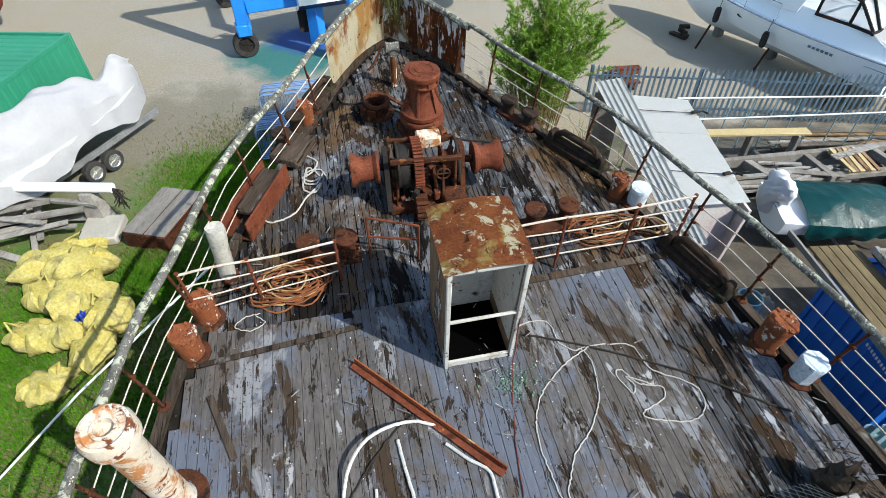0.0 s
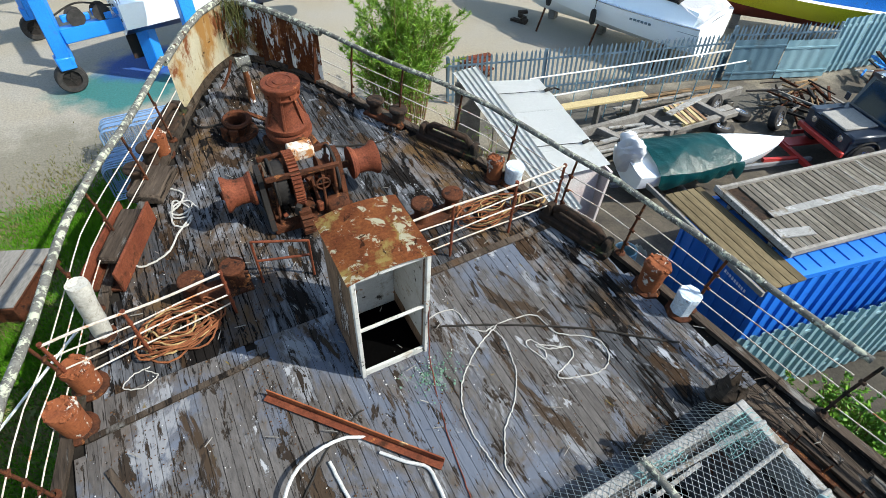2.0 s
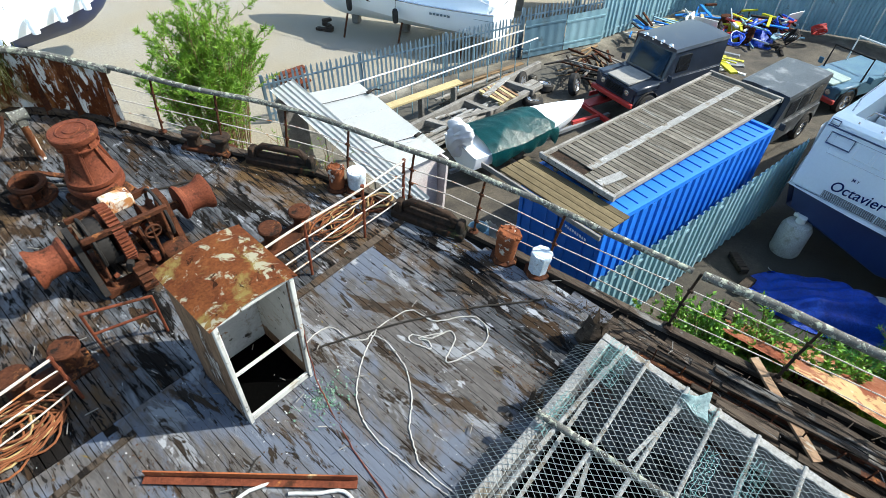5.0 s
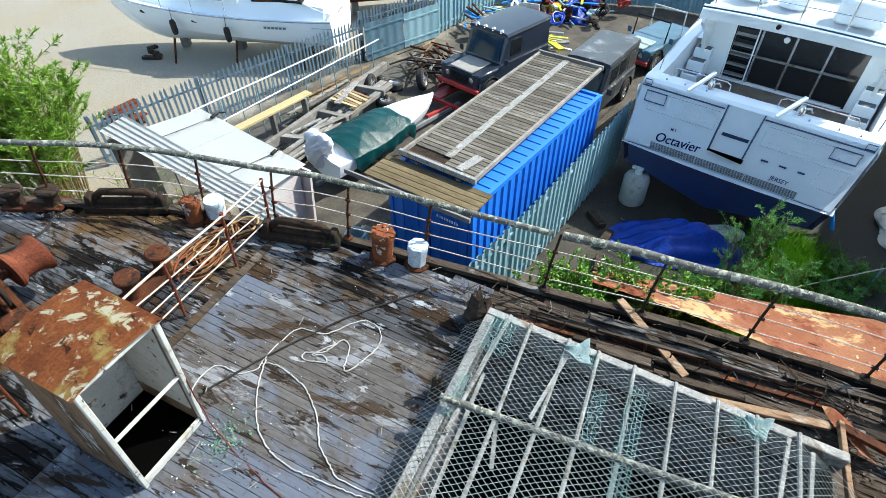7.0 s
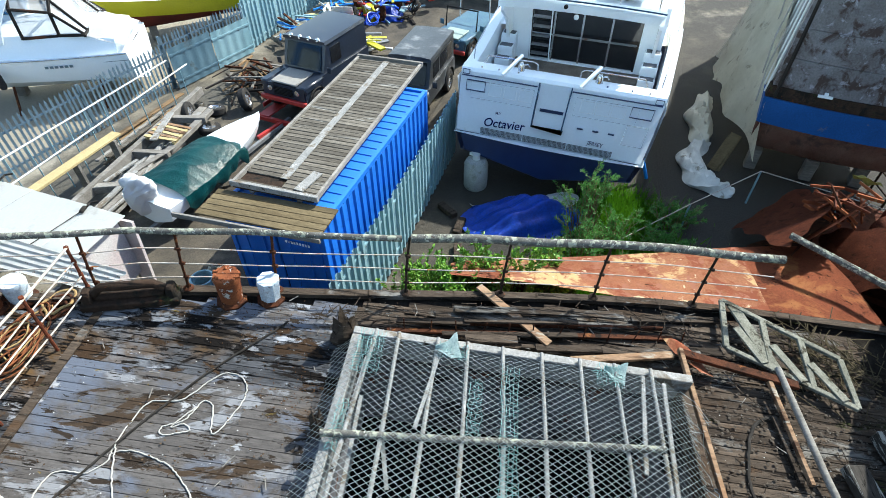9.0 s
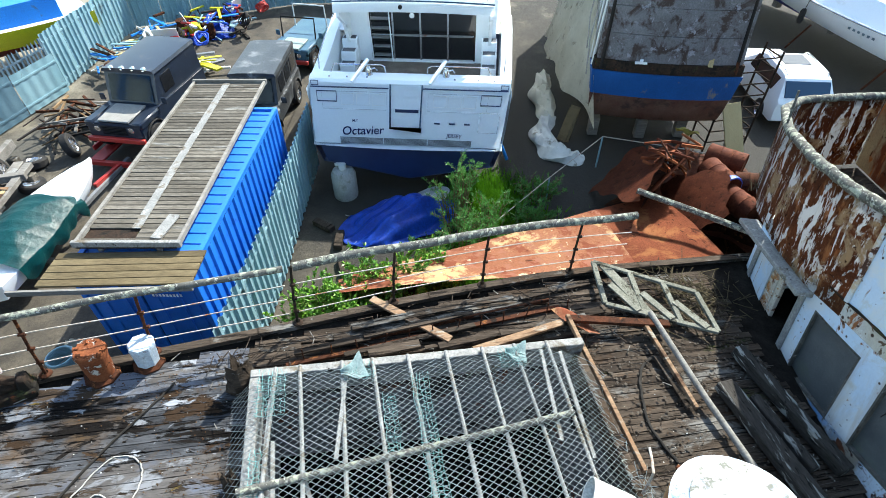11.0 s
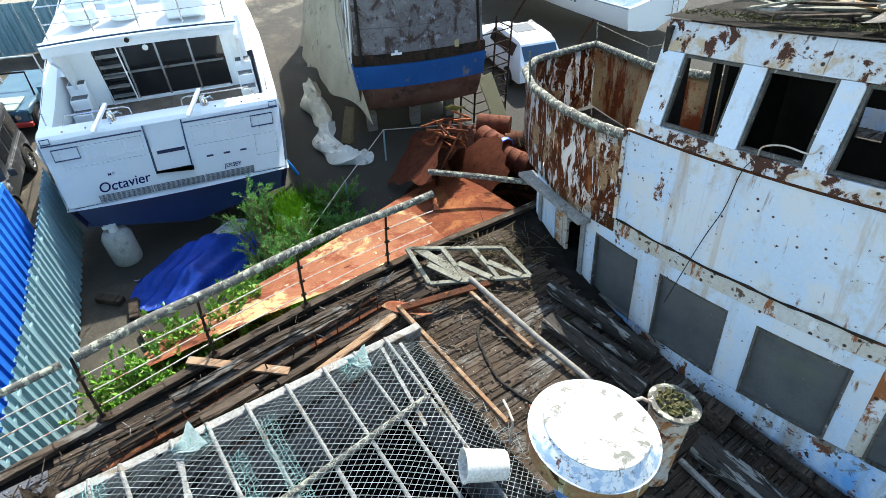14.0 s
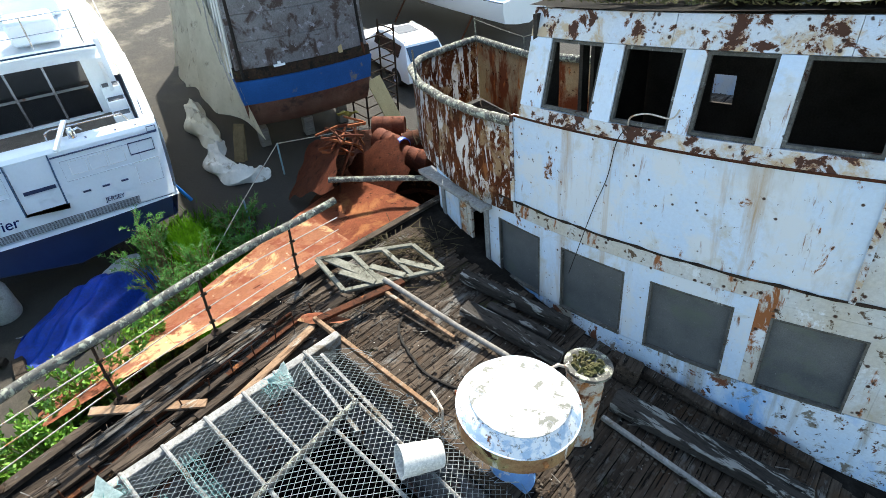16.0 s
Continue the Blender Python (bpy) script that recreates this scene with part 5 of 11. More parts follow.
rope("white_rope", "pale cord coiled by the rail foot", [(-2.2, 4.4), (-2.1, 4.3), (-2.25, 4.22), (-2.4, 4.3), (-2.3, 4.4), (-2.15, 4.42)], 0.006, M["rope"])
rope("black_hose", "black hose curving over the aft planks", [(2.45, -3.0), (2.3, -2.75), (2.0, -2.6), (1.6, -2.5), (1.2, -2.6)], 0.018, M["cable"], 8)


def coil(x, y, rx, ry, turns, r, material, label, seed):
    """A heap of rope: many loose loops laid over one another."""
    rr = random.Random(seed)
    t = thing("rope_coil", label, "rope", at(x, y))
    for k in range(turns):
        bm = bm_new()
        cx, cy, f = rr.uniform(-0.12, 0.12) * rx * 3, rr.uniform(-0.1, 0.1) * ry * 3, rr.uniform(0.45, 1.0)
        ph, z = rr.uniform(0, 6), r + r * 1.3 * k * 0.45
        pts = []
        for i in range(26):
            a = 2 * math.pi * i / 26
            w = 1 + 0.16 * math.sin(2 * a + ph) + 0.08 * math.sin(5 * a + ph * 2)
            pts.append((cx + rx * f * w * math.cos(a), cy + ry * f * w * math.sin(a), z + r * 0.8 * math.sin(3 * a + ph)))
        tube(bm, pts, r, 7, closed=True)
        part("loop", bm, material if k % 5 else M["straw_rope"], t)


M["straw_rope"] = mat("straw_coloured_rope", (0.36, 0.26, 0.12, 1), (0.24, 0.15, 0.07, 1), 7, 0.9, bump=0.6, fine=90)
M["orange_rope"] = mat("rusty_orange_rope", (0.23, 0.085, 0.036, 1), (0.11, 0.04, 0.02, 1), 7, 0.9, bump=0.7, fine=90)
coil(-1.82, 4.72, 0.36, 0.27, 18, 0.0105, M["orange_rope"], "heap of rust-orange rope behind the low rail", 4)
coil(1.95, 4.86, 0.42, 0.2, 16, 0.008, M["orange_rope"], "heap of rust-stained wire rope on the deck", 5)
coil(2.5, 4.75, 0.16, 0.16, 6, 0.015, M["rust"], "small heap of rusty wire by the rail", 6)

# ---------------------------------------------------------------- netting and bars over the cargo hatch
grille = thing("hatch_grille", "chain-link mesh over grey bars covering the hatch", "grille", SHIP)
bar_v = [1.3, 0.98, 0.62, 0.27, -0.1, -0.48, -0.86, -1.22, -1.55]
for i, v in enumerate(bar_v):
    bm = bm_new()
    j = rng.uniform(-0.05, 0.05)
    tube(bm, [(2.56, v + j, 0.36), (1.45, v, 0.40), (-2.5, v - 2 * j, 0.36)], 0.02, 8)
    part("cross_bar", bm, M["coaming"], grille, "bleached wooden bar")
for p, q in (((2.5, 0.55, 0.37), (1.5, 0.7, 0.41)), ((2.2, 1.28, 0.37), (0.9, 1.32, 0.4)), ((1.8, 1.25, 0.3), (0.4, 1.2, 0.2)), ((2.45, -1.5, 0.36), (1.4, -1.35, 0.4)), ((2.4, -1.7, 0.36), (1.2, -1.6, 0.38)), ((1.5, 1.0, 0.38), (1.0, 0.85, 0.25))):
    bm = bm_new()
    beam(bm, p, q, 0.035, 0.03)
    part("loose_batten", bm, M["coaming"], grille)
bm = bm_new()
tube(bm, [(1.32, 1.5, 0.43), (1.42, 0.6, 0.42), (1.52, -0.4, 0.43), (1.64, -1.55, 0.44)], 0.033, 10)
part("ridge_pipe", bm, M["lichen_pipe"], grille, "lichened pipe under the mesh")
# the mesh: two families of slanting wires
def net_z(u, v):
    return 0.47 + 0.025 * math.sin(2.1 * u + 1.3 * v) + 0.02 * math.sin(4.7 * v - u) - max(0, v - 1.4) * 1.1 - max(0, -1.55 - v) * 0.6 - max(0, u - 2.3) * 0.5
bm = bm_new()
u0, u1, v0, v1, pitch = -1.2, 2.5, -1.95, 1.66, 0.062
L = v1 - v0
for fam in (-1, 1):
    n = int((u1 - u0 + L * 0.7) / pitch)
    for k in range(n):
        ua = u0 - L * 0.7 + k * pitch if fam > 0 else u0 + k * pitch
        pts = []
        for i in range(19):
            v = v0 + L * i / 18
            u = ua + fam * 0.7 * (v - v0)
            if u0 <= u <= u1:
                pts.append((u, v + 0.01 * math.sin(9 * u), net_z(u, v) + 0.002 * fam))
        if len(pts) > 1:
            tube(bm, pts, 0.0027, 3, caps=False)
part("chain_link_mesh", bm, mat("galvanised_wire", (0.336, 0.376, 0.384, 1), (0.224, 0.264, 0.272, 1), 5, 0.45, 0.5, 0), grille, "galvanised chain-link wire", kind="stuff")
M["teal_net"] = mat("teal_netting", (0.09, 0.225, 0.225, 1), (0.165, 0.315, 0.315, 1), 6, 0.8)
for ua, ub, va, vb in ((0.3, 2.3, -0.22, -0.06), (2.25, 2.5, -1.25, -1.0), (2.0, 2.5, 1.15, 1.42), (1.2, 1.7, 1.3, 1.44), (1.5, 2.1, 0.12, 0.24), (2.3, 2.5, 0.3, 0.6)):
    bm = bm_new()
    for k in range(int((ub - ua) / 0.04)):
        u = ua + 0.04 * k
        tube(bm, [(u + rng.uniform(-0.02, 0.02), va + (vb - va) * i / 4 + rng.uniform(-0.015, 0.015), net_z(u, va) - 0.03 + rng.uniform(-0.01, 0.01)) for i in range(5)], 0.0028, 3, caps=False)
    for k in range(int(abs(vb - va) / 0.04) + 1):
        tube(bm, [(ua + (ub - ua) * i / 12 + rng.uniform(-0.015, 0.015), va + 0.04 * k + rng.uniform(-0.015, 0.015), net_z(ua, va) - 0.03) for i in range(13)], 0.0028, 3, caps=False)
    part("net_scrap", bm, M["teal_net"], grille, "tangled scrap of teal netting", kind="stuff")
M["pale_cloth"] = mat("pale_teal_cloth", (0.27, 0.4, 0.41, 1), (0.35, 0.44, 0.44, 1), 4, 0.9, bump=0.3)
for cx, cy, s, a in ((2.4, 0.5, 0.22, 14), (2.42, -1.2, 0.2, -15)):
    bm = bm_new()
    sd = rng.uniform(0, 9)
    grid(bm, 7, 7, lambda p, q, s=s, sd=sd: Vector(((p - 0.5) * s * (1.5 - 1.25 * q) + 0.02 * math.sin(6 * q + sd), (q - 0.5) * s * 1.1, 0.02 * math.sin(7 * p + sd) + 0.012 * math.sin(9 * q + sd))), 0.004)
    part("cloth_scrap", bm, M["pale_cloth"], grille, "pale teal rag caught on the mesh", m=pose(cx, cy, net_z(cx, cy) + 0.015, 0, 0, a))

# white tin lying on the mesh corner
tin = thing("white_bucket", "dented white bucket lying on its side", "bucket", SHIP @ Matrix.Translation((0.73, -1.47, 0.6)) @ pose(0, 0, 0, 0, 0, -118) @ pose(0, 0, 0, 0, -82, 0))
bm = bm_new()
lathe(bm, [(0, -0.19), (0.12, -0.19), (0.125, -0.17), (0.138, 0.17), (0.145, 0.17), (0.145, 0.185), (0.132, 0.185), (0.115, -0.16), (0, -0.16)], 28)
part("body", bm, mat("stained_white_metal", (0.637, 0.637, 0.612, 1), (0.578, 0.561, 0.51, 1), 4, 0.4, bump=0.2, stains=[((0.425, 0.323, 0.128, 1), 6, 0.62, 0.7, 0.6)]), tin)
# ---------------------------------------------------------------- mushroom ventilator and its neighbour
M["vent_paint"] = mat("chalky_white_paint", (0.56, 0.57, 0.57, 1), (0.62, 0.62, 0.61, 1), 3, 0.65, 0, 0.3, 40, grain=0.08, stains=[((0.36, 0.36, 0.34, 1), 2.6, 0.52, 0.6, 0.9), ((0.16, 0.16, 0.14, 1), 6, 0.54, 0.59, 0.9), ((0.25, 0.25, 0.22, 1), 34, 0.58, 0.63, 0.9), ((0.4, 0.5, 0.64, 1), 3, 0.58, 0.64, 0.6)], depth=0.003)
M["vent_blue"] = mat("white_flaking_to_blue", (0.3, 0.42, 0.56, 1), (0.36, 0.48, 0.62, 1), 3, 0.5, 0, 0.4, 40, grain=0.1, stains=[((0.66, 0.69, 0.72, 1), 9, 0.43, 0.5, 0.6), ((0.2, 0.21, 0.21, 1), 14, 0.57, 0.62, 0.8), (RUST, 8, 0.62, 0.66, 0.9)], depth=0.003)
M["vent_trunk"] = mat("blue_paint_flaking_white", (0.14, 0.32, 0.66, 1), (0.2, 0.4, 0.7, 1), 3, 0.5, 0, 0.4, 40, grain=0.1, stains=[((0.6, 0.62, 0.64, 1), 6, 0.55, 0.6, 0.6), (RUST, 8, 0.62, 0.66, 0.9)], depth=0.003)
M["vent_skirt"] = mat("rust_streaked_skirt", (0.3, 0.2, 0.1, 1), (0.16, 0.06, 0.03, 1), 4, 0.75, 0, 0.5, 40, stains=[((0.62, 0.62, 0.58, 1), 5, 0.6, 0.64, 0.6, RUN), ((0.28, 0.26, 0.12, 1), 3, 0.52, 0.62, 0.8), (RUST_D, 6, 0.58, 0.64, 0.9)], depth=0.004)
mv = thing("mushroom_ventilator", "big white mushroom ventilator with rusty skirt and blue underpaint", "ventilator", at(0.23, -2.21, 0, 0, 4, 0) @ Matrix.Scale(1.03, 4))
bm = bm_new()
lathe(bm, [(0.24, 0), (0.205, 0.05), (0.205, 0.95)], 28)
part("trunk", bm, M["vent_trunk"], mv, "blue trunk with flaking white paint")
bm = bm_new()
lathe(bm, [(0.3, 0.8), (0.5, 0.8), (0.51, 0.82), (0.512, 0.93), (0.508, 1.0)], 48)
part("skirt", bm, M["vent_skirt"], mv, "rust and ochre streaked skirt")
bm = bm_new()
lathe(bm, [(0.508, 1.0), (0.5, 1.015), (0.41, 1.118)], 48)
part("cap_slope", bm, M["vent_blue"], mv, "sloping rim worn to blue paint")
bm = bm_new()
lathe(bm, [(0.41, 1.118), (0.412, 1.13), (0.39, 1.138), (0.3, 1.146), (0.15, 1.153), (0, 1.156)], 48)
part("cap", bm, M["vent_paint"], mv, "chalky white cap with grey lichen specks")
bm = bm_new()
tube(bm, [(0.512 * math.cos(a), 0.512 * math.sin(a), 1.0) for a in [2 * math.pi * k / 48 for k in range(48)]], 0.007, 6, closed=True)
part("seam_band", bm, M["vent_blue"], mv)
for a in (0.4, 2.6, 4.4):
    bm = bm_new()
    lathe(bm, [(0, 0), (0.02, 0), (0.02, 0.04), (0, 0.04)], 8, Matrix.Translation((0.505 * math.cos(a), 0.505 * math.sin(a), 0.93)) @ pose(0, 0, 0, 0, 90, math.degrees(a)))
    part("bolt", bm, M["white_flake"], mv)
bm = bm_new()
tube(bm, [(0.56, 0.3, 0.0), (0.58, 0.28, 0.5), (0.62, 0.24, 0.62), (0.74, 0.2, 0.64), (0.84, 0.16, 0.62)], 0.012, 8)
part("bent_rod", bm, M["wire"], mv, "bent white rod")
sv = thing("stub_ventilator", "flaking white pipe stub with a mossy top", "ventilator", at(0.02, -3.05, 0, 4, 6, 0))
bm = bm_new()
lathe(bm, [(0.2, 0), (0.18, 0.04), (0.18, 0.9)], 20)
part("pipe", bm, M["white_flake"], sv)
bm = bm_new()
lathe(bm, [(0.175, 0.88), (0.23, 0.9), (0.23, 0.93), (0.19, 0.935), (0.14, 0.9), (0, 0.9)], 24)
part("rim", bm, M["lichen_pipe"], sv)
bm = bm_new()
for i in range(60):
    a, r = rng.uniform(0, 6.28), 0.15 * math.sqrt(rng.random())
    box(bm, (r * math.cos(a), r * math.sin(a), 0.93), (0.03, 0.02, 0.05), (rng.uniform(-60, 60), rng.uniform(-60, 60), rng.uniform(0, 90)))
part("moss", bm, mat("moss", (0.0525, 0.06, 0.0225, 1), (0.105, 0.09, 0.045, 1), 9, 0.95), sv, kind="stuff")
bm = bm_new()
tube(bm, [(0.1, 0.15, 0.75), (0.12, 0.2, 0.95), (0.16, 0.3, 1.02), (0.22, 0.4, 0.98), (0.26, 0.45, 0.8)], 0.016, 8)
part("bent_pipe", bm, M["wire"], sv, "bent pale pipe")

# ---------------------------------------------------------------- wreckage on the starboard side and aft
def board(label, p, q, w, h, material, name="loose_board"):
    bm = bm_new()
    beam(bm, p, q, w, h, min(w, h) * 0.12)
    return thing(name, label, "timber" if "steel" not in name else "steel bar", SHIP, bm=bm, material=material)


M["raw_wood"] = mat("split_raw_wood", (0.27, 0.185, 0.12, 1), (0.2, 0.115, 0.065, 1), 4, 0.85, bump=0.6, stretch=(1, 0.3, 1), stains=[((0.07, 0.04, 0.025, 1), 5, 0.5, 0.6, 0.9), ((0.3, 0.27, 0.22, 1), 9, 0.58, 0.64, 0.9)])
board("split plank with raw pinkish wood across the side deck", (3.62, 0.22, 0.1), (2.9, -0.62, 0.1), 0.1, 0.03, M["raw_wood"])
board("splintered pale board along the hatch side", (2.72, -0.85, 0.1), (2.98, -2.0, 0.12), 0.09, 0.04, M["raw_wood"])
board("orange-edged timber lying across the deck aft of the hatch", (3.02, -2.06, 0.2), (1.1, -2.14, 0.16), 0.05, 0.06, M["raw_wood"])
board("rusted steel bar lying athwart the deck", (3.0, -2.08, 0.16), (2.78, -3.3, 0.16), 0.1, 0.05, M["rust"], "steel_flat")
board("orange wooden pole resting on the aft deck", (2.82, -3.0, 0.15), (1.7, -3.08, 0.08), 0.05, 0.05, M["raw_wood"], "wooden_pole")
bm = bm_new()
tube(bm, [(2.95, -3.12, 0.2), (1.8, -3.22, 0.12), (0.75, -3.35, 0.06)], 0.035, 10)
thing("grey_pipe", "long grey pipe lying on the aft deck", "pipe", SHIP, bm=bm, material=M["grey_wood"])
board("dark batten lying beside the pole", (2.42, -2.97, 0.05), (1.72, -3.0, 0.05), 0.05, 0.04, M["old_deck"])
M["paint_wood"] = mat("white_paint_worn_off_timber", (0.021, 0.0189, 0.0168, 1), (0.056, 0.0504, 0.0448, 1), 3, 0.85, bump=0.8, stretch=(0.2, 1, 1), grain=0.5, stains=[((0.24, 0.24, 0.225, 1), 11, 0.55, 0.58, 0.8), ((0.0105, 0.0091, 0.0084, 1), 30, 0.58, 0.62, 0.9)])
board("heavy black timber with worn white paint by the deckhouse", (2.35, -3.98, 0.12), (0.82, -4.2, 0.12), 0.14, 0.16, M["paint_wood"])
board("heavy black timber with worn white paint by the deckhouse", (1.95, -3.55, 0.1), (0.6, -3.7, 0.1), 0.22, 0.12, M["paint_wood"])
board("heavy black timber with worn white paint by the deckhouse", (1.75, -3.8, 0.08), (0.9, -3.92, 0.08), 0.12, 0.1, M["paint_wood"])
board("long dark timber with worn white edge by the deckhouse", (-0.1, -3.62, 0.1), (-2.0, -3.86, 0.1), 0.26, 0.14, M["paint_wood"])
board("pale painted batten lying by the deckhouse", (-0.12, -3.36, 0.06), (-1.6, -3.32, 0.06), 0.05, 0.05, M["coaming"])
board("black timber lying along the deckhouse foot", (0.2, -4.2, 0.08), (-1.9, -4.32, 0.08), 0.12, 0.1, M["old_deck"])
bx = thing("debris_box", "small dark rotten box by the deckhouse", "box", at(-0.05, -4.05, 0, 0, 0, 8))
bm = bm_new()
box(bm, (0, 0, 0.14), (0.26, 0.2, 0.28), bevel=0.02)
part("body", bm, M["old_deck"], bx)
# rusted sheet folded up at the hatch's corner
sh = thing("rusted_sheet", "bent orange-rusted steel sheet lying at the hatch corner", "steel sheet", SHIP)
bm = bm_new()
grid(bm, 8, 5, lambda s, t: Vector((3.22 - 0.42 * s - 0.05 * t, -2.12 - 0.32 * s + 0.2 * t, 0.1 + 0.05 * t + 0.03 * math.sin(5 * s + 3 * t))), 0.01)
part("sheet", bm, M["rust_slab"], sh)
M["grey_green"] = mat("grey_green_weathered_wood", (0.112, 0.112, 0.09, 1), (0.203, 0.203, 0.169, 1), 5, 0.85, 0, 0.5, 40, grain=0.4, stains=[((0.045, 0.0413, 0.03, 1), 6, 0.56, 0.62, 0.9)])
# a broken window frame lying on the debris
wf = thing("broken_window_frame", "weathered wooden window frame lying on debris", "window frame", SHIP)
FR = [Vector((3.92, -2.78, 0.16)), Vector((3.24, -3.94, 0.16)), Vector((2.62, -3.9, 0.12)), Vector((3.22, -2.67, 0.11))]
for a, b in ((0, 1), (1, 2), (2, 3), (3, 0)):
    bm = bm_new()
    beam(bm, FR[a], FR[b], 0.065, 0.04, 0.006)
    part("frame_bar", bm, M["grey_green"], wf)
for f in (0.36, 0.68):
    bm = bm_new()
    beam(bm, FR[0].lerp(FR[1], f), FR[3].lerp(FR[2], f), 0.07, 0.04, 0.006)
    part("glazing_bar", bm, M["grey_green"], wf)
bm = bm_new()
beam(bm, FR[0].lerp(FR[1], 0.1), FR[3].lerp(FR[2], 0.4), 0.14, 0.03, 0.005)
part("slat", bm, M["grey_green"], wf)
for f in (0.2, 0.5, 0.8):
    bm = bm_new()
    beam(bm, FR[0].lerp(FR[3], 0.5).lerp(FR[1].lerp(FR[2], 0.5), f - 0.1) + Vector((0, 0, 0.02)), FR[3].lerp(FR[2], f + 0.1) + Vector((0, 0, 0.03)), 0.1, 0.02, 0.004)
    part("broken_slat", bm, M["grey_green"], wf)
# short rods standing in the side deck
for i in range(12):
    v = 1.0 - 0.29 * i
    bm = bm_new()
    u = 2.86 + 0.035 * i
    tube(bm, [(u, v, 0.0), (u + 0.03, v + rng.uniform(-0.04, 0.04), 0.19)], 0.008, 6)
    thing("iron_rod", "short rusty rod standing up from the side deck", "rod", SHIP, group="row of rods along the hatch", bm=bm, material=M["rust"])
board("rusty flat bar along the side deck", (2.82, 1.2, 0.03), (3.3, -2.1, 0.03), 0.06, 0.03, M["rust"], "steel_flat")
board("rusty flat bar along the side deck", (2.98, 0.9, 0.04), (3.42, -2.0, 0.04), 0.03, 0.05, M["rust"], "steel_flat")
for i in range(16):
    v = rng.uniform(-2.4, 1.2)
    u = rng.uniform(2.75, half(v) - 0.25)
    l = rng.uniform(0.5, 1.6)
    board("loose rotten deck plank on the side deck", (u, v, 0.03 + 0.006 * i), (u + 0.14 * l + rng.uniform(-0.05, 0.05), v - l, 0.03 + 0.006 * i), rng.uniform(0.05, 0.11), 0.03, M["old_deck"])
# stumps of rotten wood at the hatch's forward corners
def stump(x, y, r, h, label):
    bm = bm_new()
    rr = random.Random(int(x * 100))
    lathe(bm, [(r, 0), (r * 0.95, h * 0.3), (r * 0.85, h * 0.6), (r * 0.6, h), (r * 0.3, h * 0.8), (0, h * 0.55)], 14, smooth=False)
    for v in bm.verts:
        k = v.co.z / h
        v.co += Vector((rr.uniform(-1, 1) * r * 0.22, rr.uniform(-1, 1) * r * 0.22, rr.uniform(-0.45, 0.35) * h * k * k))
    thing("rotten_stump", label, "timber", at(x, y), bm=bm, material=M["old_deck"])


stump(2.62, 1.62, 0.15, 0.36, "splintered rotten timber stump at the hatch corner")
stump(1.55, 1.62, 0.08, 0.28, "splintered timber peg beside the hatch coaming")


def litter(name, label, n, area, smin, smax, material, seed, z=0.012):
    """Many small flat flakes strewn over a piece of the deck."""
    rr = random.Random(seed)
    bm = bm_new()
    for i in range(n):
        x, y = area(rr)
        s = rr.uniform(smin, smax)
        k = rr.randint(4, 6)
        a0 = rr.uniform(0, 6.28)
        zz = z + rr.uniform(0, 0.012)
        vs = [bm.verts.new((x + s * rr.uniform(0.6, 1) * math.cos(a0 + 6.283 * j / k), y + s * rr.uniform(0.6, 1) * math.sin(a0 + 6.283 * j / k), zz + rr.uniform(-0.004, 0.006))) for j in range(k)]
        top = bm.verts.new((x, y, zz + s * 0.35))
        for j in range(k):
            bm.faces.new((vs[j], vs[(j + 1) % k], top))
    return thing(name, label, "debris", SHIP, kind="stuff", bm=bm, material=material)


def any_deck(rr):
    while True:
        v = rr.uniform(-4.2, 9.2)
        u = rr.uniform(-3.6, 3.8)
        if abs(u) < half(v) - 0.15 and not (abs(u) < 2.65 and -2.05 < v < 1.5):
            return u, v


def aft_deck(rr):
    return rr.uniform(-1.8, 3.6), rr.uniform(-4.3, -2.1)


def side_deck(rr):
    v = rr.uniform(-4, 2)
    return rr.uniform(2.7, half(v) - 0.15), v


litter("paint_flakes", "white paint flakes and droppings scattered over planks", 900, any_deck, 0.003, 0.009, mat("pale_flakes", (0.525, 0.525, 0.51, 1), (0.375, 0.375, 0.36, 1), 5, 0.8), 11)
litter("wood_rubble", "dark crumbs of rot and rust over the deck", 1800, any_deck, 0.004, 0.014, mat("dark_crumbs", (0.049, 0.035, 0.0245, 1), (0.091, 0.056, 0.0315, 1), 5, 0.95), 12)
litter("wood_rubble", "rubble and splinters on the aft deck", 2600, aft_deck, 0.005, 0.026, mat("grey_crumbs", (0.042, 0.0336, 0.0266, 1), (0.098, 0.084, 0.07, 1), 5, 0.95), 13)
litter("wood_rubble", "rust scale and splinters on the side deck", 700, side_deck, 0.003, 0.012, M["rotten_iron"], 14)


def splinters(name, label, n, area, seed, material, lmax=0.3):
    rr = random.Random(seed)
    bm = bm_new()
    for i in range(n):
        x, y = area(rr)
        a, l = rr.uniform(0, 6.28), rr.uniform(0.05, lmax)
        beam(bm, (x, y, 0.02 + rr.uniform(0, 0.05)), (x + l * math.cos(a), y + l * math.sin(a), 0.02 + rr.uniform(0, 0.05)), 0.008, 0.007)
    thing(name, label, "debris", SHIP, kind="stuff", bm=bm, material=material)


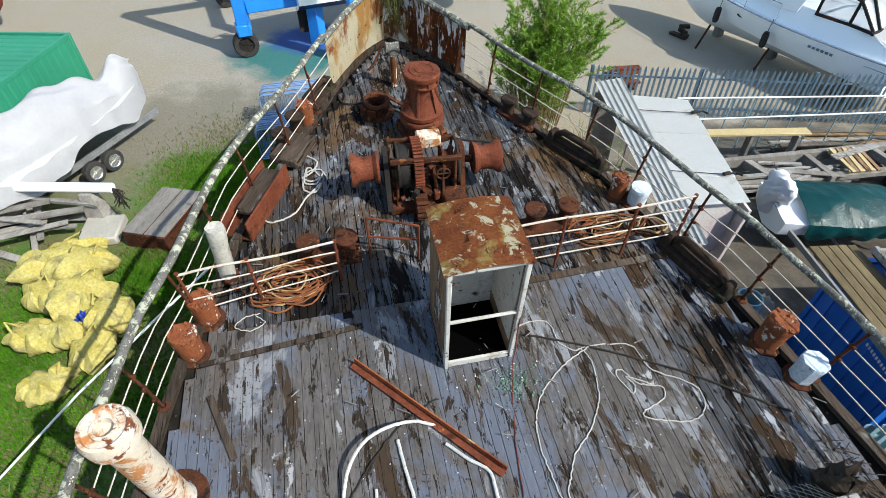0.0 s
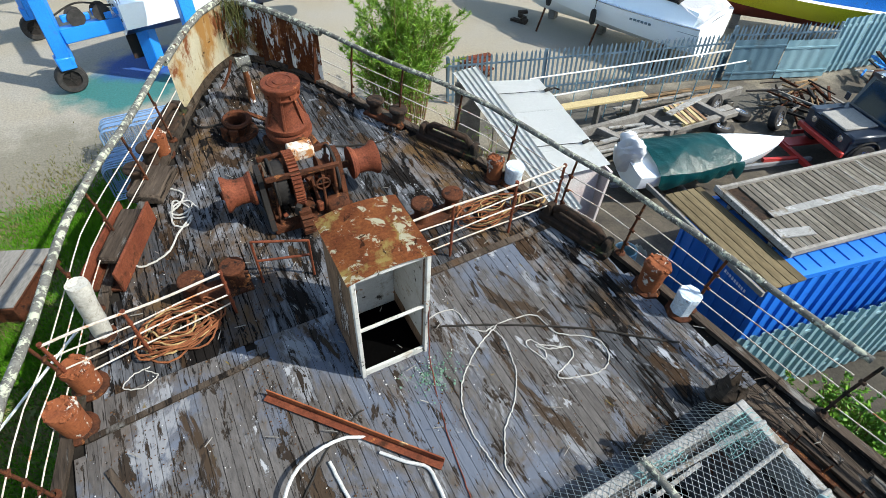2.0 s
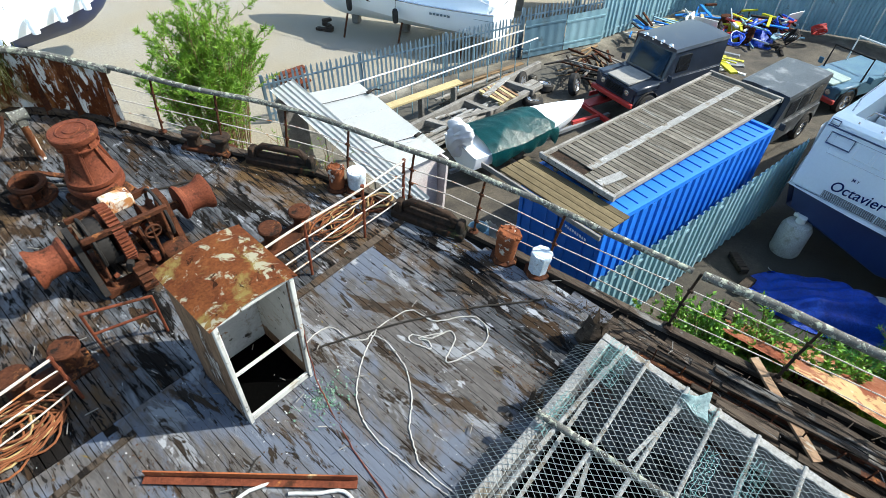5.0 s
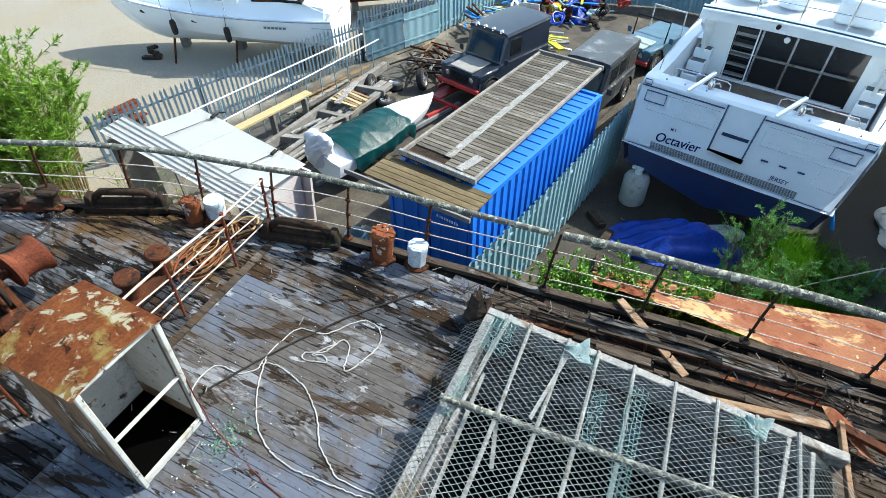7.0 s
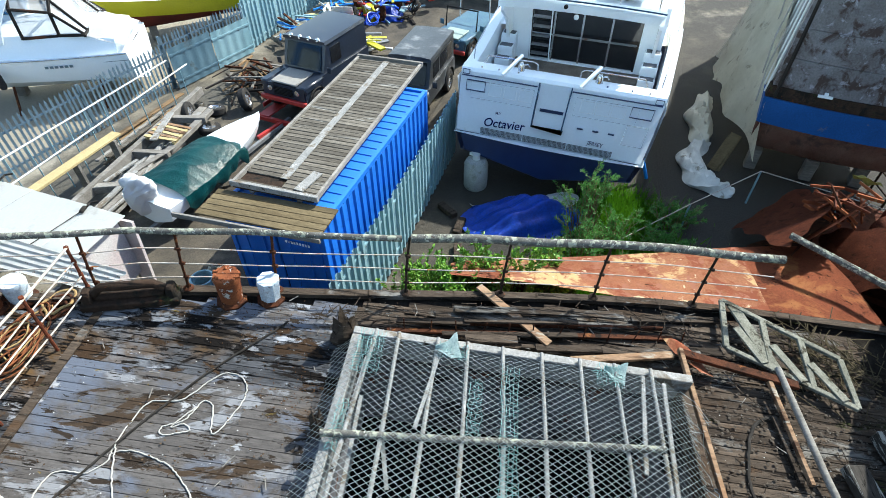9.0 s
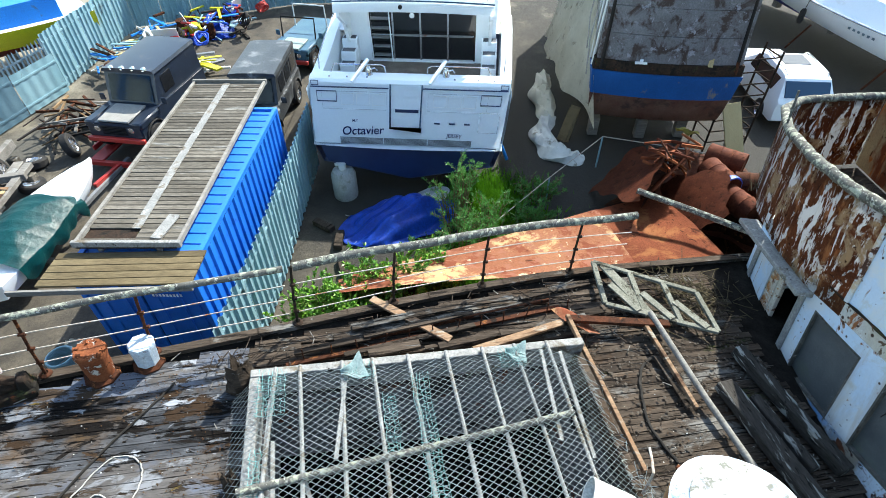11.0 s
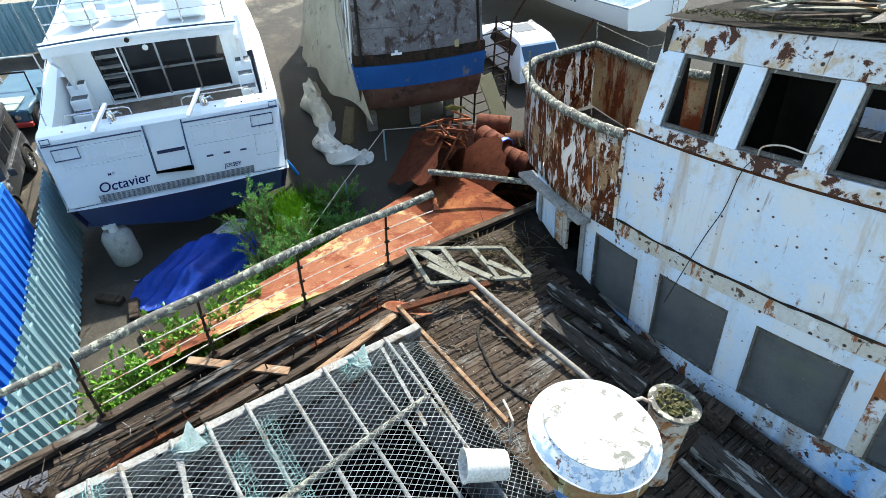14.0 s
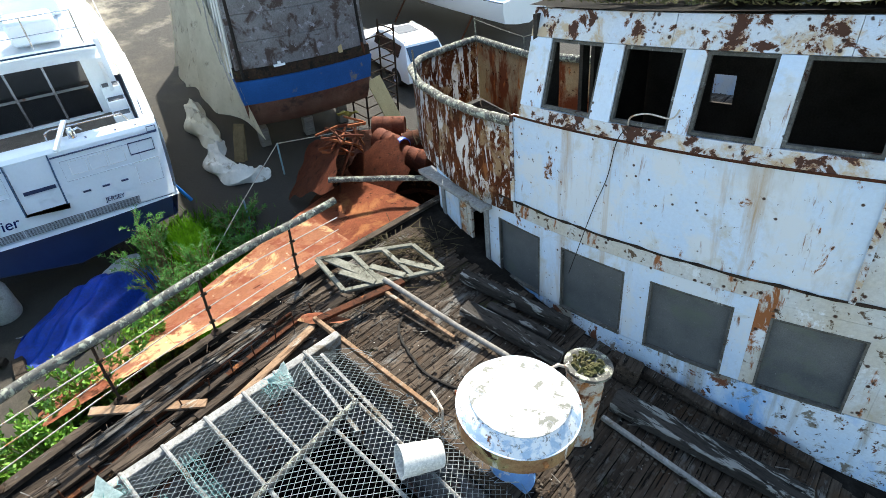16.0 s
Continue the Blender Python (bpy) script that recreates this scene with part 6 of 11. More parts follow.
splinters("splinters", "broken twigs and splinters heaped by the deckhouse door", 230, lambda r: (r.gauss(3.3, 0.28), r.gauss(-3.9, 0.35)), 21, mat("straw", (0.075, 0.06, 0.034, 1), (0.035, 0.03, 0.018, 1), 8, 0.9), 0.34)
splinters("splinters", "splinters strewn on the side deck", 120, side_deck, 22, M["old_deck"], 0.3)
splinters("splinters", "splinters strewn on the aft deck", 120, aft_deck, 23, M["old_deck"], 0.22)
splinters("splinters", "thin slivers of wood along the foredeck", 120, any_deck, 24, M["grey_wood"], 0.14)

# torn dark hollows: crumbling rot lying in ragged patches on the planks
def patch(cx, cy, sx, sy):
    def f(rr):
        return cx + rr.gauss(0, sx), cy + rr.gauss(0, sy)
    return f


rot = mat("crumbled_brown_rot", (0.042, 0.0224, 0.0119, 1), (0.084, 0.042, 0.0196, 1), 6, 0.95)
for k, (cx, cy, sx, sy, n) in enumerate(((-2.3, 3.3, 0.12, 0.5, 220), (-1.9, 2.2, 0.1, 0.4, 160), (-1.2, 3.6, 0.05, 0.4, 120), (0.2, 2.9, 0.05, 0.3, 90), (1.9, 1.9, 0.1, 0.25, 170), (2.7, 2.4, 0.1, 0.5, 180), (0.9, 5.2, 0.15, 0.15, 120), (-1.9, 5.4, 0.1, 0.3, 130), (1.2, 4.6, 0.5, 0.08, 200), (2.9, 4.6, 0.06, 0.4, 120), (-0.9, 2.0, 0.08, 0.3, 120), (0.55, 4.15, 0.12, 0.1, 90))):
    litter("wood_rubble", "crumbs of brown rotten wood on the planks", n, patch(cx, cy, sx * 1.5, sy), 0.003, 0.012, rot, 200 + k, 0.006)
litter("glass_shards", "green broken glass and moss by the companionway foot", 220, patch(0.25, 3.12, 0.14, 0.09), 0.004, 0.016, mat("green_glass_crumbs", (0.04, 0.12, 0.07, 1), (0.1, 0.2, 0.13, 1), 9, 0.3), 231, 0.008)
litter("wood_rubble", "pale chips of broken board by the companionway foot", 18, patch(0.1, 3.27, 0.2, 0.05), 0.004, 0.016, bpy.data.materials["pale_flakes"], 232)
board("dark worn board let into the deck athwart", (0.4, 4.27, 0.008), (2.6, 4.33, 0.008), 0.09, 0.02, M["old_deck"])
for x0, y0, x1, y1 in ((-2.75, 3.9, -1.1, 4.05), (-2.6, 3.55, -2.35, 2.9)):
    board("weathered grey batten nailed to the deck", (x0, y0, 0.015), (x1, y1, 0.015), 0.06, 0.025, M["old_deck"])
# mesh edge torn along the hatch's after side, with drooping wires
bm = bm_new()
for i in range(60):
    u = rng.uniform(-0.6, 2.4)
    tube(bm, [(u, -1.85, 0.36), (u + rng.uniform(-0.1, 0.1), -2.02, rng.uniform(0.12, 0.3)), (u + rng.uniform(-0.2, 0.2), -2.1 + rng.uniform(-0.1, 0.05), rng.uniform(0.06, 0.2))], 0.003, 3, caps=False)
part("torn_wire_edge", bm, bpy.data.materials["galvanised_wire"], grille, "ragged torn edge of the wire mesh", kind="stuff")
# cable and bent conduit on the deckhouse front
wc = thing("hanging_cable", "thin black cable hanging down the deckhouse front", "cable", HOUSE)
bm = bm_new()
tube(bm, smooth_line([(0.3, wall_y(0.3) + 0.03, 2.78), (0.42, wall_y(0.42) + 0.03, 2.6), (0.5, wall_y(0.5) + 0.02, 2.2), (0.62, wall_y(0.6) + 0.02, 1.85), (0.71, wall_y(0.71) + 0.03, 1.55), (0.8, wall_y(0.8) + 0.06, 1.2), (0.91, wall_y(0.9) + 0.04, 0.85)]), 0.0045, 6)
part("cord", bm, M["cable"], wc)
bm = bm_new()
tube(bm, smooth_line([(0.36, -0.06, 2.72), (0.32, -0.02, 2.84), (0.15, 0.0, 2.9), (-0.04, -0.05, 2.87), (-0.1, -0.08, 2.95)]), 0.008, 8)
part("conduit", bm, M["wire"], wc, "bent white conduit")
# rotten boards and felt strewn over the bridge roof
for i in range(22):
    l, x, y = rng.uniform(0.4, 1.3), rng.uniform(-3.0, 0.7), rng.uniform(-2.4, -0.9)
    a = rng.gauss(0.3, 0.5)
    bm = bm_new()
    z = 3.775 + 0.006 * (i % 12)
    d = Vector((math.cos(a), math.sin(a), rng.gauss(0, 0.02))) * l / 2
    beam(bm, Vector((x, y, z)) - d, Vector((x, y, z)) + d, rng.uniform(0.06, 0.2), 0.025, 0.003)
    thing("loose_board", "rotten grey board strewn on the bridge roof", "timber", HOUSE, group="boards on the bridge roof", bm=bm, material=rng.choice([M["grey_green"], M["old_deck"], M["old_deck"], M["brown_wood"]]))
for i in range(46):
    l, x = rng.uniform(0.25, 0.95), rng.uniform(-3.1, 1.3)
    y, a = wall_y(x, 3.7) - rng.uniform(0.12, 0.95), rng.gauss(0.1, 0.6)
    bm = bm_new()
    z = 3.79 + 0.2 * rng.random() ** 2
    d = Vector((math.cos(a), math.sin(a), rng.gauss(0, 0.14))) * l / 2
    if i % 3:
        beam(bm, Vector((x, y, z)) - d, Vector((x, y, z)) + d, rng.uniform(0.04, 0.16), 0.022, 0.003)
    else:
        tube(bm, [Vector((x, y, z)) - d, Vector((x, y, z + 0.03)) + d * 0.1, Vector((x, y, z)) + d], rng.uniform(0.008, 0.02), 5)
    thing("loose_board" if i % 3 else "loose_branch", "rotten grey board heaped on the bridge roof" if i % 3 else "dead branch lying on the bridge roof", "timber" if i % 3 else "branch", HOUSE, group="boards on the bridge roof" if i % 3 else "branches on the bridge roof", bm=bm, material=rng.choice([M["grey_green"], M["old_deck"], M["grey_wood"], M["brown_wood"], M["coaming"]]))
for i in range(3):
    bm = bm_new()
    grid(bm, 6, 6, lambda s, t, i=i: Vector(((s - 0.5) * 1.1, (t - 0.5) * 0.8, 0.05 * math.sin(4 * s + i) + 0.03 * math.sin(5 * t))), 0.012)
    thing("roof_felt", "curled grey sheet lying on the bridge roof", "sheet", HOUSE @ pose(-0.5 - 0.9 * i, -0.85, 3.84, 2, -2, 12 * i), bm=bm, material=(M["grey_wood"], M["barge_felt"] if "barge_felt" in M else M["coaming"], M["galv"])[i])
bm = bm_new()
for i in range(700):
    a, y = rng.uniform(-3.2, 1.6), rng.gauss(-0.32, 0.12)
    x = a
    zz = 3.77
    p = Vector((x, wall_y(x, 3.7) + rng.uniform(-0.25, 0.03), zz))
    d = Vector((rng.gauss(0, 1), rng.gauss(0, 1), rng.uniform(0, 1.2))).normalized() * rng.uniform(0.03, 0.09)
    sdv = d.cross(Vector((rng.gauss(0, 1), rng.gauss(0, 1), 0.3))).normalized() * 0.008
    vs = [bm.verts.new(q) for q in (p - sdv, p + sdv, p + d)]
    bm.faces.new(vs)
thing("roof_moss", "moss and dry grass along the bridge roof's edge", "moss", HOUSE, kind="stuff", bm=bm, material=bpy.data.materials["moss"])
bm = bm_new()
for i in range(500):
    s = rng.random()
    p = Vector((rng.uniform(2.2, 4.9), rng.uniform(-3.0, -1.2), 1.34))
    d = Vector((rng.gauss(0, 0.6), rng.gauss(0, 0.6), rng.uniform(0.4, 1.4))).normalized() * rng.uniform(0.1, 0.5)
    sdv = d.cross(Vector((rng.gauss(0, 1), rng.gauss(0, 1), 0.3))).normalized() * 0.012
    vs = [bm.verts.new(q) for q in (p - sdv, p + sdv, p + d)]
    bm.faces.new(vs)
thing("wing_weeds", "dry weeds growing on the bridge wing", "weeds", HOUSE, kind="stuff", bm=bm, material=bpy.data.materials["straw"])

# ================================================================ the yard
def glass_mat(name, tint):
    m = bpy.data.materials.new(name)
    m.use_nodes = True
    b = m.node_tree.nodes["Principled BSDF"]
    b.inputs["Base Color"].default_value = tint
    b.inputs["Roughness"].default_value = 0.06
    b.inputs["Specular IOR Level"].default_value = 0.6
    return m


def clear_mat(name, tint, share):
    """A thin clear sheet: mostly see-through, the rest a glossy tint."""
    m = bpy.data.materials.new(name)
    m.use_nodes = True
    nt = m.node_tree
    see, both, b = nt.nodes.new("ShaderNodeBsdfTransparent"), nt.nodes.new("ShaderNodeMixShader"), nt.nodes["Principled BSDF"]
    b.inputs["Base Color"].default_value, b.inputs["Roughness"].default_value = tint, 0.15
    both.inputs[0].default_value = share
    nt.links.new(see.outputs[0], both.inputs[1])
    nt.links.new(b.outputs[0], both.inputs[2])
    nt.links.new(both.outputs[0], nt.nodes["Material Output"].inputs["Surface"])
    return m


M["clear_vinyl"] = clear_mat("clear_vinyl", (0.5, 0.52, 0.54, 1), 0.45)
M["cover_blue"] = mat("pale_blue_cloth", (0.16, 0.42, 0.68, 1), (0.24, 0.52, 0.76, 1), 3, 0.7, bump=0.2)
M["glass_dark"] = glass_mat("smoked_glass", (0.012, 0.013, 0.015, 1))
M["glass_blue"] = glass_mat("blue_tinted_glass", (0.02, 0.06, 0.12, 1))
M["chrome"] = mat("polished_steel", (0.6, 0.6, 0.62, 1), (0.7, 0.7, 0.7, 1), 4, 0.2, 0.9, 0)
M["lr_paint"] = mat("dark_blue_car_paint", (0.012, 0.018, 0.03, 1), (0.02, 0.028, 0.045, 1), 2, 0.28, 0, 0.06, 20, stains=[((0.1, 0.1, 0.1, 1), 2.5, 0.58, 0.75, 0.5)])
M["red_paint"] = mat("red_steel_paint", (0.4, 0.024, 0.016, 1), (0.304, 0.02, 0.016, 1), 2, 0.5)
M["yellow_paint"] = mat("yellow_hull_paint", (0.465, 0.45, 0.015, 1), (0.413, 0.375, 0.015, 1), 1, 0.35, bump=0.05)
M["antifoul"] = mat("red_antifouling", (0.16, 0.035, 0.025, 1), (0.1, 0.03, 0.025, 1), 1.5, 0.8)
M["lift_blue"] = mat("bright_blue_paint", (0.0075, 0.165, 0.585, 1), (0.015, 0.21, 0.637, 1), 1, 0.45, bump=0.1, stains=[((0.075, 0.09, 0.105, 1), 2.5, 0.62, 0.72, 0.7)])
M["tarp_green"] = mat("green_tarpaulin", (0.0027, 0.058, 0.062, 1), (0.0054, 0.09, 0.096, 1), 3, 0.36, 0, 0.7, 7, grain=0.15, depth=0.03)
M["tarp_white"] = mat("white_tarpaulin", (0.592, 0.6, 0.616, 1), (0.528, 0.536, 0.56, 1), 1.5, 0.6, 0, 0.4, 12, grain=0.06, depth=0.02)
M["tarp_blue"] = mat("blue_tarpaulin", (0.005, 0.05, 0.42, 1), (0.01, 0.09, 0.6, 1), 2, 0.45, 0, 0.5, 14, depth=0.02)
M["canvas"] = mat("dirty_cream_canvas", (0.52, 0.49, 0.38, 1), (0.66, 0.63, 0.52, 1), 1.1, 0.85, 0, 0.25, 9, grain=0.07, depth=0.015, stains=[((0.25, 0.22, 0.16, 1), 2.5, 0.56, 0.7, 0.9)])
M["tarp_dirty"] = mat("dirty_white_canvas", (0.5, 0.5, 0.46, 1), (0.68, 0.68, 0.64, 1), 1.4, 0.8, 0, 0.3, 9, grain=0.08, depth=0.02, stains=[((0.25, 0.23, 0.18, 1), 3, 0.56, 0.66, 0.9)])
M["sack"] = mat("yellow_woven_sack", (0.317, 0.266, 0.0576, 1), (0.403, 0.36, 0.144, 1), 3, 0.8, 0, 0.6, 20, depth=0.02, stains=[((0.216, 0.187, 0.0864, 1), 2.5, 0.54, 0.64, 0.9)])
M["barge_grey"] = mat("grimy_grey_plating", (0.08, 0.076, 0.08, 1), (0.16, 0.164, 0.184, 1), 1.4, 0.45, 0, 0.4, 25, grain=0.4, stains=[((0.04, 0.024, 0.02, 1), 1.8, 0.5, 0.58, 0.7), ((0.24, 0.248, 0.288, 1), 5, 0.58, 0.64, 0.5)])
M["barge_blue"] = mat("blue_hull_band", (0.008, 0.064, 0.224, 1), (0.012, 0.092, 0.312, 1), 1.2, 0.6, 0, 0.2, stains=[((0.16, 0.16, 0.16, 1), 2, 0.62, 0.68, 0.8)])
M["barge_red"] = mat("old_red_bottom_paint", (0.096, 0.04, 0.028, 1), (0.16, 0.096, 0.072, 1), 1.5, 0.85, 0, 0.4, stains=[((0.064, 0.04, 0.032, 1), 2, 0.52, 0.62, 0.9)])
M["white_sheet"] = mat("white_roof_sheet", (0.58, 0.6, 0.59, 1), (0.64, 0.65, 0.64, 1), 0.7, 0.5, 0, 0.1, 20, grain=0.06, stains=[((0.45, 0.45, 0.42, 1), 1.4, 0.6, 0.74, 0.7)])
M["pink_board"] = mat("faded_pink_white_board", (0.465, 0.375, 0.375, 1), (0.525, 0.495, 0.48, 1), 1.5, 0.7)
M["foliage"] = mat("bramble_leaves", (0.0808, 0.19, 0.0171, 1), (0.19, 0.323, 0.0427, 1), 2, 0.5, bump=0)
M["willow"] = mat("willow_leaves", (0.102, 0.23, 0.017, 1), (0.221, 0.357, 0.0425, 1), 2, 0.5, bump=0)
M["foliage_d"] = mat("weed_leaves", (0.06, 0.2, 0.04, 1), (0.14, 0.34, 0.075, 1), 2, 0.5, bump=0)
M["ivy"] = mat("ivy_leaves", (0.07, 0.2, 0.014, 1), (0.18, 0.34, 0.035, 1), 3, 0.45, bump=0)
M["grass"] = mat("grass_blades", (0.048, 0.16, 0.0064, 1), (0.104, 0.256, 0.0144, 1), 1.2, 0.7, bump=0)
M["dry_grass"] = mat("dry_grass_blades", (0.182, 0.154, 0.07, 1), (0.098, 0.112, 0.035, 1), 1.2, 0.8, bump=0)
for key in ("foliage", "foliage_d", "willow", "grass"):
    # thin leaves let part of the light through
    nt = M[key].node_tree
    shade = nt.nodes["Principled BSDF"]
    thin, both = nt.nodes.new("ShaderNodeBsdfTranslucent"), nt.nodes.new("ShaderNodeMixShader")
    both.inputs[0].default_value = 0.35
    nt.links.new(shade.inputs["Base Color"].links[0].from_socket, thin.inputs["Color"])
    nt.links.new(shade.outputs[0], both.inputs[1])
    nt.links.new(thin.outputs[0], both.inputs[2])
    nt.links.new(both.outputs[0], nt.nodes["Material Output"].inputs["Surface"])
M["navy_blue"] = mat("blue_antifouling", (0.008, 0.014, 0.2, 1), (0.012, 0.025, 0.28, 1), 1.5, 0.6)
M["plastic_blue"] = mat("blue_plastic", (0.01, 0.06, 0.5, 1), (0.02, 0.1, 0.6, 1), 2, 0.4)
M["grate"] = mat("grey_teak_slat", (0.1, 0.105, 0.12, 1), (0.16, 0.165, 0.18, 1), 6, 0.8)
M["ply"] = mat("yellow_ply_board", (0.413, 0.338, 0.18, 1), (0.36, 0.285, 0.15, 1), 2, 0.75, bump=0.2)


def corrugated(bm, p, q, z0, z1, pitch=0.2, depth=0.04, flat=0.35):
    """A ribbed steel sheet standing from p to q between two heights."""
    p, q = Vector((*p, 0)), Vector((*q, 0))
    d = (q - p)
    L = d.length
    d.normalize()
    nrm = Vector((d.y, -d.x, 0))
    pts, x = [], 0.0
    while x < L - 1e-6:
        for f, o in ((0, 0), (flat, 0), (0.5, 1), (0.5 + flat, 1)):
            xx = x + f * pitch
            if xx < L:
                pts.append((xx, o * depth))
        x += pitch
    pts.append((L, 0))
    lo = [bm.verts.new(p + d * a + nrm * b + Vector((0, 0, z0))) for a, b in pts]
    hi = [bm.verts.new(p + d * a + nrm * b + Vector((0, 0, z1))) for a, b in pts]
    lo2 = [bm.verts.new(p + d * a + nrm * (b - 0.004) + Vector((0, 0, z0))) for a, b in pts]
    hi2 = [bm.verts.new(p + d * a + nrm * (b - 0.004) + Vector((0, 0, z1))) for a, b in pts]
    for i in range(len(pts) - 1):
        for q in ((lo[i], lo[i + 1], hi[i + 1], hi[i]), (hi2[i], hi2[i + 1], lo2[i + 1], lo2[i]), (hi[i], hi[i + 1], hi2[i + 1], hi2[i]), (lo2[i], lo2[i + 1], lo[i + 1], lo[i])):
            bm.faces.new(q)
    bm.faces.new((lo[0], hi[0], hi2[0], lo2[0]))
    bm.faces.new((lo[-1], lo2[-1], hi2[-1], hi[-1]))


def container(label, m, L, W, H, material):
    """A shipping container: x along its length from one corner, y across."""
    t = thing("shipping_container", label, "container", m)
    e = 0.1
    for y, s in ((0.03, 1), (W - 0.03, -1)):
        bm = bm_new()
        corrugated(bm, (e, y) if s > 0 else (L - e, y), (L - e, y) if s > 0 else (e, y), 0.16, H - 0.1, 0.27, 0.035)
        part("side_panel", bm, material, t)
    bm = bm_new()
    corrugated(bm, (L - 0.03, e), (L - 0.03, W - e), 0.16, H - 0.1, 0.27, 0.035)
    part("end_panel", bm, material, t)
    for k in range(2):
        bm = bm_new()
        y0 = e + k * (W - 2 * e) / 2
        corrugated(bm, (0.03, y0 + (W - 2 * e) / 2 - 0.01), (0.03, y0 + 0.01), 0.16, H - 0.1, 0.5, 0.025)
        dr = part("door_leaf", bm, material, t)
        for f in (0.3, 0.7):
            bm = bm_new()
            tube(bm, [(0.0, y0 + f * (W - 2 * e) / 2, 0.14), (0.0, y0 + f * (W - 2 * e) / 2, H - 0.08)], 0.017, 8)
            part("lock_rod", bm, material, dr)
    bm = bm_new()
    n = int((L - 0.2) / 0.27)
    zs = []
    for i in range(n):
        x, w = 0.1 + (L - 0.2) * i / n, (L - 0.2) / n
        zs += [(x, 0), (x + w * 0.3, 0), (x + w * 0.36, 0.02), (x + w * 0.8, 0.02), (x + w * 0.86, 0)]
    zs.append((L - 0.1, 0))
    loft(bm, [[(x, 0.06, H - 0.06 + z), (x, W - 0.06, H - 0.06 + z), (x, W - 0.06, H - 0.09), (x, 0.06, H - 0.09)] for x, z in zs], smooth=False)
    part("roof", bm, material, t)
    for x in (e / 2, L - e / 2):
        for y in (e / 2, W - e / 2):
            bm = bm_new()
            box(bm, (x, y, H / 2), (e, e, H), bevel=0.01)
            part("corner_post", bm, material, t)
    for p, q in (((e, e / 2), (L - e, e / 2)), ((e, W - e / 2), (L - e, W - e / 2)), ((e / 2, e), (e / 2, W - e)), ((L - e / 2, e), (L - e / 2, W - e))):
        for z, h in ((0.08, 0.16), (H - 0.05, 0.1)):
            bm = bm_new()
            beam(bm, (*p, z), (*q, z), 0.09, h)
            part("frame_rail", bm, material, t)
    return t


CB = pose(5.93, 4.51, G, 0, 0, 3.0)
cb = container("bright blue steel shipping container with timber on its roof", CB, 5.5, 2.12, 2.5, M["blue_steel"])
for i in range(9):
    bm = bm_new()
    box(bm, (-0.012, 0.35 + 0.06 * i, 1.95), (0.006, 0.035, 0.06))
    part("marking_bar", bm, M["gelcoat"], cb, "small white marking on the end")
M["dark_slat"] = mat("dark_weathered_slat", (0.0675, 0.0585, 0.0465, 1), (0.15, 0.135, 0.112, 1), 3, 0.8, 0, 0.6, 30, stretch=(1, 0.2, 1), rand=0.3, grain=0.5, stains=[((0.225, 0.217, 0.195, 1), 4, 0.58, 0.66, 0.8)])
M["olive_plank"] = mat("dark_olive_plank", (0.075, 0.0562, 0.03, 1), (0.143, 0.112, 0.0638, 1), 3, 0.8, 0, 0.5, 30, stretch=(1, 0.2, 1), rand=0.2)
# decking laid on the container's roof
dk = thing("decking_panel", "long weathered grey decking panel with a pale centre strip", "decking", pose(6.42, 4.86, G + 2.62, 0, 0, 4.6))
for i in range(46):
    bm = bm_new()
    if i in (1, 2):
        box(bm, (0.1 + 0.128 * i, 0.45, 0.03), (0.112, 0.75, 0.028), bevel=0.004)
    else:
        box(bm, (0.1 + 0.128 * i, 0.9, 0.03 + rng.uniform(-0.004, 0.004)), (0.112, 1.72, 0.028), (0, 0, rng.uniform(-0.3, 0.3)), 0.004)
    part("slat", bm, M["dark_slat"], dk)
# dark sheet added under the gap, standing for the hole's darkness
bm = bm_new()
box(bm, (0.3, 0.9, 0.004), (0.7, 1.7, 0.02))
part("under_board", bm, M["rotten_iron"], dk, "dark sheet added for the black hole under the missing slats")
for y in (0.03, 1.77):
    bm = bm_new()
    beam(bm, (0, y, 0.05), (5.95, y, 0.05), 0.07, 0.09, 0.008)
    part("edge_rail", bm, M["grey_wood"], dk)
for x in (0.0, 5.95):
    bm = bm_new()
    beam(bm, (x, -0.02, 0.06), (x, 1.82, 0.06), 0.08, 0.12, 0.008)
    part("end_rail", bm, M["coaming"] if x == 0 else M["grey_wood"], dk)
bm = bm_new()
beam(bm, (0.4, 0.9, 0.055), (5.9, 0.95, 0.055), 0.16, 0.014)
part("centre_strip", bm, M["coaming"], dk, "pale worn centre strip")
bm = bm_new()
beam(bm, (0.12, 0.45, 0.07), (0.75, 0.35, 0.07), 0.2, 0.03, 0.004)
part("loose_slat", bm, M["coaming"], dk)
for y in (0.4, 1.4):
    bm = bm_new()
    beam(bm, (0, y, -0.06), (5.9, y, -0.06), 0.08, 0.12)
    part("bearer", bm, M["grey_wood"], dk)
pl = thing("plank_platform", "brown plank platform across the container's end", "planks", pose(5.66, 4.5, G + 2.5, 0, 0, 5))
for i in range(5):
    bm = bm_new()
    beam(bm, (0.08 + 0.155 * i, -0.12, 0.03), (0.02 + 0.155 * i, 2.35, 0.03), 0.145, 0.04, 0.005)
    part("plank", bm, M["olive_plank"], pl)
bm = bm_new()
beam(bm, (-0.06, -0.15, 0.0), (-0.16, 2.75, 0.0), 0.05, 0.1, 0.005)
part("edge_beam", bm, M["grey_wood"], pl)


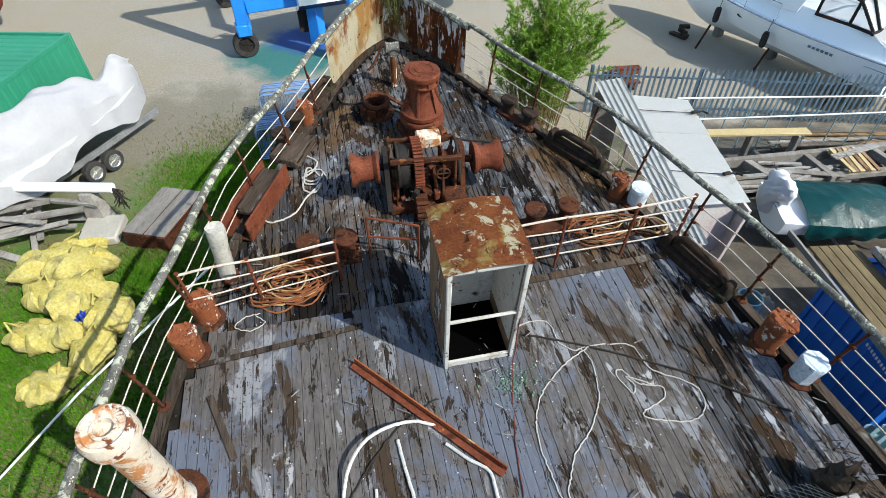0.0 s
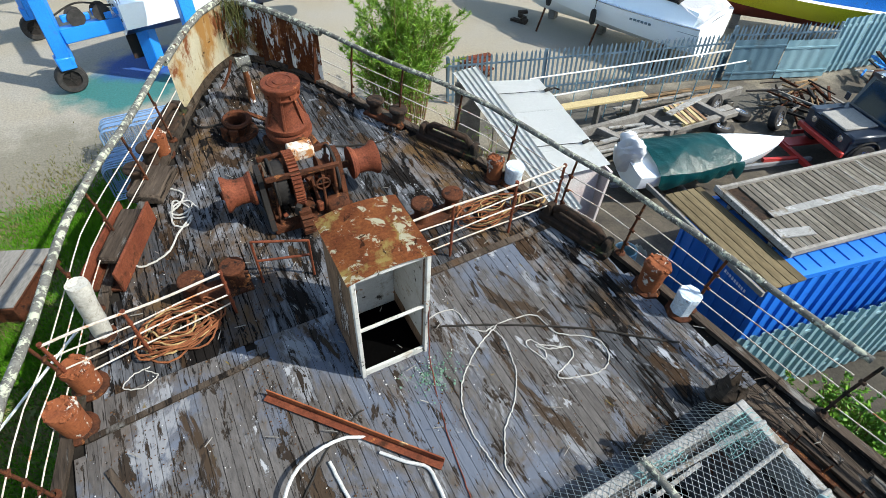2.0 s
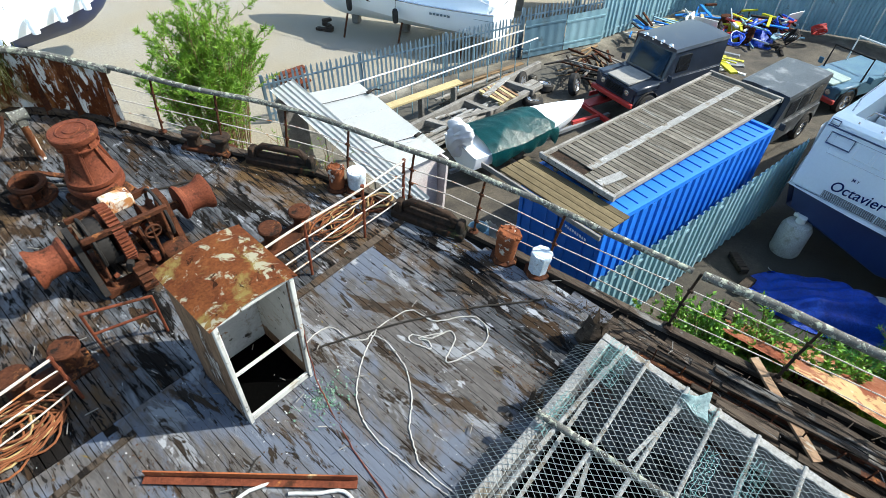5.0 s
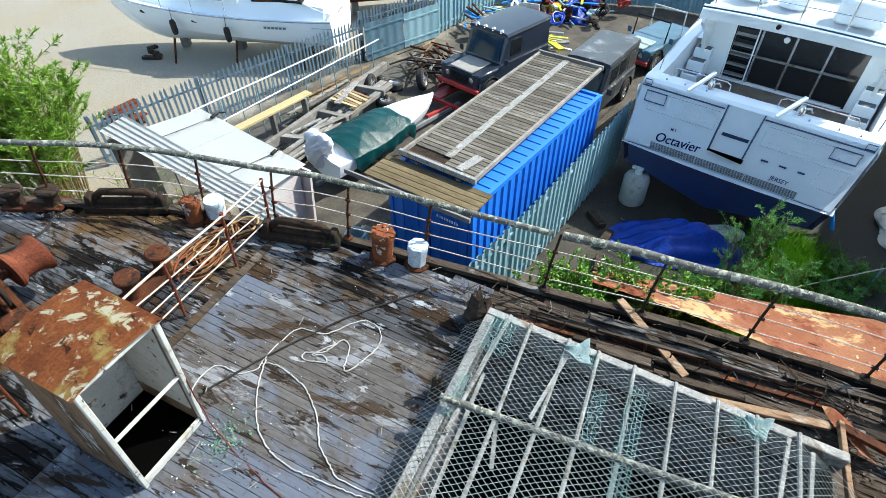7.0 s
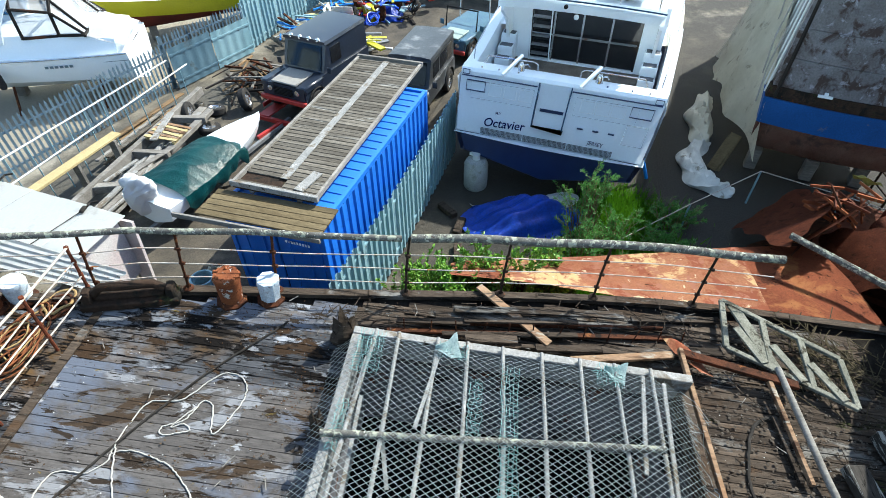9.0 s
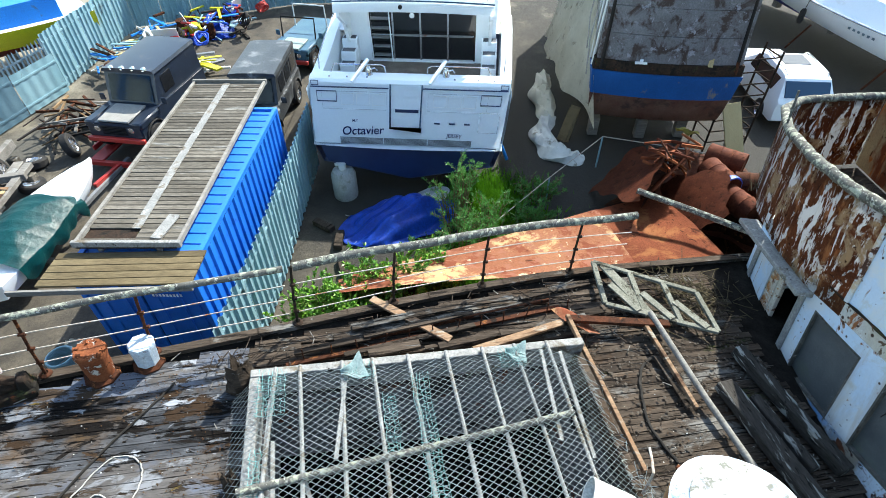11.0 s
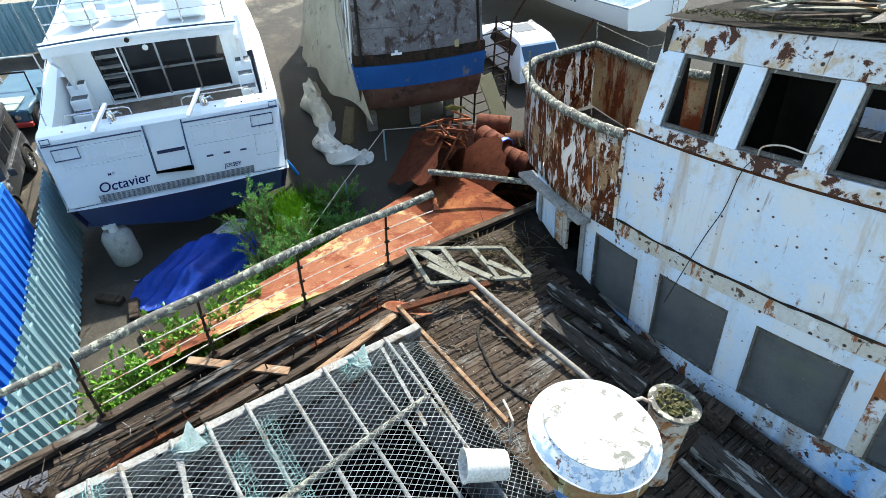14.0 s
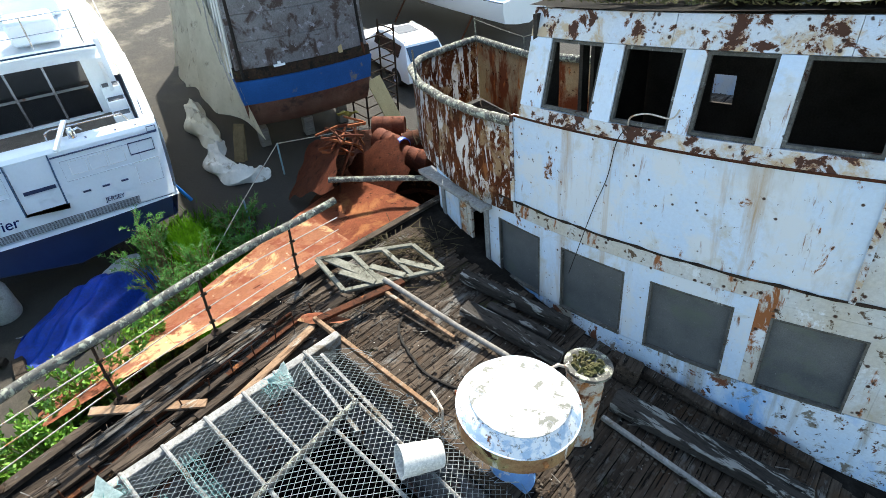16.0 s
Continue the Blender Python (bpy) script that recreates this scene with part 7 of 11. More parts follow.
# ---------------------------------------------------------------- fences
def sheet_fence(label, pts, h, material, pitch=0.22, posts=True, dep=0.05):
    t = thing("sheet_fence", label, "fence", pose(0, 0, G))
    for p, q in zip(pts, pts[1:]):
        L = math.hypot(q[0] - p[0], q[1] - p[1])
        n = max(1, int(L / 1.1))
        for i in range(n):
            a = (p[0] + (q[0] - p[0]) * i / n, p[1] + (q[1] - p[1]) * i / n)
            b = (p[0] + (q[0] - p[0]) * (i + 0.99) / n, p[1] + (q[1] - p[1]) * (i + 0.99) / n)
            bm = bm_new()
            corrugated(bm, a, b, 0.05, h + rng.uniform(-0.03, 0.03), pitch, dep)
            part("sheet", bm, material, t)
        for z in (0.3, h - 0.25):
            bm = bm_new()
            beam(bm, (*p, z), (*q, z), 0.05, 0.06)
            part("rail", bm, material, t)
    return t


sheet_fence("ribbed teal-grey steel fence beside the container", [(5.2, 4.02), (8.0, 4.15), (12.8, 4.55)], 1.92, M["galv"])
sheet_fence("tall ribbed teal-grey steel fence round the yard", [(16.6, 14.6), (22.2, 14.9), (25.6, 8.6), (26.2, 2.0)], 1.9, M["galv"], 0.25)


def palisade(label, p, q, h, pitch=0.155):
    t = thing("palisade_fence", label, "fence", pose(0, 0, G))
    p, q = Vector((*p, 0)), Vector((*q, 0))
    d = (q - p)
    L = d.length
    rz = math.degrees(math.atan2(d.y, d.x))
    bm = bm_new()
    prism(bm, [(-0.035, 0), (0.035, 0), (0.035, h - 0.1), (0.0, h), (-0.035, h - 0.1)], -0.004, 0.004)
    bm.verts.ensure_lookup_table()
    me = mesh_of("pale", bm, M["palisade"])
    base = Matrix(((1, 0, 0, 0), (0, 0, -1, 0), (0, 1, 0, 0), (0, 0, 0, 1)))
    for i in range(int(L / pitch)):
        ob = new("pale", me)
        ob.parent = t
        ob.matrix_basis = Matrix.Translation(p + d * (i * pitch / L) + Vector((0, 0, 0.04))) @ pose(0, 0, 0, rng.uniform(-1, 1), rng.uniform(-1, 1), rz + rng.uniform(-4, 4)) @ base
    for z in (0.3, h - 0.3):
        bm = bm_new()
        beam(bm, p + Vector((0, 0.03, z)), q + Vector((0, 0.03, z)), 0.05, 0.05)
        part("rail", bm, M["palisade"], t)
    n = max(1, int(L / 2.7))
    for i in range(n + 1):
        bm = bm_new()
        c = p + d * (i / n)
        box(bm, (c.x, c.y + 0.07, h / 2), (0.08, 0.06, h), bevel=0.005)
        part("post", bm, M["palisade"], t)
    return t


M["fence_sheet"] = mat("blue_grey_sheet", (0.07, 0.14, 0.19, 1), (0.11, 0.19, 0.24, 1), 1.2, 0.5, 0.1, 0.15, 40, grain=0.15, stains=[((0.05, 0.07, 0.08, 1), 1.5, 0.55, 0.65, 0.7)])
palisade("grey-blue steel palisade fence with pointed pales", (3.4, 15.5), (12.9, 15.05), 1.55)
palisade("grey-blue steel palisade fence with pointed pales", (12.95, 15.05), (16.55, 14.55), 1.8)
sheet_fence("pale flat steel sheets fixed to the fence's inside", [(12.9, 14.85), (14.7, 14.6)], 1.45, M["fence_sheet"], 0.4, dep=0.012)
sheet_fence("whitish flat steel sheets fixed to the fence's inside", [(14.72, 14.6), (16.5, 14.35)], 1.35, M["galv"], 0.4, dep=0.012)
pr = thing("pipe_railing", "two white pipe rails on thin posts before the fence", "railing", pose(0, 0, G))
for a, b in (((5.3, 13.5, 1.6), (11.6, 13.5, 1.8)), ((5.5, 13.5, 0.95), (12.3, 13.5, 1.4))):
    bm = bm_new()
    tube(bm, [a, b], 0.024, 8)
    part("rail", bm, M["white_sheet"], pr)
for i in range(12):
    x = 5.6 + 0.58 * i
    top = 1.6 + 0.2 * (x - 5.3) / 6.3 if x < 11.6 else 1.36
    bm = bm_new()
    tube(bm, [(x + rng.uniform(-0.05, 0.05), 13.52, 0), (x, 13.52, top)], 0.016, 6)
    part("post", bm, M["galv"], pr)

# ---------------------------------------------------------------- white-roofed lean-to beside the bow
sd = thing("lean_to_shed", "low lean-to roofed with loose white ribbed sheets", "shed", pose(0, 0, G))
ROOF = [Vector((3.75, 12.5, 2.2)), Vector((5.05, 12.3, 2.2)), Vector((5.15, 8.4, 2.2)), Vector((3.95, 8.25, 2.2))]
for i in range(5):
    f0, f1 = i / 5, (i + 1.02) / 5
    bm = bm_new()
    a, b = ROOF[0].lerp(ROOF[3], f0), ROOF[1].lerp(ROOF[2], f0)
    c, e = ROOF[0].lerp(ROOF[3], f1), ROOF[1].lerp(ROOF[2], f1)
    z = 0.012 * (i % 2)
    grid(bm, 1, 22, lambda s, t, a=a, b=b, c=c, e=e, z=z: a.lerp(b, s).lerp(c.lerp(e, s), t) + Vector((0, 0, z + 0.012 * (round(t * 22) % 2))), 0.006, smooth=False)
    part("roof_sheet", bm, M["white_sheet"], sd, "white ribbed sheet")
for x, y in ((3.95, 12.3), (4.9, 12.1), (5.0, 8.6), (4.1, 8.5), (4.4, 10.4)):
    bm = bm_new()
    box(bm, (x, y, 1.08), (0.1, 0.1, 2.16))
    part("post", bm, M["grey_wood"], sd)
bm = bm_new()
box(bm, (4.5, 8.45, 1.5), (1.0, 0.05, 1.3), (0, 0, 6))
part("end_board", bm, M["pink_board"], sd, "white board with faded pink edge")
bm = bm_new()
box(bm, (5.05, 8.4, 1.35), (0.06, 0.3, 1.5), (0, 6, 6))
part("corner_trim", bm, M["pink_board"], sd)
rp = thing("ribbed_panel", "long white ribbed roof panel resting on the lean-to", "panel", pose(0, 0, G))
A, B, C2, D2 = Vector((2.9, 12.95, 2.3)), Vector((3.62, 13.2, 2.3)), Vector((3.95, 7.1, 2.26)), Vector((3.42, 7.2, 2.26))
bm = bm_new()
def rib(s, t):
    p = A.lerp(B, s).lerp(D2.lerp(C2, s), t)
    return p + Vector((0, 0, 0.04 if round(s * 20) % 4 == 0 else 0.0))
grid(bm, 20, 1, rib, 0.008, smooth=False)
part("sheet", bm, M["white_sheet"], rp)
for y, z in ((12.6, 2.22), (8.0, 2.2)):
    bm = bm_new()
    beam(bm, (2.9, y, 1.15), (3.6, y, 1.15), 0.08, 2.1)
    part("trestle", bm, M["grey_wood"], rp)
for i, (x, y) in enumerate(((5.0, 11.6), (4.95, 9.2))):
    bm = bm_new()
    box(bm, (0, 0, 0.04), (0.18, 0.08, 0.07), (0, 0, 20), 0.02)
    tube(bm, [(0.1, 0, 0.04), (0.2, 0.06, 0.03), (0.3, -0.05, 0.03)], 0.02, 6)
    thing("ratchet_strap", "black ratchet strap buckle on the white sheet", "strap", pose(x, y, G + 2.23), bm=bm, material=M["cable"])
    bm = bm_new()
    tube(bm, [(3.7, y + 0.1, G + 2.25), (4.3, y + 0.06, G + 2.24), (5.0, y, G + 2.25)], 0.008, 5)
    thing("strap_cord", "dark cord tied over the white sheets", "cord", bm=bm, material=M["cable"])


# ---------------------------------------------------------------- plants
def shrub(label, x, y, z, h, spread, stems, leaves, material, seed, leaf=0.07, wide=0.09):
    """Many rods fanning out from the foot, each set with narrow leaves that follow it, so that single sprays stand out of the crown."""
    rr = random.Random(seed)
    t = thing("shrub", label, "shrub", pose(x, y, z))
    bm = bm_new()
    rods = []
    for i in range(stems):
        a, s = rr.uniform(0, 6.28), spread * rr.uniform(0.05, 1.0)
        hh = h * rr.uniform(0.5, 1.0) * (1 - 0.3 * (s / spread) ** 2)
        b0 = Vector((0.45 * s * math.cos(a), 0.45 * s * math.sin(a), 0))
        e = Vector((s * math.cos(a), s * math.sin(a), hh))
        mid = b0.lerp(e, 0.5) + Vector((-0.08 * s * math.cos(a), -0.08 * s * math.sin(a), 0.06 * h))
        pts = [b0, b0.lerp(mid, 0.55), mid, mid.lerp(e, 0.55) + Vector((rr.gauss(0, 0.04), rr.gauss(0, 0.04), 0.02 * h)), e + Vector((rr.gauss(0, 0.06), rr.gauss(0, 0.06), 0))]
        tube(bm, pts, [0.016, 0.013, 0.01, 0.007, 0.003], 5, caps=False)
        rods.append(pts)
        for k in range(3):
            f = rr.uniform(1.2, 3.6)
            q = pts[int(f)].lerp(pts[int(f) + 1], f % 1)
            d = (pts[4] - pts[2]).normalized() * 0.6 + Vector((rr.gauss(0, 0.45), rr.gauss(0, 0.45), rr.uniform(0.0, 0.5)))
            tw = [q, q + d * 0.1 * h * 0.5, q + d * 0.1 * h, q + d * 0.13 * h, q + d * 0.15 * h]
            tube(bm, tw, [0.006, 0.005, 0.004, 0.003, 0.002], 4, caps=False)
            rods.append(tw)
    part("twig_mass", bm, M["brown_wood"], t, kind="stuff")
    verts, faces = [], []
    for i in range(leaves):
        pts = rr.choice(rods)
        f = min(3.98, 4 * rr.random() ** 0.7)
        k = int(f)
        p = pts[k].lerp(pts[k + 1], f - k)
        axis = (pts[k + 1] - pts[k]).normalized()
        l, w = leaf * rr.uniform(0.6, 1.5), leaf * wide * rr.uniform(0.7, 1.3)
        d = (axis * rr.uniform(0.4, 1.1) + Vector((rr.gauss(0, 0.6), rr.gauss(0, 0.6), rr.gauss(0, 0.4)))).normalized()
        sdv = d.cross(Vector((rr.gauss(0, 1), rr.gauss(0, 1), rr.gauss(0, 1)))).normalized()
        n = len(verts)
        verts += [p, p + d * l * 0.45 + sdv * w, p + d * l, p + d * l * 0.45 - sdv * w]
        faces.append((n, n + 1, n + 2, n + 3))
    me = bpy.data.meshes.new("leaves")
    me.from_pydata(verts, [], faces)
    me.update()
    me.materials.append(material)
    ob = new("leaves", me)
    ob.parent = t
    tagged(ob, "", kind="stuff")


shrub("tall bright green willow scrub beside the bow", 1.8, 14.9, G, 4.4, 1.7, 120, 42000, M["willow"], 41, 0.13)
shrub("tall green weeds growing before the yacht", 10.4, 0.4, G, 2.2, 0.75, 26, 3600, M["foliage_d"], 42, 0.075)
shrub("tall green weeds growing before the yacht", 9.6, 0.2, G, 1.4, 0.75, 26, 3200, M["foliage_d"], 49, 0.075)
shrub("green weeds growing beside the blue tarpaulin", 8.9, 0.9, G, 0.8, 0.7, 50, 4500, M["foliage_d"], 43, 0.08)
shrub("green weeds growing before the yacht", 10.3, -0.4, G, 1.1, 0.65, 30, 2800, M["foliage_d"], 36, 0.08)
shrub("low green weeds growing by the yard wire", 9.2, -0.7, G, 0.7, 0.9, 26, 2600, M["foliage_d"], 44, 0.08)
shrub("low green weeds growing by the yard wire", 11.6, -1.7, G, 0.6, 0.8, 30, 4000, M["foliage_d"], 51, 0.08)
shrub("low green weeds growing by the yard wire", 10.4, -1.5, G, 0.7, 0.8, 30, 4000, M["foliage_d"], 52, 0.08)
for x, y, h, sp, n, sd in ((5.6, 1.9, 2.5, 0.8, 5200, 45), (6.4, 1.3, 2.3, 0.8, 5200, 40), (7.3, 0.8, 2.0, 0.8, 4600, 46), (6.2, 2.3, 2.5, 0.65, 5200, 31), (6.6, 1.7, 2.4, 0.65, 4800, 32)):
    shrub("leafy green ivy and brambles growing against the hull", x, y, G, h, sp, 60, int(1.7 * n), M["ivy"], sd, 0.075, 0.3)
for x, y, h, sp, n, sd in ((6.5, 3.1, 1.5, 0.7, 4200, 37), (7.1, 2.1, 1.4, 0.7, 4200, 38)):
    shrub("leafy green brambles growing by the blue container", x, y, G, h, sp, 36, n, M["ivy"], sd, 0.06, 0.3)
shrub("yellow-green weeds at the rail by the bow", 1.95, 9.3, G, 3.6, 0.3, 20, 1200, M["foliage"], 47, 0.07)
shrub("yellow-green weeds at the rail by the bow", 2.5, 8.3, G, 3.5, 0.3, 20, 900, M["foliage"], 48, 0.07)


def blades(name, label, n, place, hmin, hmax, material, seed):
    rr = random.Random(seed)
    verts, faces = [], []
    for i in range(n):
        x, y = place(rr)
        h, a, w = rr.uniform(hmin, hmax), rr.uniform(0, 6.28), rr.uniform(0.008, 0.02)
        lx, ly = h * rr.gauss(0, 0.35), h * rr.gauss(0, 0.35)
        k = len(verts)
        verts += [(x - w * math.cos(a), y - w * math.sin(a), 0), (x + w * math.cos(a), y + w * math.sin(a), 0), (x + lx, y + ly, h)]
        faces.append((k, k + 1, k + 2))
    me = bpy.data.meshes.new(name)
    me.from_pydata(verts, [], faces)
    me.update()
    me.materials.append(material)
    ob = new(name, me)
    ob.matrix_basis = pose(0, 0, G)
    return tagged(ob, label, "grass", kind="stuff")


def spots(cs):
    def f(rr):
        cx, cy, s = rr.choice(cs)
        return rr.gauss(cx, s), rr.gauss(cy, s)
    return f


blades("grass", "bright green grass on the yard's edge", 70000, spots([(-6.4, 11.4, 0.6), (-7.3, 11.8, 0.7), (-5.6, 11.0, 0.7), (-7.2, 8.2, 0.5), (-6.3, 7.6, 0.5), (-5.6, 9.2, 0.6), (-9.2, 5.6, 0.7), (-8.8, 4.4, 0.8), (-7.3, 4.0, 0.9), (-6.0, 5.0, 0.7), (-8.6, 6.8, 0.5), (-10.3, 6.3, 0.8), (-6.0, 13.2, 0.5)]), 0.03, 0.11, M["grass"], 51)
blades("dry_grass", "dry yellowish grass among the sacks", 9000, spots([(-7.2, 8.8, 0.4), (-6.8, 5.6, 0.6), (-8.6, 3.6, 0.8), (-7.2, 3.4, 0.9), (-10, 7.4, 0.7), (-7.8, 13, 0.9), (-6.9, 14, 0.8), (-6.2, 6.4, 0.5)]), 0.03, 0.13, M["dry_grass"], 52)
blades("grass", "green weeds along the hull and fence foot", 24000, spots([(6.4, 1.2, 0.6), (8.2, 0.2, 0.7), (9.0, -0.3, 0.6), (9.8, -1.2, 0.6), (5.3, 2.6, 0.4), (11.6, -0.4, 0.5)]), 0.06, 0.3, M["grass"], 53)


# ---------------------------------------------------------------- wheels and vehicles
def wheel(parent, c, r, w, axis="y", rim=None):
    m = Matrix.Translation(c) @ (pose(0, 0, 0, 90, 0, 0) if axis == "y" else pose(0, 0, 0, 0, 90, 0))
    bm = bm_new()
    lathe(bm, [(r * 0.62, -w / 2), (r * 0.92, -w / 2), (r, -w * 0.36), (r, w * 0.36), (r * 0.92, w / 2), (r * 0.62, w / 2)], 24)
    ty = part("wheel", bm, M["tyre"], parent, m=m)
    bm = bm_new()
    lathe(bm, [(0, -w * 0.3), (r * 0.55, -w * 0.3), (r * 0.64, -w * 0.46), (r * 0.64, w * 0.46), (r * 0.55, w * 0.3), (0, w * 0.3)], 20)
    for k in range(5):
        a = 2 * math.pi * k / 5
        for s in (-1, 1):
            box(bm, (r * 0.32 * math.cos(a), r * 0.32 * math.sin(a), s * w * 0.33), (r * 0.5, r * 0.14, w * 0.1), (0, 0, math.degrees(a)))
    part("rim", bm, rim or M["chrome"], ty)


def side_prism(bm, outline, y0, y1, inset=0.0):
    """A prism across the vehicle from an outline in (x, z)."""
    a = [bm.verts.new((x, y0, z)) for x, z in outline]
    b = [bm.verts.new((x, y1, z)) for x, z in outline]
    bm.faces.new(a)
    bm.faces.new(b[::-1])
    for k in range(len(outline)):
        j = (k + 1) % len(outline)
        bm.faces.new((a[k], b[k], b[j], a[j]))


def four_by_four(label, m, paint, L, W, H, bonnet, hood_mat=None, soft=False, open_top=False):
    """A boxy off-road car; x backwards from its front bumper, y across, z up."""
    t = thing("off_road_car", label, "car", m)
    belt, sill = H * 0.53, H * 0.24
    w = W / 2
    bm = bm_new()
    side_prism(bm, [(0.06, sill), (0.06, belt - 0.06), (bonnet, belt), (L - 0.03, belt), (L, sill + 0.1), (L, sill)], -w + 0.04, w - 0.04)
    bmesh.ops.bevel(bm, geom=list(bm.edges), offset=0.035, segments=2, affect="EDGES")
    part("body", bm, paint, t)
    for s in (-1, 1):
        bm = bm_new()
        box(bm, (bonnet * 0.48, s * (w - 0.14), belt - 0.1), (bonnet * 0.85, 0.28, 0.2), bevel=0.04)
        part("wing", bm, paint, t)
        for x in (0.62, L - 0.72):
            wheel(t, (x, s * (w - 0.1), 0.37), 0.37, 0.22)
            bm = bm_new()
            tube(bm, [(x + 0.46 * math.cos(a), s * (w - 0.02), 0.37 + 0.46 * math.sin(a)) for a in [math.pi * k / 10 for k in range(11)]], 0.035, 6)
            part("wheel_arch", bm, M["tyre"], t)
        bm = bm_new()
        lathe(bm, [(0, 0), (0.09, 0), (0.085, 0.02), (0, 0.035)], 16, pose(0.07, s * (w - 0.35), belt - 0.22, 0, -90, 0))
        part("headlight", bm, M["chrome"], t, "round headlight")
        bm = bm_new()
        box(bm, (bonnet + 0.05, s * (w + 0.1), belt + 0.12), (0.04, 0.16, 0.2), bevel=0.015)
        part("wing_mirror", bm, paint, t)
    bm = bm_new()
    box(bm, (bonnet * 0.5, 0, belt - 0.0), (bonnet * 0.8, W * 0.55, 0.06), (0, -2, 0), 0.02)
    part("bonnet_panel", bm, hood_mat or paint, t)
    bm = bm_new()
    box(bm, (0.0, 0, sill + 0.06), (0.12, W, 0.14), bevel=0.02)
    part("bumper", bm, M["red_paint"] if hood_mat else M["hull_black"], t)
    bm = bm_new()
    for k in range(6):
        box(bm, (0.045, 0, belt - 0.36 + 0.045 * k), (0.03, W * 0.42, 0.02))
    part("grille", bm, M["hull_black"], t)
    if not open_top:
        x0, x1 = bonnet + 0.02, L - 0.05
        bm = bm_new()
        sec = lambda x, z, k: [(x, -w * k, z), (x, -w * (k - 0.02), z + 0.0), (x, w * (k - 0.02), z), (x, w * k, z)]
        side_prism(bm, [(x0, belt), (x0 + 0.28, H - 0.12), (x1, H - 0.1), (x1 + 0.03, belt)], -w + 0.09, w - 0.09)
        part("cab", bm, paint, t)
        bm = bm_new()
        pr_ = []
        for i in range(9):
            f = i / 8
            x = x0 + 0.22 + (x1 - x0 - 0.2) * f
            pr_.append([(x, -w + 0.06, H - 0.12), (x, -w + 0.1, H - 0.03), (x, -w * 0.5, H), (x, w * 0.5, H), (x, w - 0.1, H - 0.03), (x, w - 0.06, H - 0.12)])
        loft(bm, pr_)
        part("roof", bm, paint, t, "dusty dark roof")
        bm = bm_new()
        a, b = Vector((x0 + 0.01, 0, belt + 0.06)), Vector((x0 + 0.26, 0, H - 0.18))
        nrm = Vector((-(b.z - a.z), 0, b.x - a.x)).normalized() * 0.02
        for p, s0, s1 in ((a, -1, 1),):
            vs = [bm.verts.new(q + nrm) for q in (a + Vector((0, -w + 0.2, 0)), a + Vector((0, w - 0.2, 0)), b + Vector((0, w - 0.22, 0)), b + Vector((0, -w + 0.22, 0)))]
            bm.faces.new(vs)
        bmesh.ops.solidify(bm, geom=list(bm.faces), thickness=0.008)
        part("windscreen", bm, M["glass_dark"], t)
        for s in (-1, 1):
            for i in range(3 if not soft else 1):
                ln_ = (x1 - x0 - 0.5) / 3
                bm = bm_new()
                box(bm, (x0 + 0.42 + ln_ * (i + 0.45), s * (w - 0.085), (belt + H) / 2 - 0.06), (ln_ * 0.82, 0.012, (H - belt) * 0.55), bevel=0.004)
                part("side_window", bm, M["glass_dark"], t)
    else:
        for nm, pts in (("windscreen_frame", [(bonnet, -w + 0.1, belt), (bonnet + 0.1, -w + 0.1, H - 0.1), (bonnet + 0.1, w - 0.1, H - 0.1), (bonnet, w - 0.1, belt)]), ("roll_bar", [(L * 0.7, -w + 0.1, belt), (L * 0.7, -w + 0.12, H), (L * 0.7, w - 0.12, H), (L * 0.7, w - 0.1, belt)])):
            bm = bm_new()
            tube(bm, pts, 0.03, 8)
            part(nm, bm, M["white_sheet"] if nm == "roll_bar" else M["hull_black"], t)
    return t


M["hood_grey"] = mat("bare_grey_bonnet", (0.3, 0.285, 0.255, 1), (0.225, 0.217, 0.203, 1), 3, 0.6)
lr = four_by_four("dark blue boxy off-road car on a red trailer", pose(12.25, 9.95, G + 0.32, 0, 0, -4), M["lr_paint"], 3.7, 1.7, 1.95, 1.15, M["hood_grey"], soft=True)
for k in range(4):
    bm = bm_new()
    lathe(bm, [(0, 0), (0.07, 0), (0.06, 0.05), (0, 0.06)], 12, pose(1.45, -0.5 + 0.33 * k, 1.93, 0, -70, 0))
    part("roof_lamp", bm, M["chrome"], lr)
bm = bm_new()
for s in (-0.42, 0.36):
    for k in range(5):
        box(bm, (1.3 - 0.0, s + 0.045 * k - 0.1, 1.2), (0.012, 0.028, 0.05))
part("lettering_bars", bm, M["gelcoat"], lr, "small white lettering on the screen")
tr = thing("car_trailer", "red flat car trailer with pale side boards", "trailer", pose(12.25, 9.95, G, 0, 0, -4))
for y in (-0.7, 0.7):
    bm = bm_new()
    beam(bm, (-0.3, y, 0.3), (4.2, y, 0.3), 0.4, 0.06, 0.01)
    part("track", bm, M["red_paint"], tr)
    for x in (1.6, 2.4):
        wheel(tr, (x, y * 1.6, 0.27), 0.27, 0.16)
for y in (-1.0, 1.0):
    bm = bm_new()
    beam(bm, (0.1, y, 0.42), (4.2, y, 0.42), 0.06, 0.14, 0.01)
    part("side_board", bm, M["coaming"] if y < 0 else M["red_paint"], tr)
bm = bm_new()
beam(bm, (-0.3, -0.9, 0.24), (-0.3, 0.9, 0.24), 0.12, 0.12)
beam(bm, (-0.3, 0, 0.24), (-1.4, 0, 0.3), 0.1, 0.1)
part("draw_bar", bm, M["red_paint"], tr)
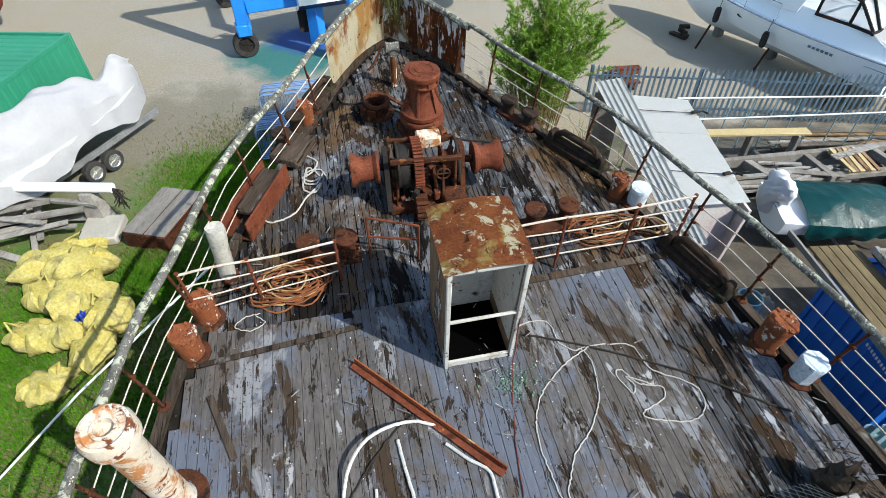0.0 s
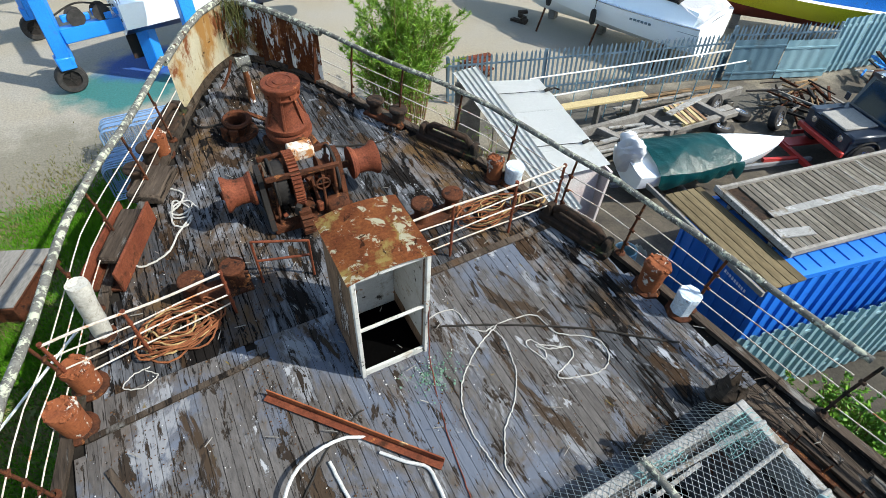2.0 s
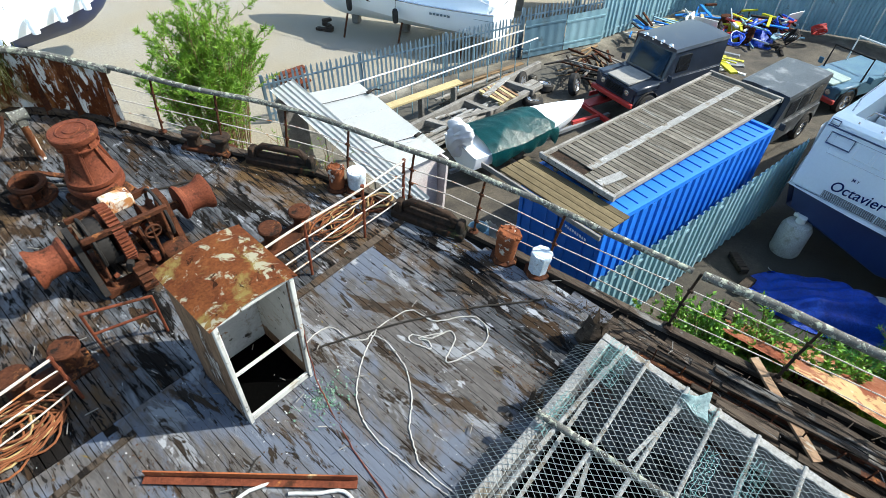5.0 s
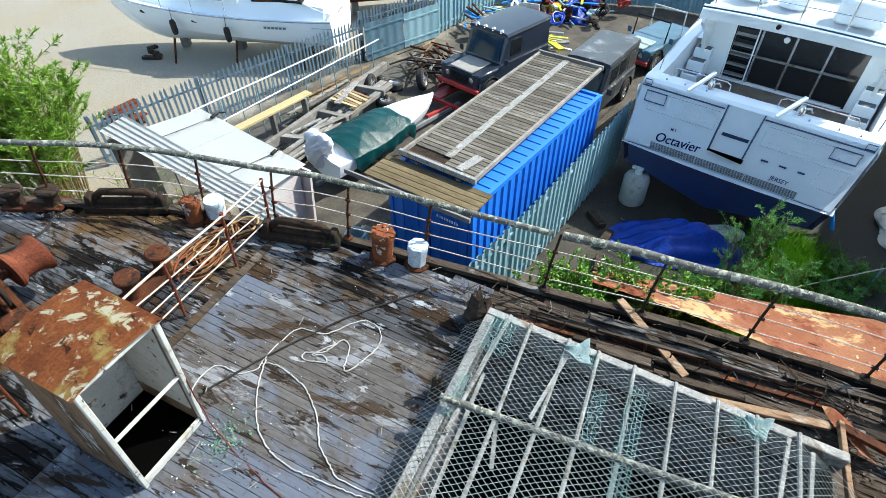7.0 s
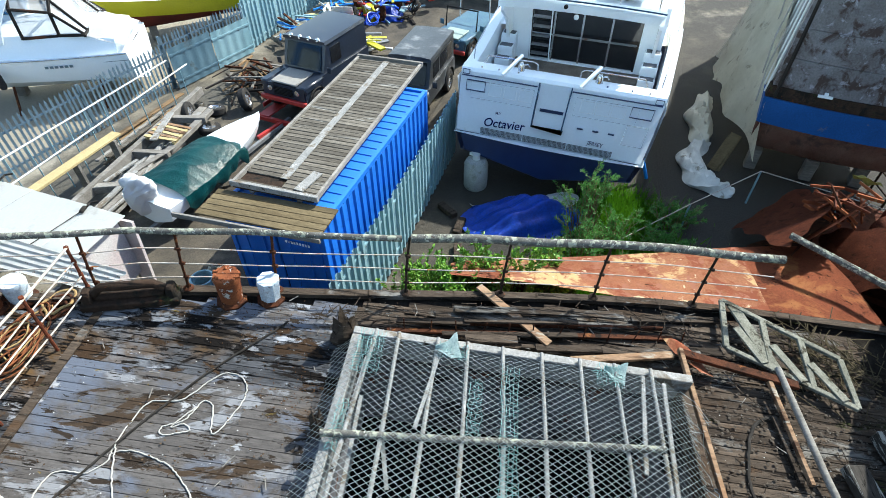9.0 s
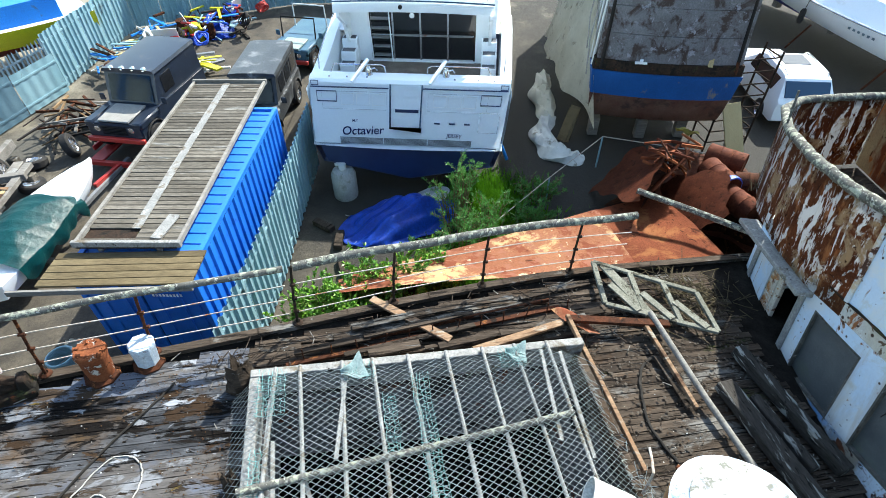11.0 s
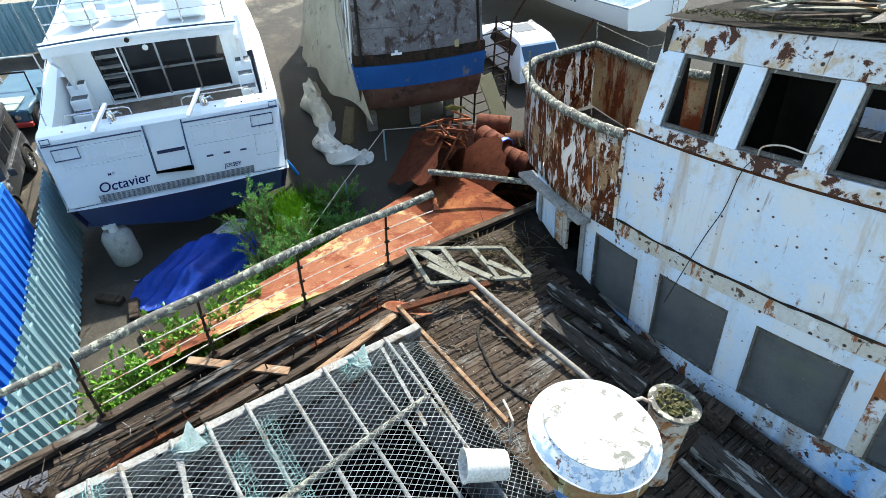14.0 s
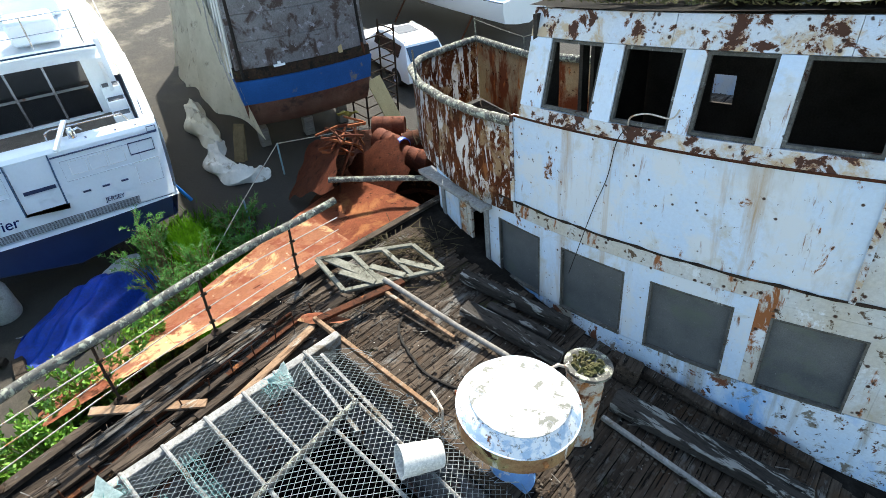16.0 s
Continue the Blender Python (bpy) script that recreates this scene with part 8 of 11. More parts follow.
four_by_four("dusty black off-road estate with sun-faded roof", pose(12.95, 6.6, G, 0, 0, 4), mat("faded_black_paint", (0.02, 0.022, 0.025, 1), (0.05, 0.055, 0.06, 1), 1.5, 0.35, stains=[((0.2, 0.21, 0.22, 1), 1.6, 0.54, 0.66, 0.5)]), 4.0, 1.55, 1.85, 1.3)
four_by_four("old blue open-topped off-road car", pose(18.4, 7.0, G, 0, 0, -8), mat("worn_blue_green_paint", (0.03, 0.09, 0.16, 1), (0.06, 0.14, 0.18, 1), 2, 0.5), 3.2, 1.5, 1.7, 1.1, mat("pale_green_bonnet", (0.3, 0.38, 0.34, 1), (0.24, 0.3, 0.28, 1), 2, 0.6), open_top=True)


# ---------------------------------------------------------------- boats
def hull_sections(L, B, z_keel, z_sheer, n=20, bow_rise=0.5, full=3.2, transom=0.88, flare=1.0):
    """Sections from stern (x = 0) to bow; each runs gunwale, chine, keel, chine, gunwale."""
    out = []
    for i in range(n + 1):
        s = i / n
        b = B / 2 * (transom + (1 - transom) * math.sin(min(1, s * 2) * math.pi / 2)) * (1 - s ** full) ** 0.72
        b = max(b, 0.012)
        sh = z_sheer + bow_rise * s * s
        kz = z_keel + (sh - z_keel - 0.1) * max(0, (s - 0.72) / 0.28) ** 2.4
        cz = kz + (sh - kz) * (0.36 + 0.2 * s)
        x = L * s
        out.append([(x, b, sh), (x, b * (0.97 - 0.1 * s * flare), (sh + cz) / 2), (x, b * (0.88 - 0.22 * s), cz), (x, b * 0.45, kz + (cz - kz) * 0.42), (x, 0, kz), (x, -b * 0.45, kz + (cz - kz) * 0.42), (x, -b * (0.88 - 0.22 * s), cz), (x, -b * (0.97 - 0.1 * s * flare), (sh + cz) / 2), (x, -b, sh)])
    return out


def boat_parts(t, secs, mat_top, mat_low, deck_mat, split=True):
    """The topsides, the bottom, the transom and the deck of a boat as parts."""
    bm = bm_new()
    loft(bm, [s[:3] for s in secs], caps=False, closed=False)
    loft(bm, [s[6:] for s in secs], caps=False, closed=False)
    part("hull_side", bm, mat_top, t)
    bm = bm_new()
    loft(bm, [s[2:7] for s in secs], caps=False, closed=False)
    part("bottom", bm, mat_low, t)
    bm = bm_new()
    bm.faces.new([bm.verts.new(p) for p in secs[0]])
    part("transom", bm, mat_top, t)
    bm = bm_new()
    loft(bm, [[(s[0][0], s[0][1] * 0.98, s[0][2] - 0.02), (s[0][0], 0, s[0][2] + 0.05), (s[0][0], -s[0][1] * 0.98, s[0][2] - 0.02)] for s in secs], caps=False, closed=False)
    part("deck", bm, deck_mat, t)


def props(t, places, h):
    for x, y in places:
        bm = bm_new()
        box(bm, (x, y, h / 2), (0.3, 0.3, h), bevel=0.02)
        part("keel_block", bm, M["grey_wood"], t)


# the big motor yacht, stern on
yt = thing("motor_yacht", "large white flybridge motor yacht with navy bottom, on blocks", "yacht", pose(11.42, 1.72, G + 0.1, 0, 0, 0.5))
YL, yb0 = 15.0, 2.28
def yacht_b(x, z):
    s = x / YL
    return (2.28 + 0.2 * min(1, z / 2.6) + 0.12 * math.sin(min(1, s * 2.2) * math.pi / 2)) * (1 - s ** 3.4) ** 0.7 * (1 if z > 1.5 else 0.97)
xs = [YL * i / 24 for i in range(25)]
bm = bm_new()
for sgn in (-1, 1):
    loft(bm, [[(x + (1.25 if x == 0 else 0) * ((z - 1.5) / 1.1), sgn * yacht_b(max(x, 0.0), z), z + (0.9 * (x / YL) ** 2 if z > 2 else 0.3 * (x / YL) ** 2)) for z in (1.5, 1.9, 2.3, 2.6)] for x in xs], caps=False, closed=False)
part("hull_side", bm, M["gelcoat"], yt, "white gelcoat topsides")
bm = bm_new()
loft(bm, [[(x, yacht_b(x, 1.4), 1.47 + 0.3 * (x / YL) ** 2), (x, yacht_b(x, 1.4) * 0.93, 0.95), (x, 0, 0.5 + 0.9 * max(0, x / YL - 0.7)), (x, -yacht_b(x, 1.4) * 0.93, 0.95), (x, -yacht_b(x, 1.4), 1.47 + 0.3 * (x / YL) ** 2)] for x in xs], caps=False, closed=False)
bm.faces.new([bm.verts.new(p) for p in ((0.02, 2.2, 1.47), (0.02, 2.05, 0.95), (0.02, 0, 0.5), (0.02, -2.05, 0.95), (0.02, -2.2, 1.47))])
part("bottom", bm, M["navy"], yt, "navy antifouled bottom")
# raked transom, left and right of the walk-through door
def tp(y, f, out=0.0):
    """A point on the raked transom: y across, f from foot to top."""
    wdt = 2.27 + 0.2 * f
    return Vector((0.85 * f ** 1.15 - out, y * wdt, 1.5 + 1.18 * f + out * 0.5))
for y0, y1 in ((-1.0, -0.135), (0.185, 1.0)):
    bm = bm_new()
    grid(bm, 10, 8, lambda s, t, y0=y0, y1=y1: tp(y0 + (y1 - y0) * s, t), 0.04)
    part("transom_panel", bm, M["gelcoat"], yt)
bm = bm_new()
grid(bm, 4, 6, lambda s, t: tp(-0.135 + 0.32 * s, 0.27 * t), 0.04)
part("transom_foot", bm, M["gelcoat"], yt)
bm = bm_new()
grid(bm, 3, 6, lambda s, t: tp(-0.125 + 0.3 * s, 0.3 + 0.69 * t, -0.012), 0.03)
part("transom_door", bm, M["gelcoat"], yt, "white transom gate")
bm = bm_new()
grid(bm, 3, 1, lambda s, t: tp(-0.11 + 0.24 * s, 0.55 + 0.05 * t, 0.004), 0.012)
part("gate_slot", bm, M["navy"], yt, "dark slot across the gate")
bm = bm_new()
grid(bm, 6, 2, lambda s, t: tp(-0.15 + 0.34 * s, 0.285, 0.0) + Vector((-0.2 * (1 - t) * (0.3 + 0.7 * (1 - s)) + 0.1 * t, 0, 0.02)), 0.03)
part("boarding_step", bm, M["dark_slat"], yt, "dark teak step")
for y in (-0.135, 0.185):
    bm = bm_new()
    tube(bm, [tp(y, 0.28, 0.015), tp(y, 0.6, 0.015), tp(y, 0.99, 0.015)], 0.014, 6)
    part("gate_edge", bm, M["glass_blue"], yt)
# bathing platform lip with slatted teak
bm = bm_new()
grid(bm, 20, 2, lambda s, t: Vector((-0.12 + 0.1 * abs(2 * s - 1) ** 2 + 0.25 * t, (2 * s - 1) * 2.34, 1.44 + 0.06 * t)), 0.1)
part("platform", bm, M["gelcoat"], yt)
for k in range(3):
    y0, y1 = -0.69 + 0.475 * k, -0.69 + 0.475 * k + 0.465
    for i in range(7):
        bm = bm_new()
        f = 0.004 + 0.0165 * i
        grid(bm, 4, 1, lambda s, t, f=f, y0=y0, y1=y1: tp(y0 + (y1 - y0) * s, f + 0.0105 * t, 0.012), 0.01)
        part("grating_slat", bm, M["grate"], yt)
# outlined lockers, bench mouldings and vents on the transom
def transom_frame(y, f, wy, hf, material, r=0.012):
    bm = bm_new()
    c = [tp(y - wy, f - hf, 0.015), tp(y + wy, f - hf, 0.015), tp(y + wy, f + hf, 0.015), tp(y - wy, f + hf, 0.015)]
    tube(bm, c, r, 6, closed=True)
    part("locker_frame", bm, material, yt)
transom_frame(0.83, 0.78, 0.1, 0.08, M["navy"], 0.015)
transom_frame(-0.83, 0.78, 0.1, 0.08, M["navy"], 0.015)
transom_frame(-0.84, 0.42, 0.1, 0.16, M["chrome"], 0.006)
transom_frame(0.55, 0.72, 0.33, 0.14, M["chrome"], 0.005)
transom_frame(-0.5, 0.72, 0.3, 0.14, M["chrome"], 0.005)
M["pad_white"] = mat("off_white_pad", (0.7, 0.71, 0.7, 1), (0.74, 0.75, 0.74, 1), 2, 0.5, bump=0.1)
for y in (0.3, 0.46, 0.62, -0.32, -0.47, -0.62):
    transom_frame(y, 0.74, 0.065, 0.09, M["pad_white"], 0.006)
for y in (-0.31, -0.465, -0.62):
    bm = bm_new()
    c = tp(y, 0.39, 0.01)
    box(bm, tuple(c), (0.03, 0.14, 0.03))
    part("vent_slot", bm, M["navy"], yt)
bm = bm_new()
tube(bm, [tp(-0.985 + 0.105 * i, 0.935, 0.012) for i in range(9)], 0.016, 6)
tube(bm, [tp(0.2 + 0.0985 * i, 0.925, 0.012) for i in range(9)], 0.016, 6)
part("blue_stripe", bm, M["navy"], yt)


def letters(text, parent, m, size, material, shear=0.0, label=""):
    cu = bpy.data.curves.new("name_lettering", "FONT")
    cu.body, cu.size, cu.extrude, cu.shear = text, size, 0.002, shear
    cu.offset = 0.008 * size
    tmp = bpy.data.objects.new("tmp_text", cu)
    scene.collection.objects.link(tmp)
    me = bpy.data.meshes.new_from_object(tmp.evaluated_get(bpy.context.evaluated_depsgraph_get()))
    bpy.data.objects.remove(tmp)
    me.name = "name_lettering"
    me.materials.clear()
    me.materials.append(material)
    ob = new("name_lettering", me)
    ob.parent = parent
    ob.matrix_basis = m
    return tagged(ob, label)


def on_transom(y, f):
    """A frame on the transom whose x runs to the reader's right and y up the slope."""
    o = tp(y, f, 0.03)
    up_ = (tp(y, f + 0.1) - tp(y, f)).normalized()
    right = Vector((0, -1, 0))
    nz_ = right.cross(up_)
    return Matrix(((right.x, up_.x, nz_.x, o.x), (right.y, up_.y, nz_.y, o.y), (right.z, up_.z, nz_.z, o.z), (0, 0, 0, 1)))


M["decal"] = mat("navy_decal", (0.004, 0.01, 0.06, 1), (0.006, 0.014, 0.08, 1), 1, 0.9, bump=0)
letters("Octavier", yt, on_transom(0.7, 0.15), 0.29, M["decal"], 0.12, "navy script name on the transom")
letters("M.Y", yt, on_transom(0.58, 0.375), 0.09, M["decal"], 0.0)
letters("JERSEY", yt, on_transom(-0.42, 0.165), 0.125, M["decal"], 0.1, "navy port lettering")
# cockpit
bm = bm_new()
box(bm, (2.4, 0, 2.05), (2.3, 4.3, 0.06))
part("cockpit_sole", bm, mat("grey_brown_teak", (0.12, 0.1, 0.085, 1), (0.2, 0.17, 0.145, 1), 3, 0.7, bump=0.2), yt, "dull teak cockpit sole")
bm = bm_new()
loft(bm, [[tp(-1 + 0.1 * i, 0.995, 0.002), tp(-1 + 0.1 * i, 1.0) + Vector((0.05, 0, 0.07)), tp(-1 + 0.1 * i, 1.0) + Vector((0.2, 0, 0.1)), tp(-1 + 0.1 * i, 1.0) + Vector((0.42, 0, 0.08)), tp(-1 + 0.1 * i, 1.0) + Vector((0.46, 0, 0.02)), tp(-1 + 0.1 * i, 1.0) + Vector((0.46, 0, -0.55)), tp(-1 + 0.1 * i, 1.0) + Vector((0.06, 0, -0.1))] for i in range(21)])
part("transom_cap", bm, M["gelcoat"], yt, "rounded white cap along the transom top")
for y in (0.62, 0.42, 0.8, -0.45, -0.68, -0.84):
    bm = bm_new()
    lathe(bm, [(0, 0), (0.025, 0), (0.02, 0.03), (0, 0.035)], 8, Matrix.Translation(tp(y, 1.0) + Vector((0.12, 0, 0.085))))
    part("deck_fitting", bm, M["chrome"], yt)
for sg in (-1, 1):
    # sides of the cockpit, dropping in three steps from the side deck
    bm = bm_new()
    loft(bm, [[(x, sg * (yacht_b(x, 2.6) - 0.02), z - 0.12), (x, sg * (yacht_b(x, 2.6) - 0.02), z + 0.1), (x, sg * (yacht_b(x, 2.6) - 0.3), z + 0.12), (x, sg * (yacht_b(x, 2.6) - 0.34), 2.1)] for x, z in ((1.2, 2.62), (2.0, 2.68), (2.7, 2.78), (3.6, 2.95), (4.4, 3.0))], caps=True)
    part("cockpit_coaming", bm, M["gelcoat"], yt)
    for k in range(3):
        bm = bm_new()
        box(bm, (2.75 + 0.3 * k, sg * 1.93, 2.2 + 0.12 * k), (0.3, 0.42, 0.24 * (k + 1)), bevel=0.02)
        st = part("side_step", bm, M["gelcoat"], yt)
        bm = bm_new()
        box(bm, (2.75 + 0.3 * k, sg * 1.93, 2.325 + 0.24 * k), (0.22, 0.34, 0.012))
        part("tread", bm, M["grate"], st)
    bm = bm_new()
    tube(bm, [(1.3, sg * 2.3, 2.8), (1.45, sg * 2.32, 3.05), (2.6, sg * 2.36, 3.2), (3.9, sg * 2.4, 3.35), (8.0, sg * 2.4, 3.7)], 0.014, 6)
    part("side_rail", bm, M["chrome"], yt)
    y0 = 0.62 if sg > 0 else 0.42
    bm = bm_new()
    tube(bm, [(1.25, sg * y0, 2.75), (1.27, sg * (y0 + 0.02), 2.92), (1.27, sg * (y0 + 0.12), 2.96), (1.27, sg * 1.9, 2.96), (1.25, sg * 2.0, 2.75)], 0.016, 6)
    part("stern_rail", bm, M["chrome"], yt)
    # davit: a box arm lying over the cap on a small crank housing
    yd = 1.15 if sg > 0 else -0.75
    bm = bm_new()
    beam(bm, (0.72, yd + 0.22, 2.76), (1.22, yd - 0.12, 3.12), 0.09, 0.07, 0.01)
    arm = part("davit_arm", bm, M["gelcoat"], yt, "folded white davit arm")
    bm = bm_new()
    lathe(bm, [(0, 0), (0.09, 0), (0.08, 0.16), (0.05, 0.22), (0, 0.22)], 12, pose(1.12, yd - 0.14, 2.76))
    tube(bm, [(1.12, yd - 0.14, 2.9), (1.12, yd - 0.3, 2.95), (1.2, yd - 0.34, 2.85)], 0.02, 6)
    part("davit_base", bm, M["chrome"], arm)
    transom_frame(0.945 * sg, 0.985, 0.035, 0.035, M["navy"], 0.012)
# saloon bulkhead with dark glazed doors, and the stair to the flybridge behind the glass line
bm = bm_new()
for y0, y1 in ((-2.1, -1.54), (1.38, 2.1)):
    box(bm, (3.52, (y0 + y1) / 2, 2.95), (0.08, y1 - y0, 1.8))
box(bm, (3.52, -0.08, 3.68), (0.08, 2.92, 0.4))
box(bm, (3.5, -0.08, 2.1), (0.1, 2.92, 0.07))
part("saloon_bulkhead", bm, M["gelcoat"], yt)
COLS = [1.36, 0.74, -0.02, -0.78, -1.52]
for k, (ya, yb_) in enumerate(zip(COLS, COLS[1:])):
    for z0, z1 in ((2.15, 2.8), (2.84, 3.46)):
        bm = bm_new()
        box(bm, (3.53, (ya + yb_) / 2, (z0 + z1) / 2), (0.02, abs(ya - yb_) - 0.04, z1 - z0))
        part("door_pane", bm, M["glass_dark"], yt, "smoked glass pane")
for k, y in enumerate(COLS):
    bm = bm_new()
    box(bm, (3.5, y, 2.8), (0.05, 0.05 if k else 0.03, 1.34))
    part("door_mullion", bm, M["chrome"] if 0 < k < 4 else M["glass_dark"], yt)
# grey bar shaped for the sea and sky reflection across the panes
bm = bm_new()
box(bm, (3.51, -0.38, 2.82), (0.04, 2.2, 0.05))
part("door_rail", bm, M["grey_steel"], yt)
for k in range(5):
    bm = bm_new()
    box(bm, (3.36 - 0.03 * k, 1.05, 2.32 + 0.26 * k), (0.16, 0.48, 0.035), bevel=0.008)
    part("flybridge_step", bm, M["grey_steel"], yt)
for y in (0.78, 1.33):
    bm = bm_new()
    tube(bm, [(3.4, y, 2.1), (3.1, y, 3.9)], 0.018, 6)
    part("stair_rail", bm, M["gelcoat"], yt)
bm = bm_new()
lathe(bm, [(0, 0), (0.07, 0), (0.07, 0.02), (0, 0.03)], 16, pose(3.5, 0.2, 3.36, 0, -90, 0))
part("round_light", bm, M["gelcoat"], yt)
# coachroof, side decks, flybridge
bm = bm_new()
loft(bm, [[(x, 1.95 * k, 2.7), (x, 1.8 * k, 3.86), (x, -1.8 * k, 3.86), (x, -1.95 * k, 2.7)] for x, k in ((3.6, 1.0), (6, 1.0), (8.5, 0.95), (10.2, 0.8), (11.2, 0.5))])
part("coachroof", bm, M["gelcoat"], yt)
for sg in (-1, 1):
    bm = bm_new()
    loft(bm, [[(x, sg * (yacht_b(x, 2.6) - 0.01), 2.6 + 0.9 * (x / YL) ** 2 + 0.3), (x, sg * 1.8 * k, 2.8 + 0.5 * (x / YL))] for x, k in ((3.5, 1), (6, 1), (8.5, 0.95), (11, 0.55), (13.5, 0.1))], caps=False, closed=False)
    part("side_deck", bm, mat("cream_deck_panel", (0.66, 0.62, 0.5, 1), (0.72, 0.69, 0.57, 1), 2, 0.8, grain=0.06) if sg < 0 else M["gelcoat"], yt, "cream non-slip side deck" if sg < 0 else "")
    bm = bm_new()
    box(bm, (6.2, sg * 1.9, 3.35), (3.6, 0.03, 0.5))
    part("saloon_window", bm, M["glass_dark"], yt)
    bm = bm_new()
    loft(bm, [[(x, sg * 1.98, z0), (x, sg * 1.98, z1), (x, sg * 1.9, z1), (x, sg * 1.9, z0)] for x, z0, z1 in ((2.35, 3.7, 4.0), (2.9, 3.3, 4.0), (3.3, 2.5, 4.0), (3.9, 2.5, 4.0))], smooth=False)
    part("wing_screen", bm, M["gelcoat"], yt, "curved white wing beside the saloon doors")
bm = bm_new()
grid(bm, 8, 12, lambda s, t: Vector((2.2 + 5.3 * s, (2 * t - 1) * (1.98 - 0.05 * s), 4.06 + 0.05 * (1 - (2 * t - 1) ** 2))), 0.16)
part("flybridge_deck", bm, M["gelcoat"], yt, "overhanging flybridge deck")
bm = bm_new()
grid(bm, 16, 3, lambda s, t: Vector((2.16 + 0.1 * t * t, -2.0 + 4.0 * s, 3.86 + 0.3 * t + 0.05 * (1 - (2 * s - 1) ** 2))), 0.03)
part("flybridge_fascia", bm, M["gelcoat"], yt, "white fascia over the cockpit")
bm = bm_new()
tube(bm, [(2.2, -2.0 + 0.25 * i, 4.115 + 0.05 * (1 - (i / 8 - 1) ** 2)) for i in range(17)], 0.018, 6)
part("flybridge_stripe", bm, M["glass_blue"], yt)
bm = bm_new()
lathe(bm, [(0, 0), (0.05, 0), (0.05, 0.06), (0, 0.07)], 10, pose(2.14, 0.3, 4.05, 0, -90, 0))
part("stern_lamp", bm, M["hull_black"], yt)
bm = bm_new()
for y in (-1.8, -0.9, 0, 0.9, 1.8):
    tube(bm, [(2.4, y, 4.12), (2.45, y, 4.8)], 0.016, 6)
tube(bm, [(6.5, -1.85, 4.8), (2.45, -1.8, 4.8), (2.45, 1.8, 4.8), (6.5, 1.85, 4.8)], 0.016, 6)
tube(bm, [(2.45, -1.8, 4.45), (2.45, 1.8, 4.45)], 0.012, 6)
part("flybridge_rail", bm, M["chrome"], yt)
bm = bm_new()
box(bm, (3.1, -1.0, 4.4), (0.7, 0.9, 0.5), bevel=0.06)
part("flybridge_locker", bm, M["gelcoat"], yt)
for y in (0.35, 1.2):
    bm = bm_new()
    loft(bm, [[(3.4 + 0.3 * math.cos(a), y + 0.32 * math.sin(a), z) for a in [2 * math.pi * k / 14 for k in range(14)]] for z in (4.15, 4.3, 4.45)])
    box(bm, (3.62, y, 4.62), (0.12, 0.56, 0.5), (0, 12, 0), 0.05)
    part("helm_seat", bm, M["gelcoat"], yt)
bm = bm_new()
loft(bm, [[(4.6 + 0.3 * abs(y) ** 2 / 3, y, 4.1), (4.6 + 0.3 * abs(y) ** 2 / 3, y, 4.55), (4.9 + 0.3 * abs(y) ** 2 / 3, y, 4.85), (5.1, y, 4.8), (5.1, y, 4.1)] for y in (-1.6, -0.8, 0, 0.8, 1.6)])
part("flybridge_seat", bm, M["gelcoat"], yt)
props(yt, [(1.5, 0), (4, 0), (7, 0), (10, 0)], 0.62)
for x in (1.8, 5, 9):
    for sg in (-1, 1):
        bm = bm_new()
        tube(bm, [(x, sg * 2.6, 0), (x, sg * 2.1, 1.2)], 0.05, 8)
        part("shore_prop", bm, M["lift_blue"], yt)


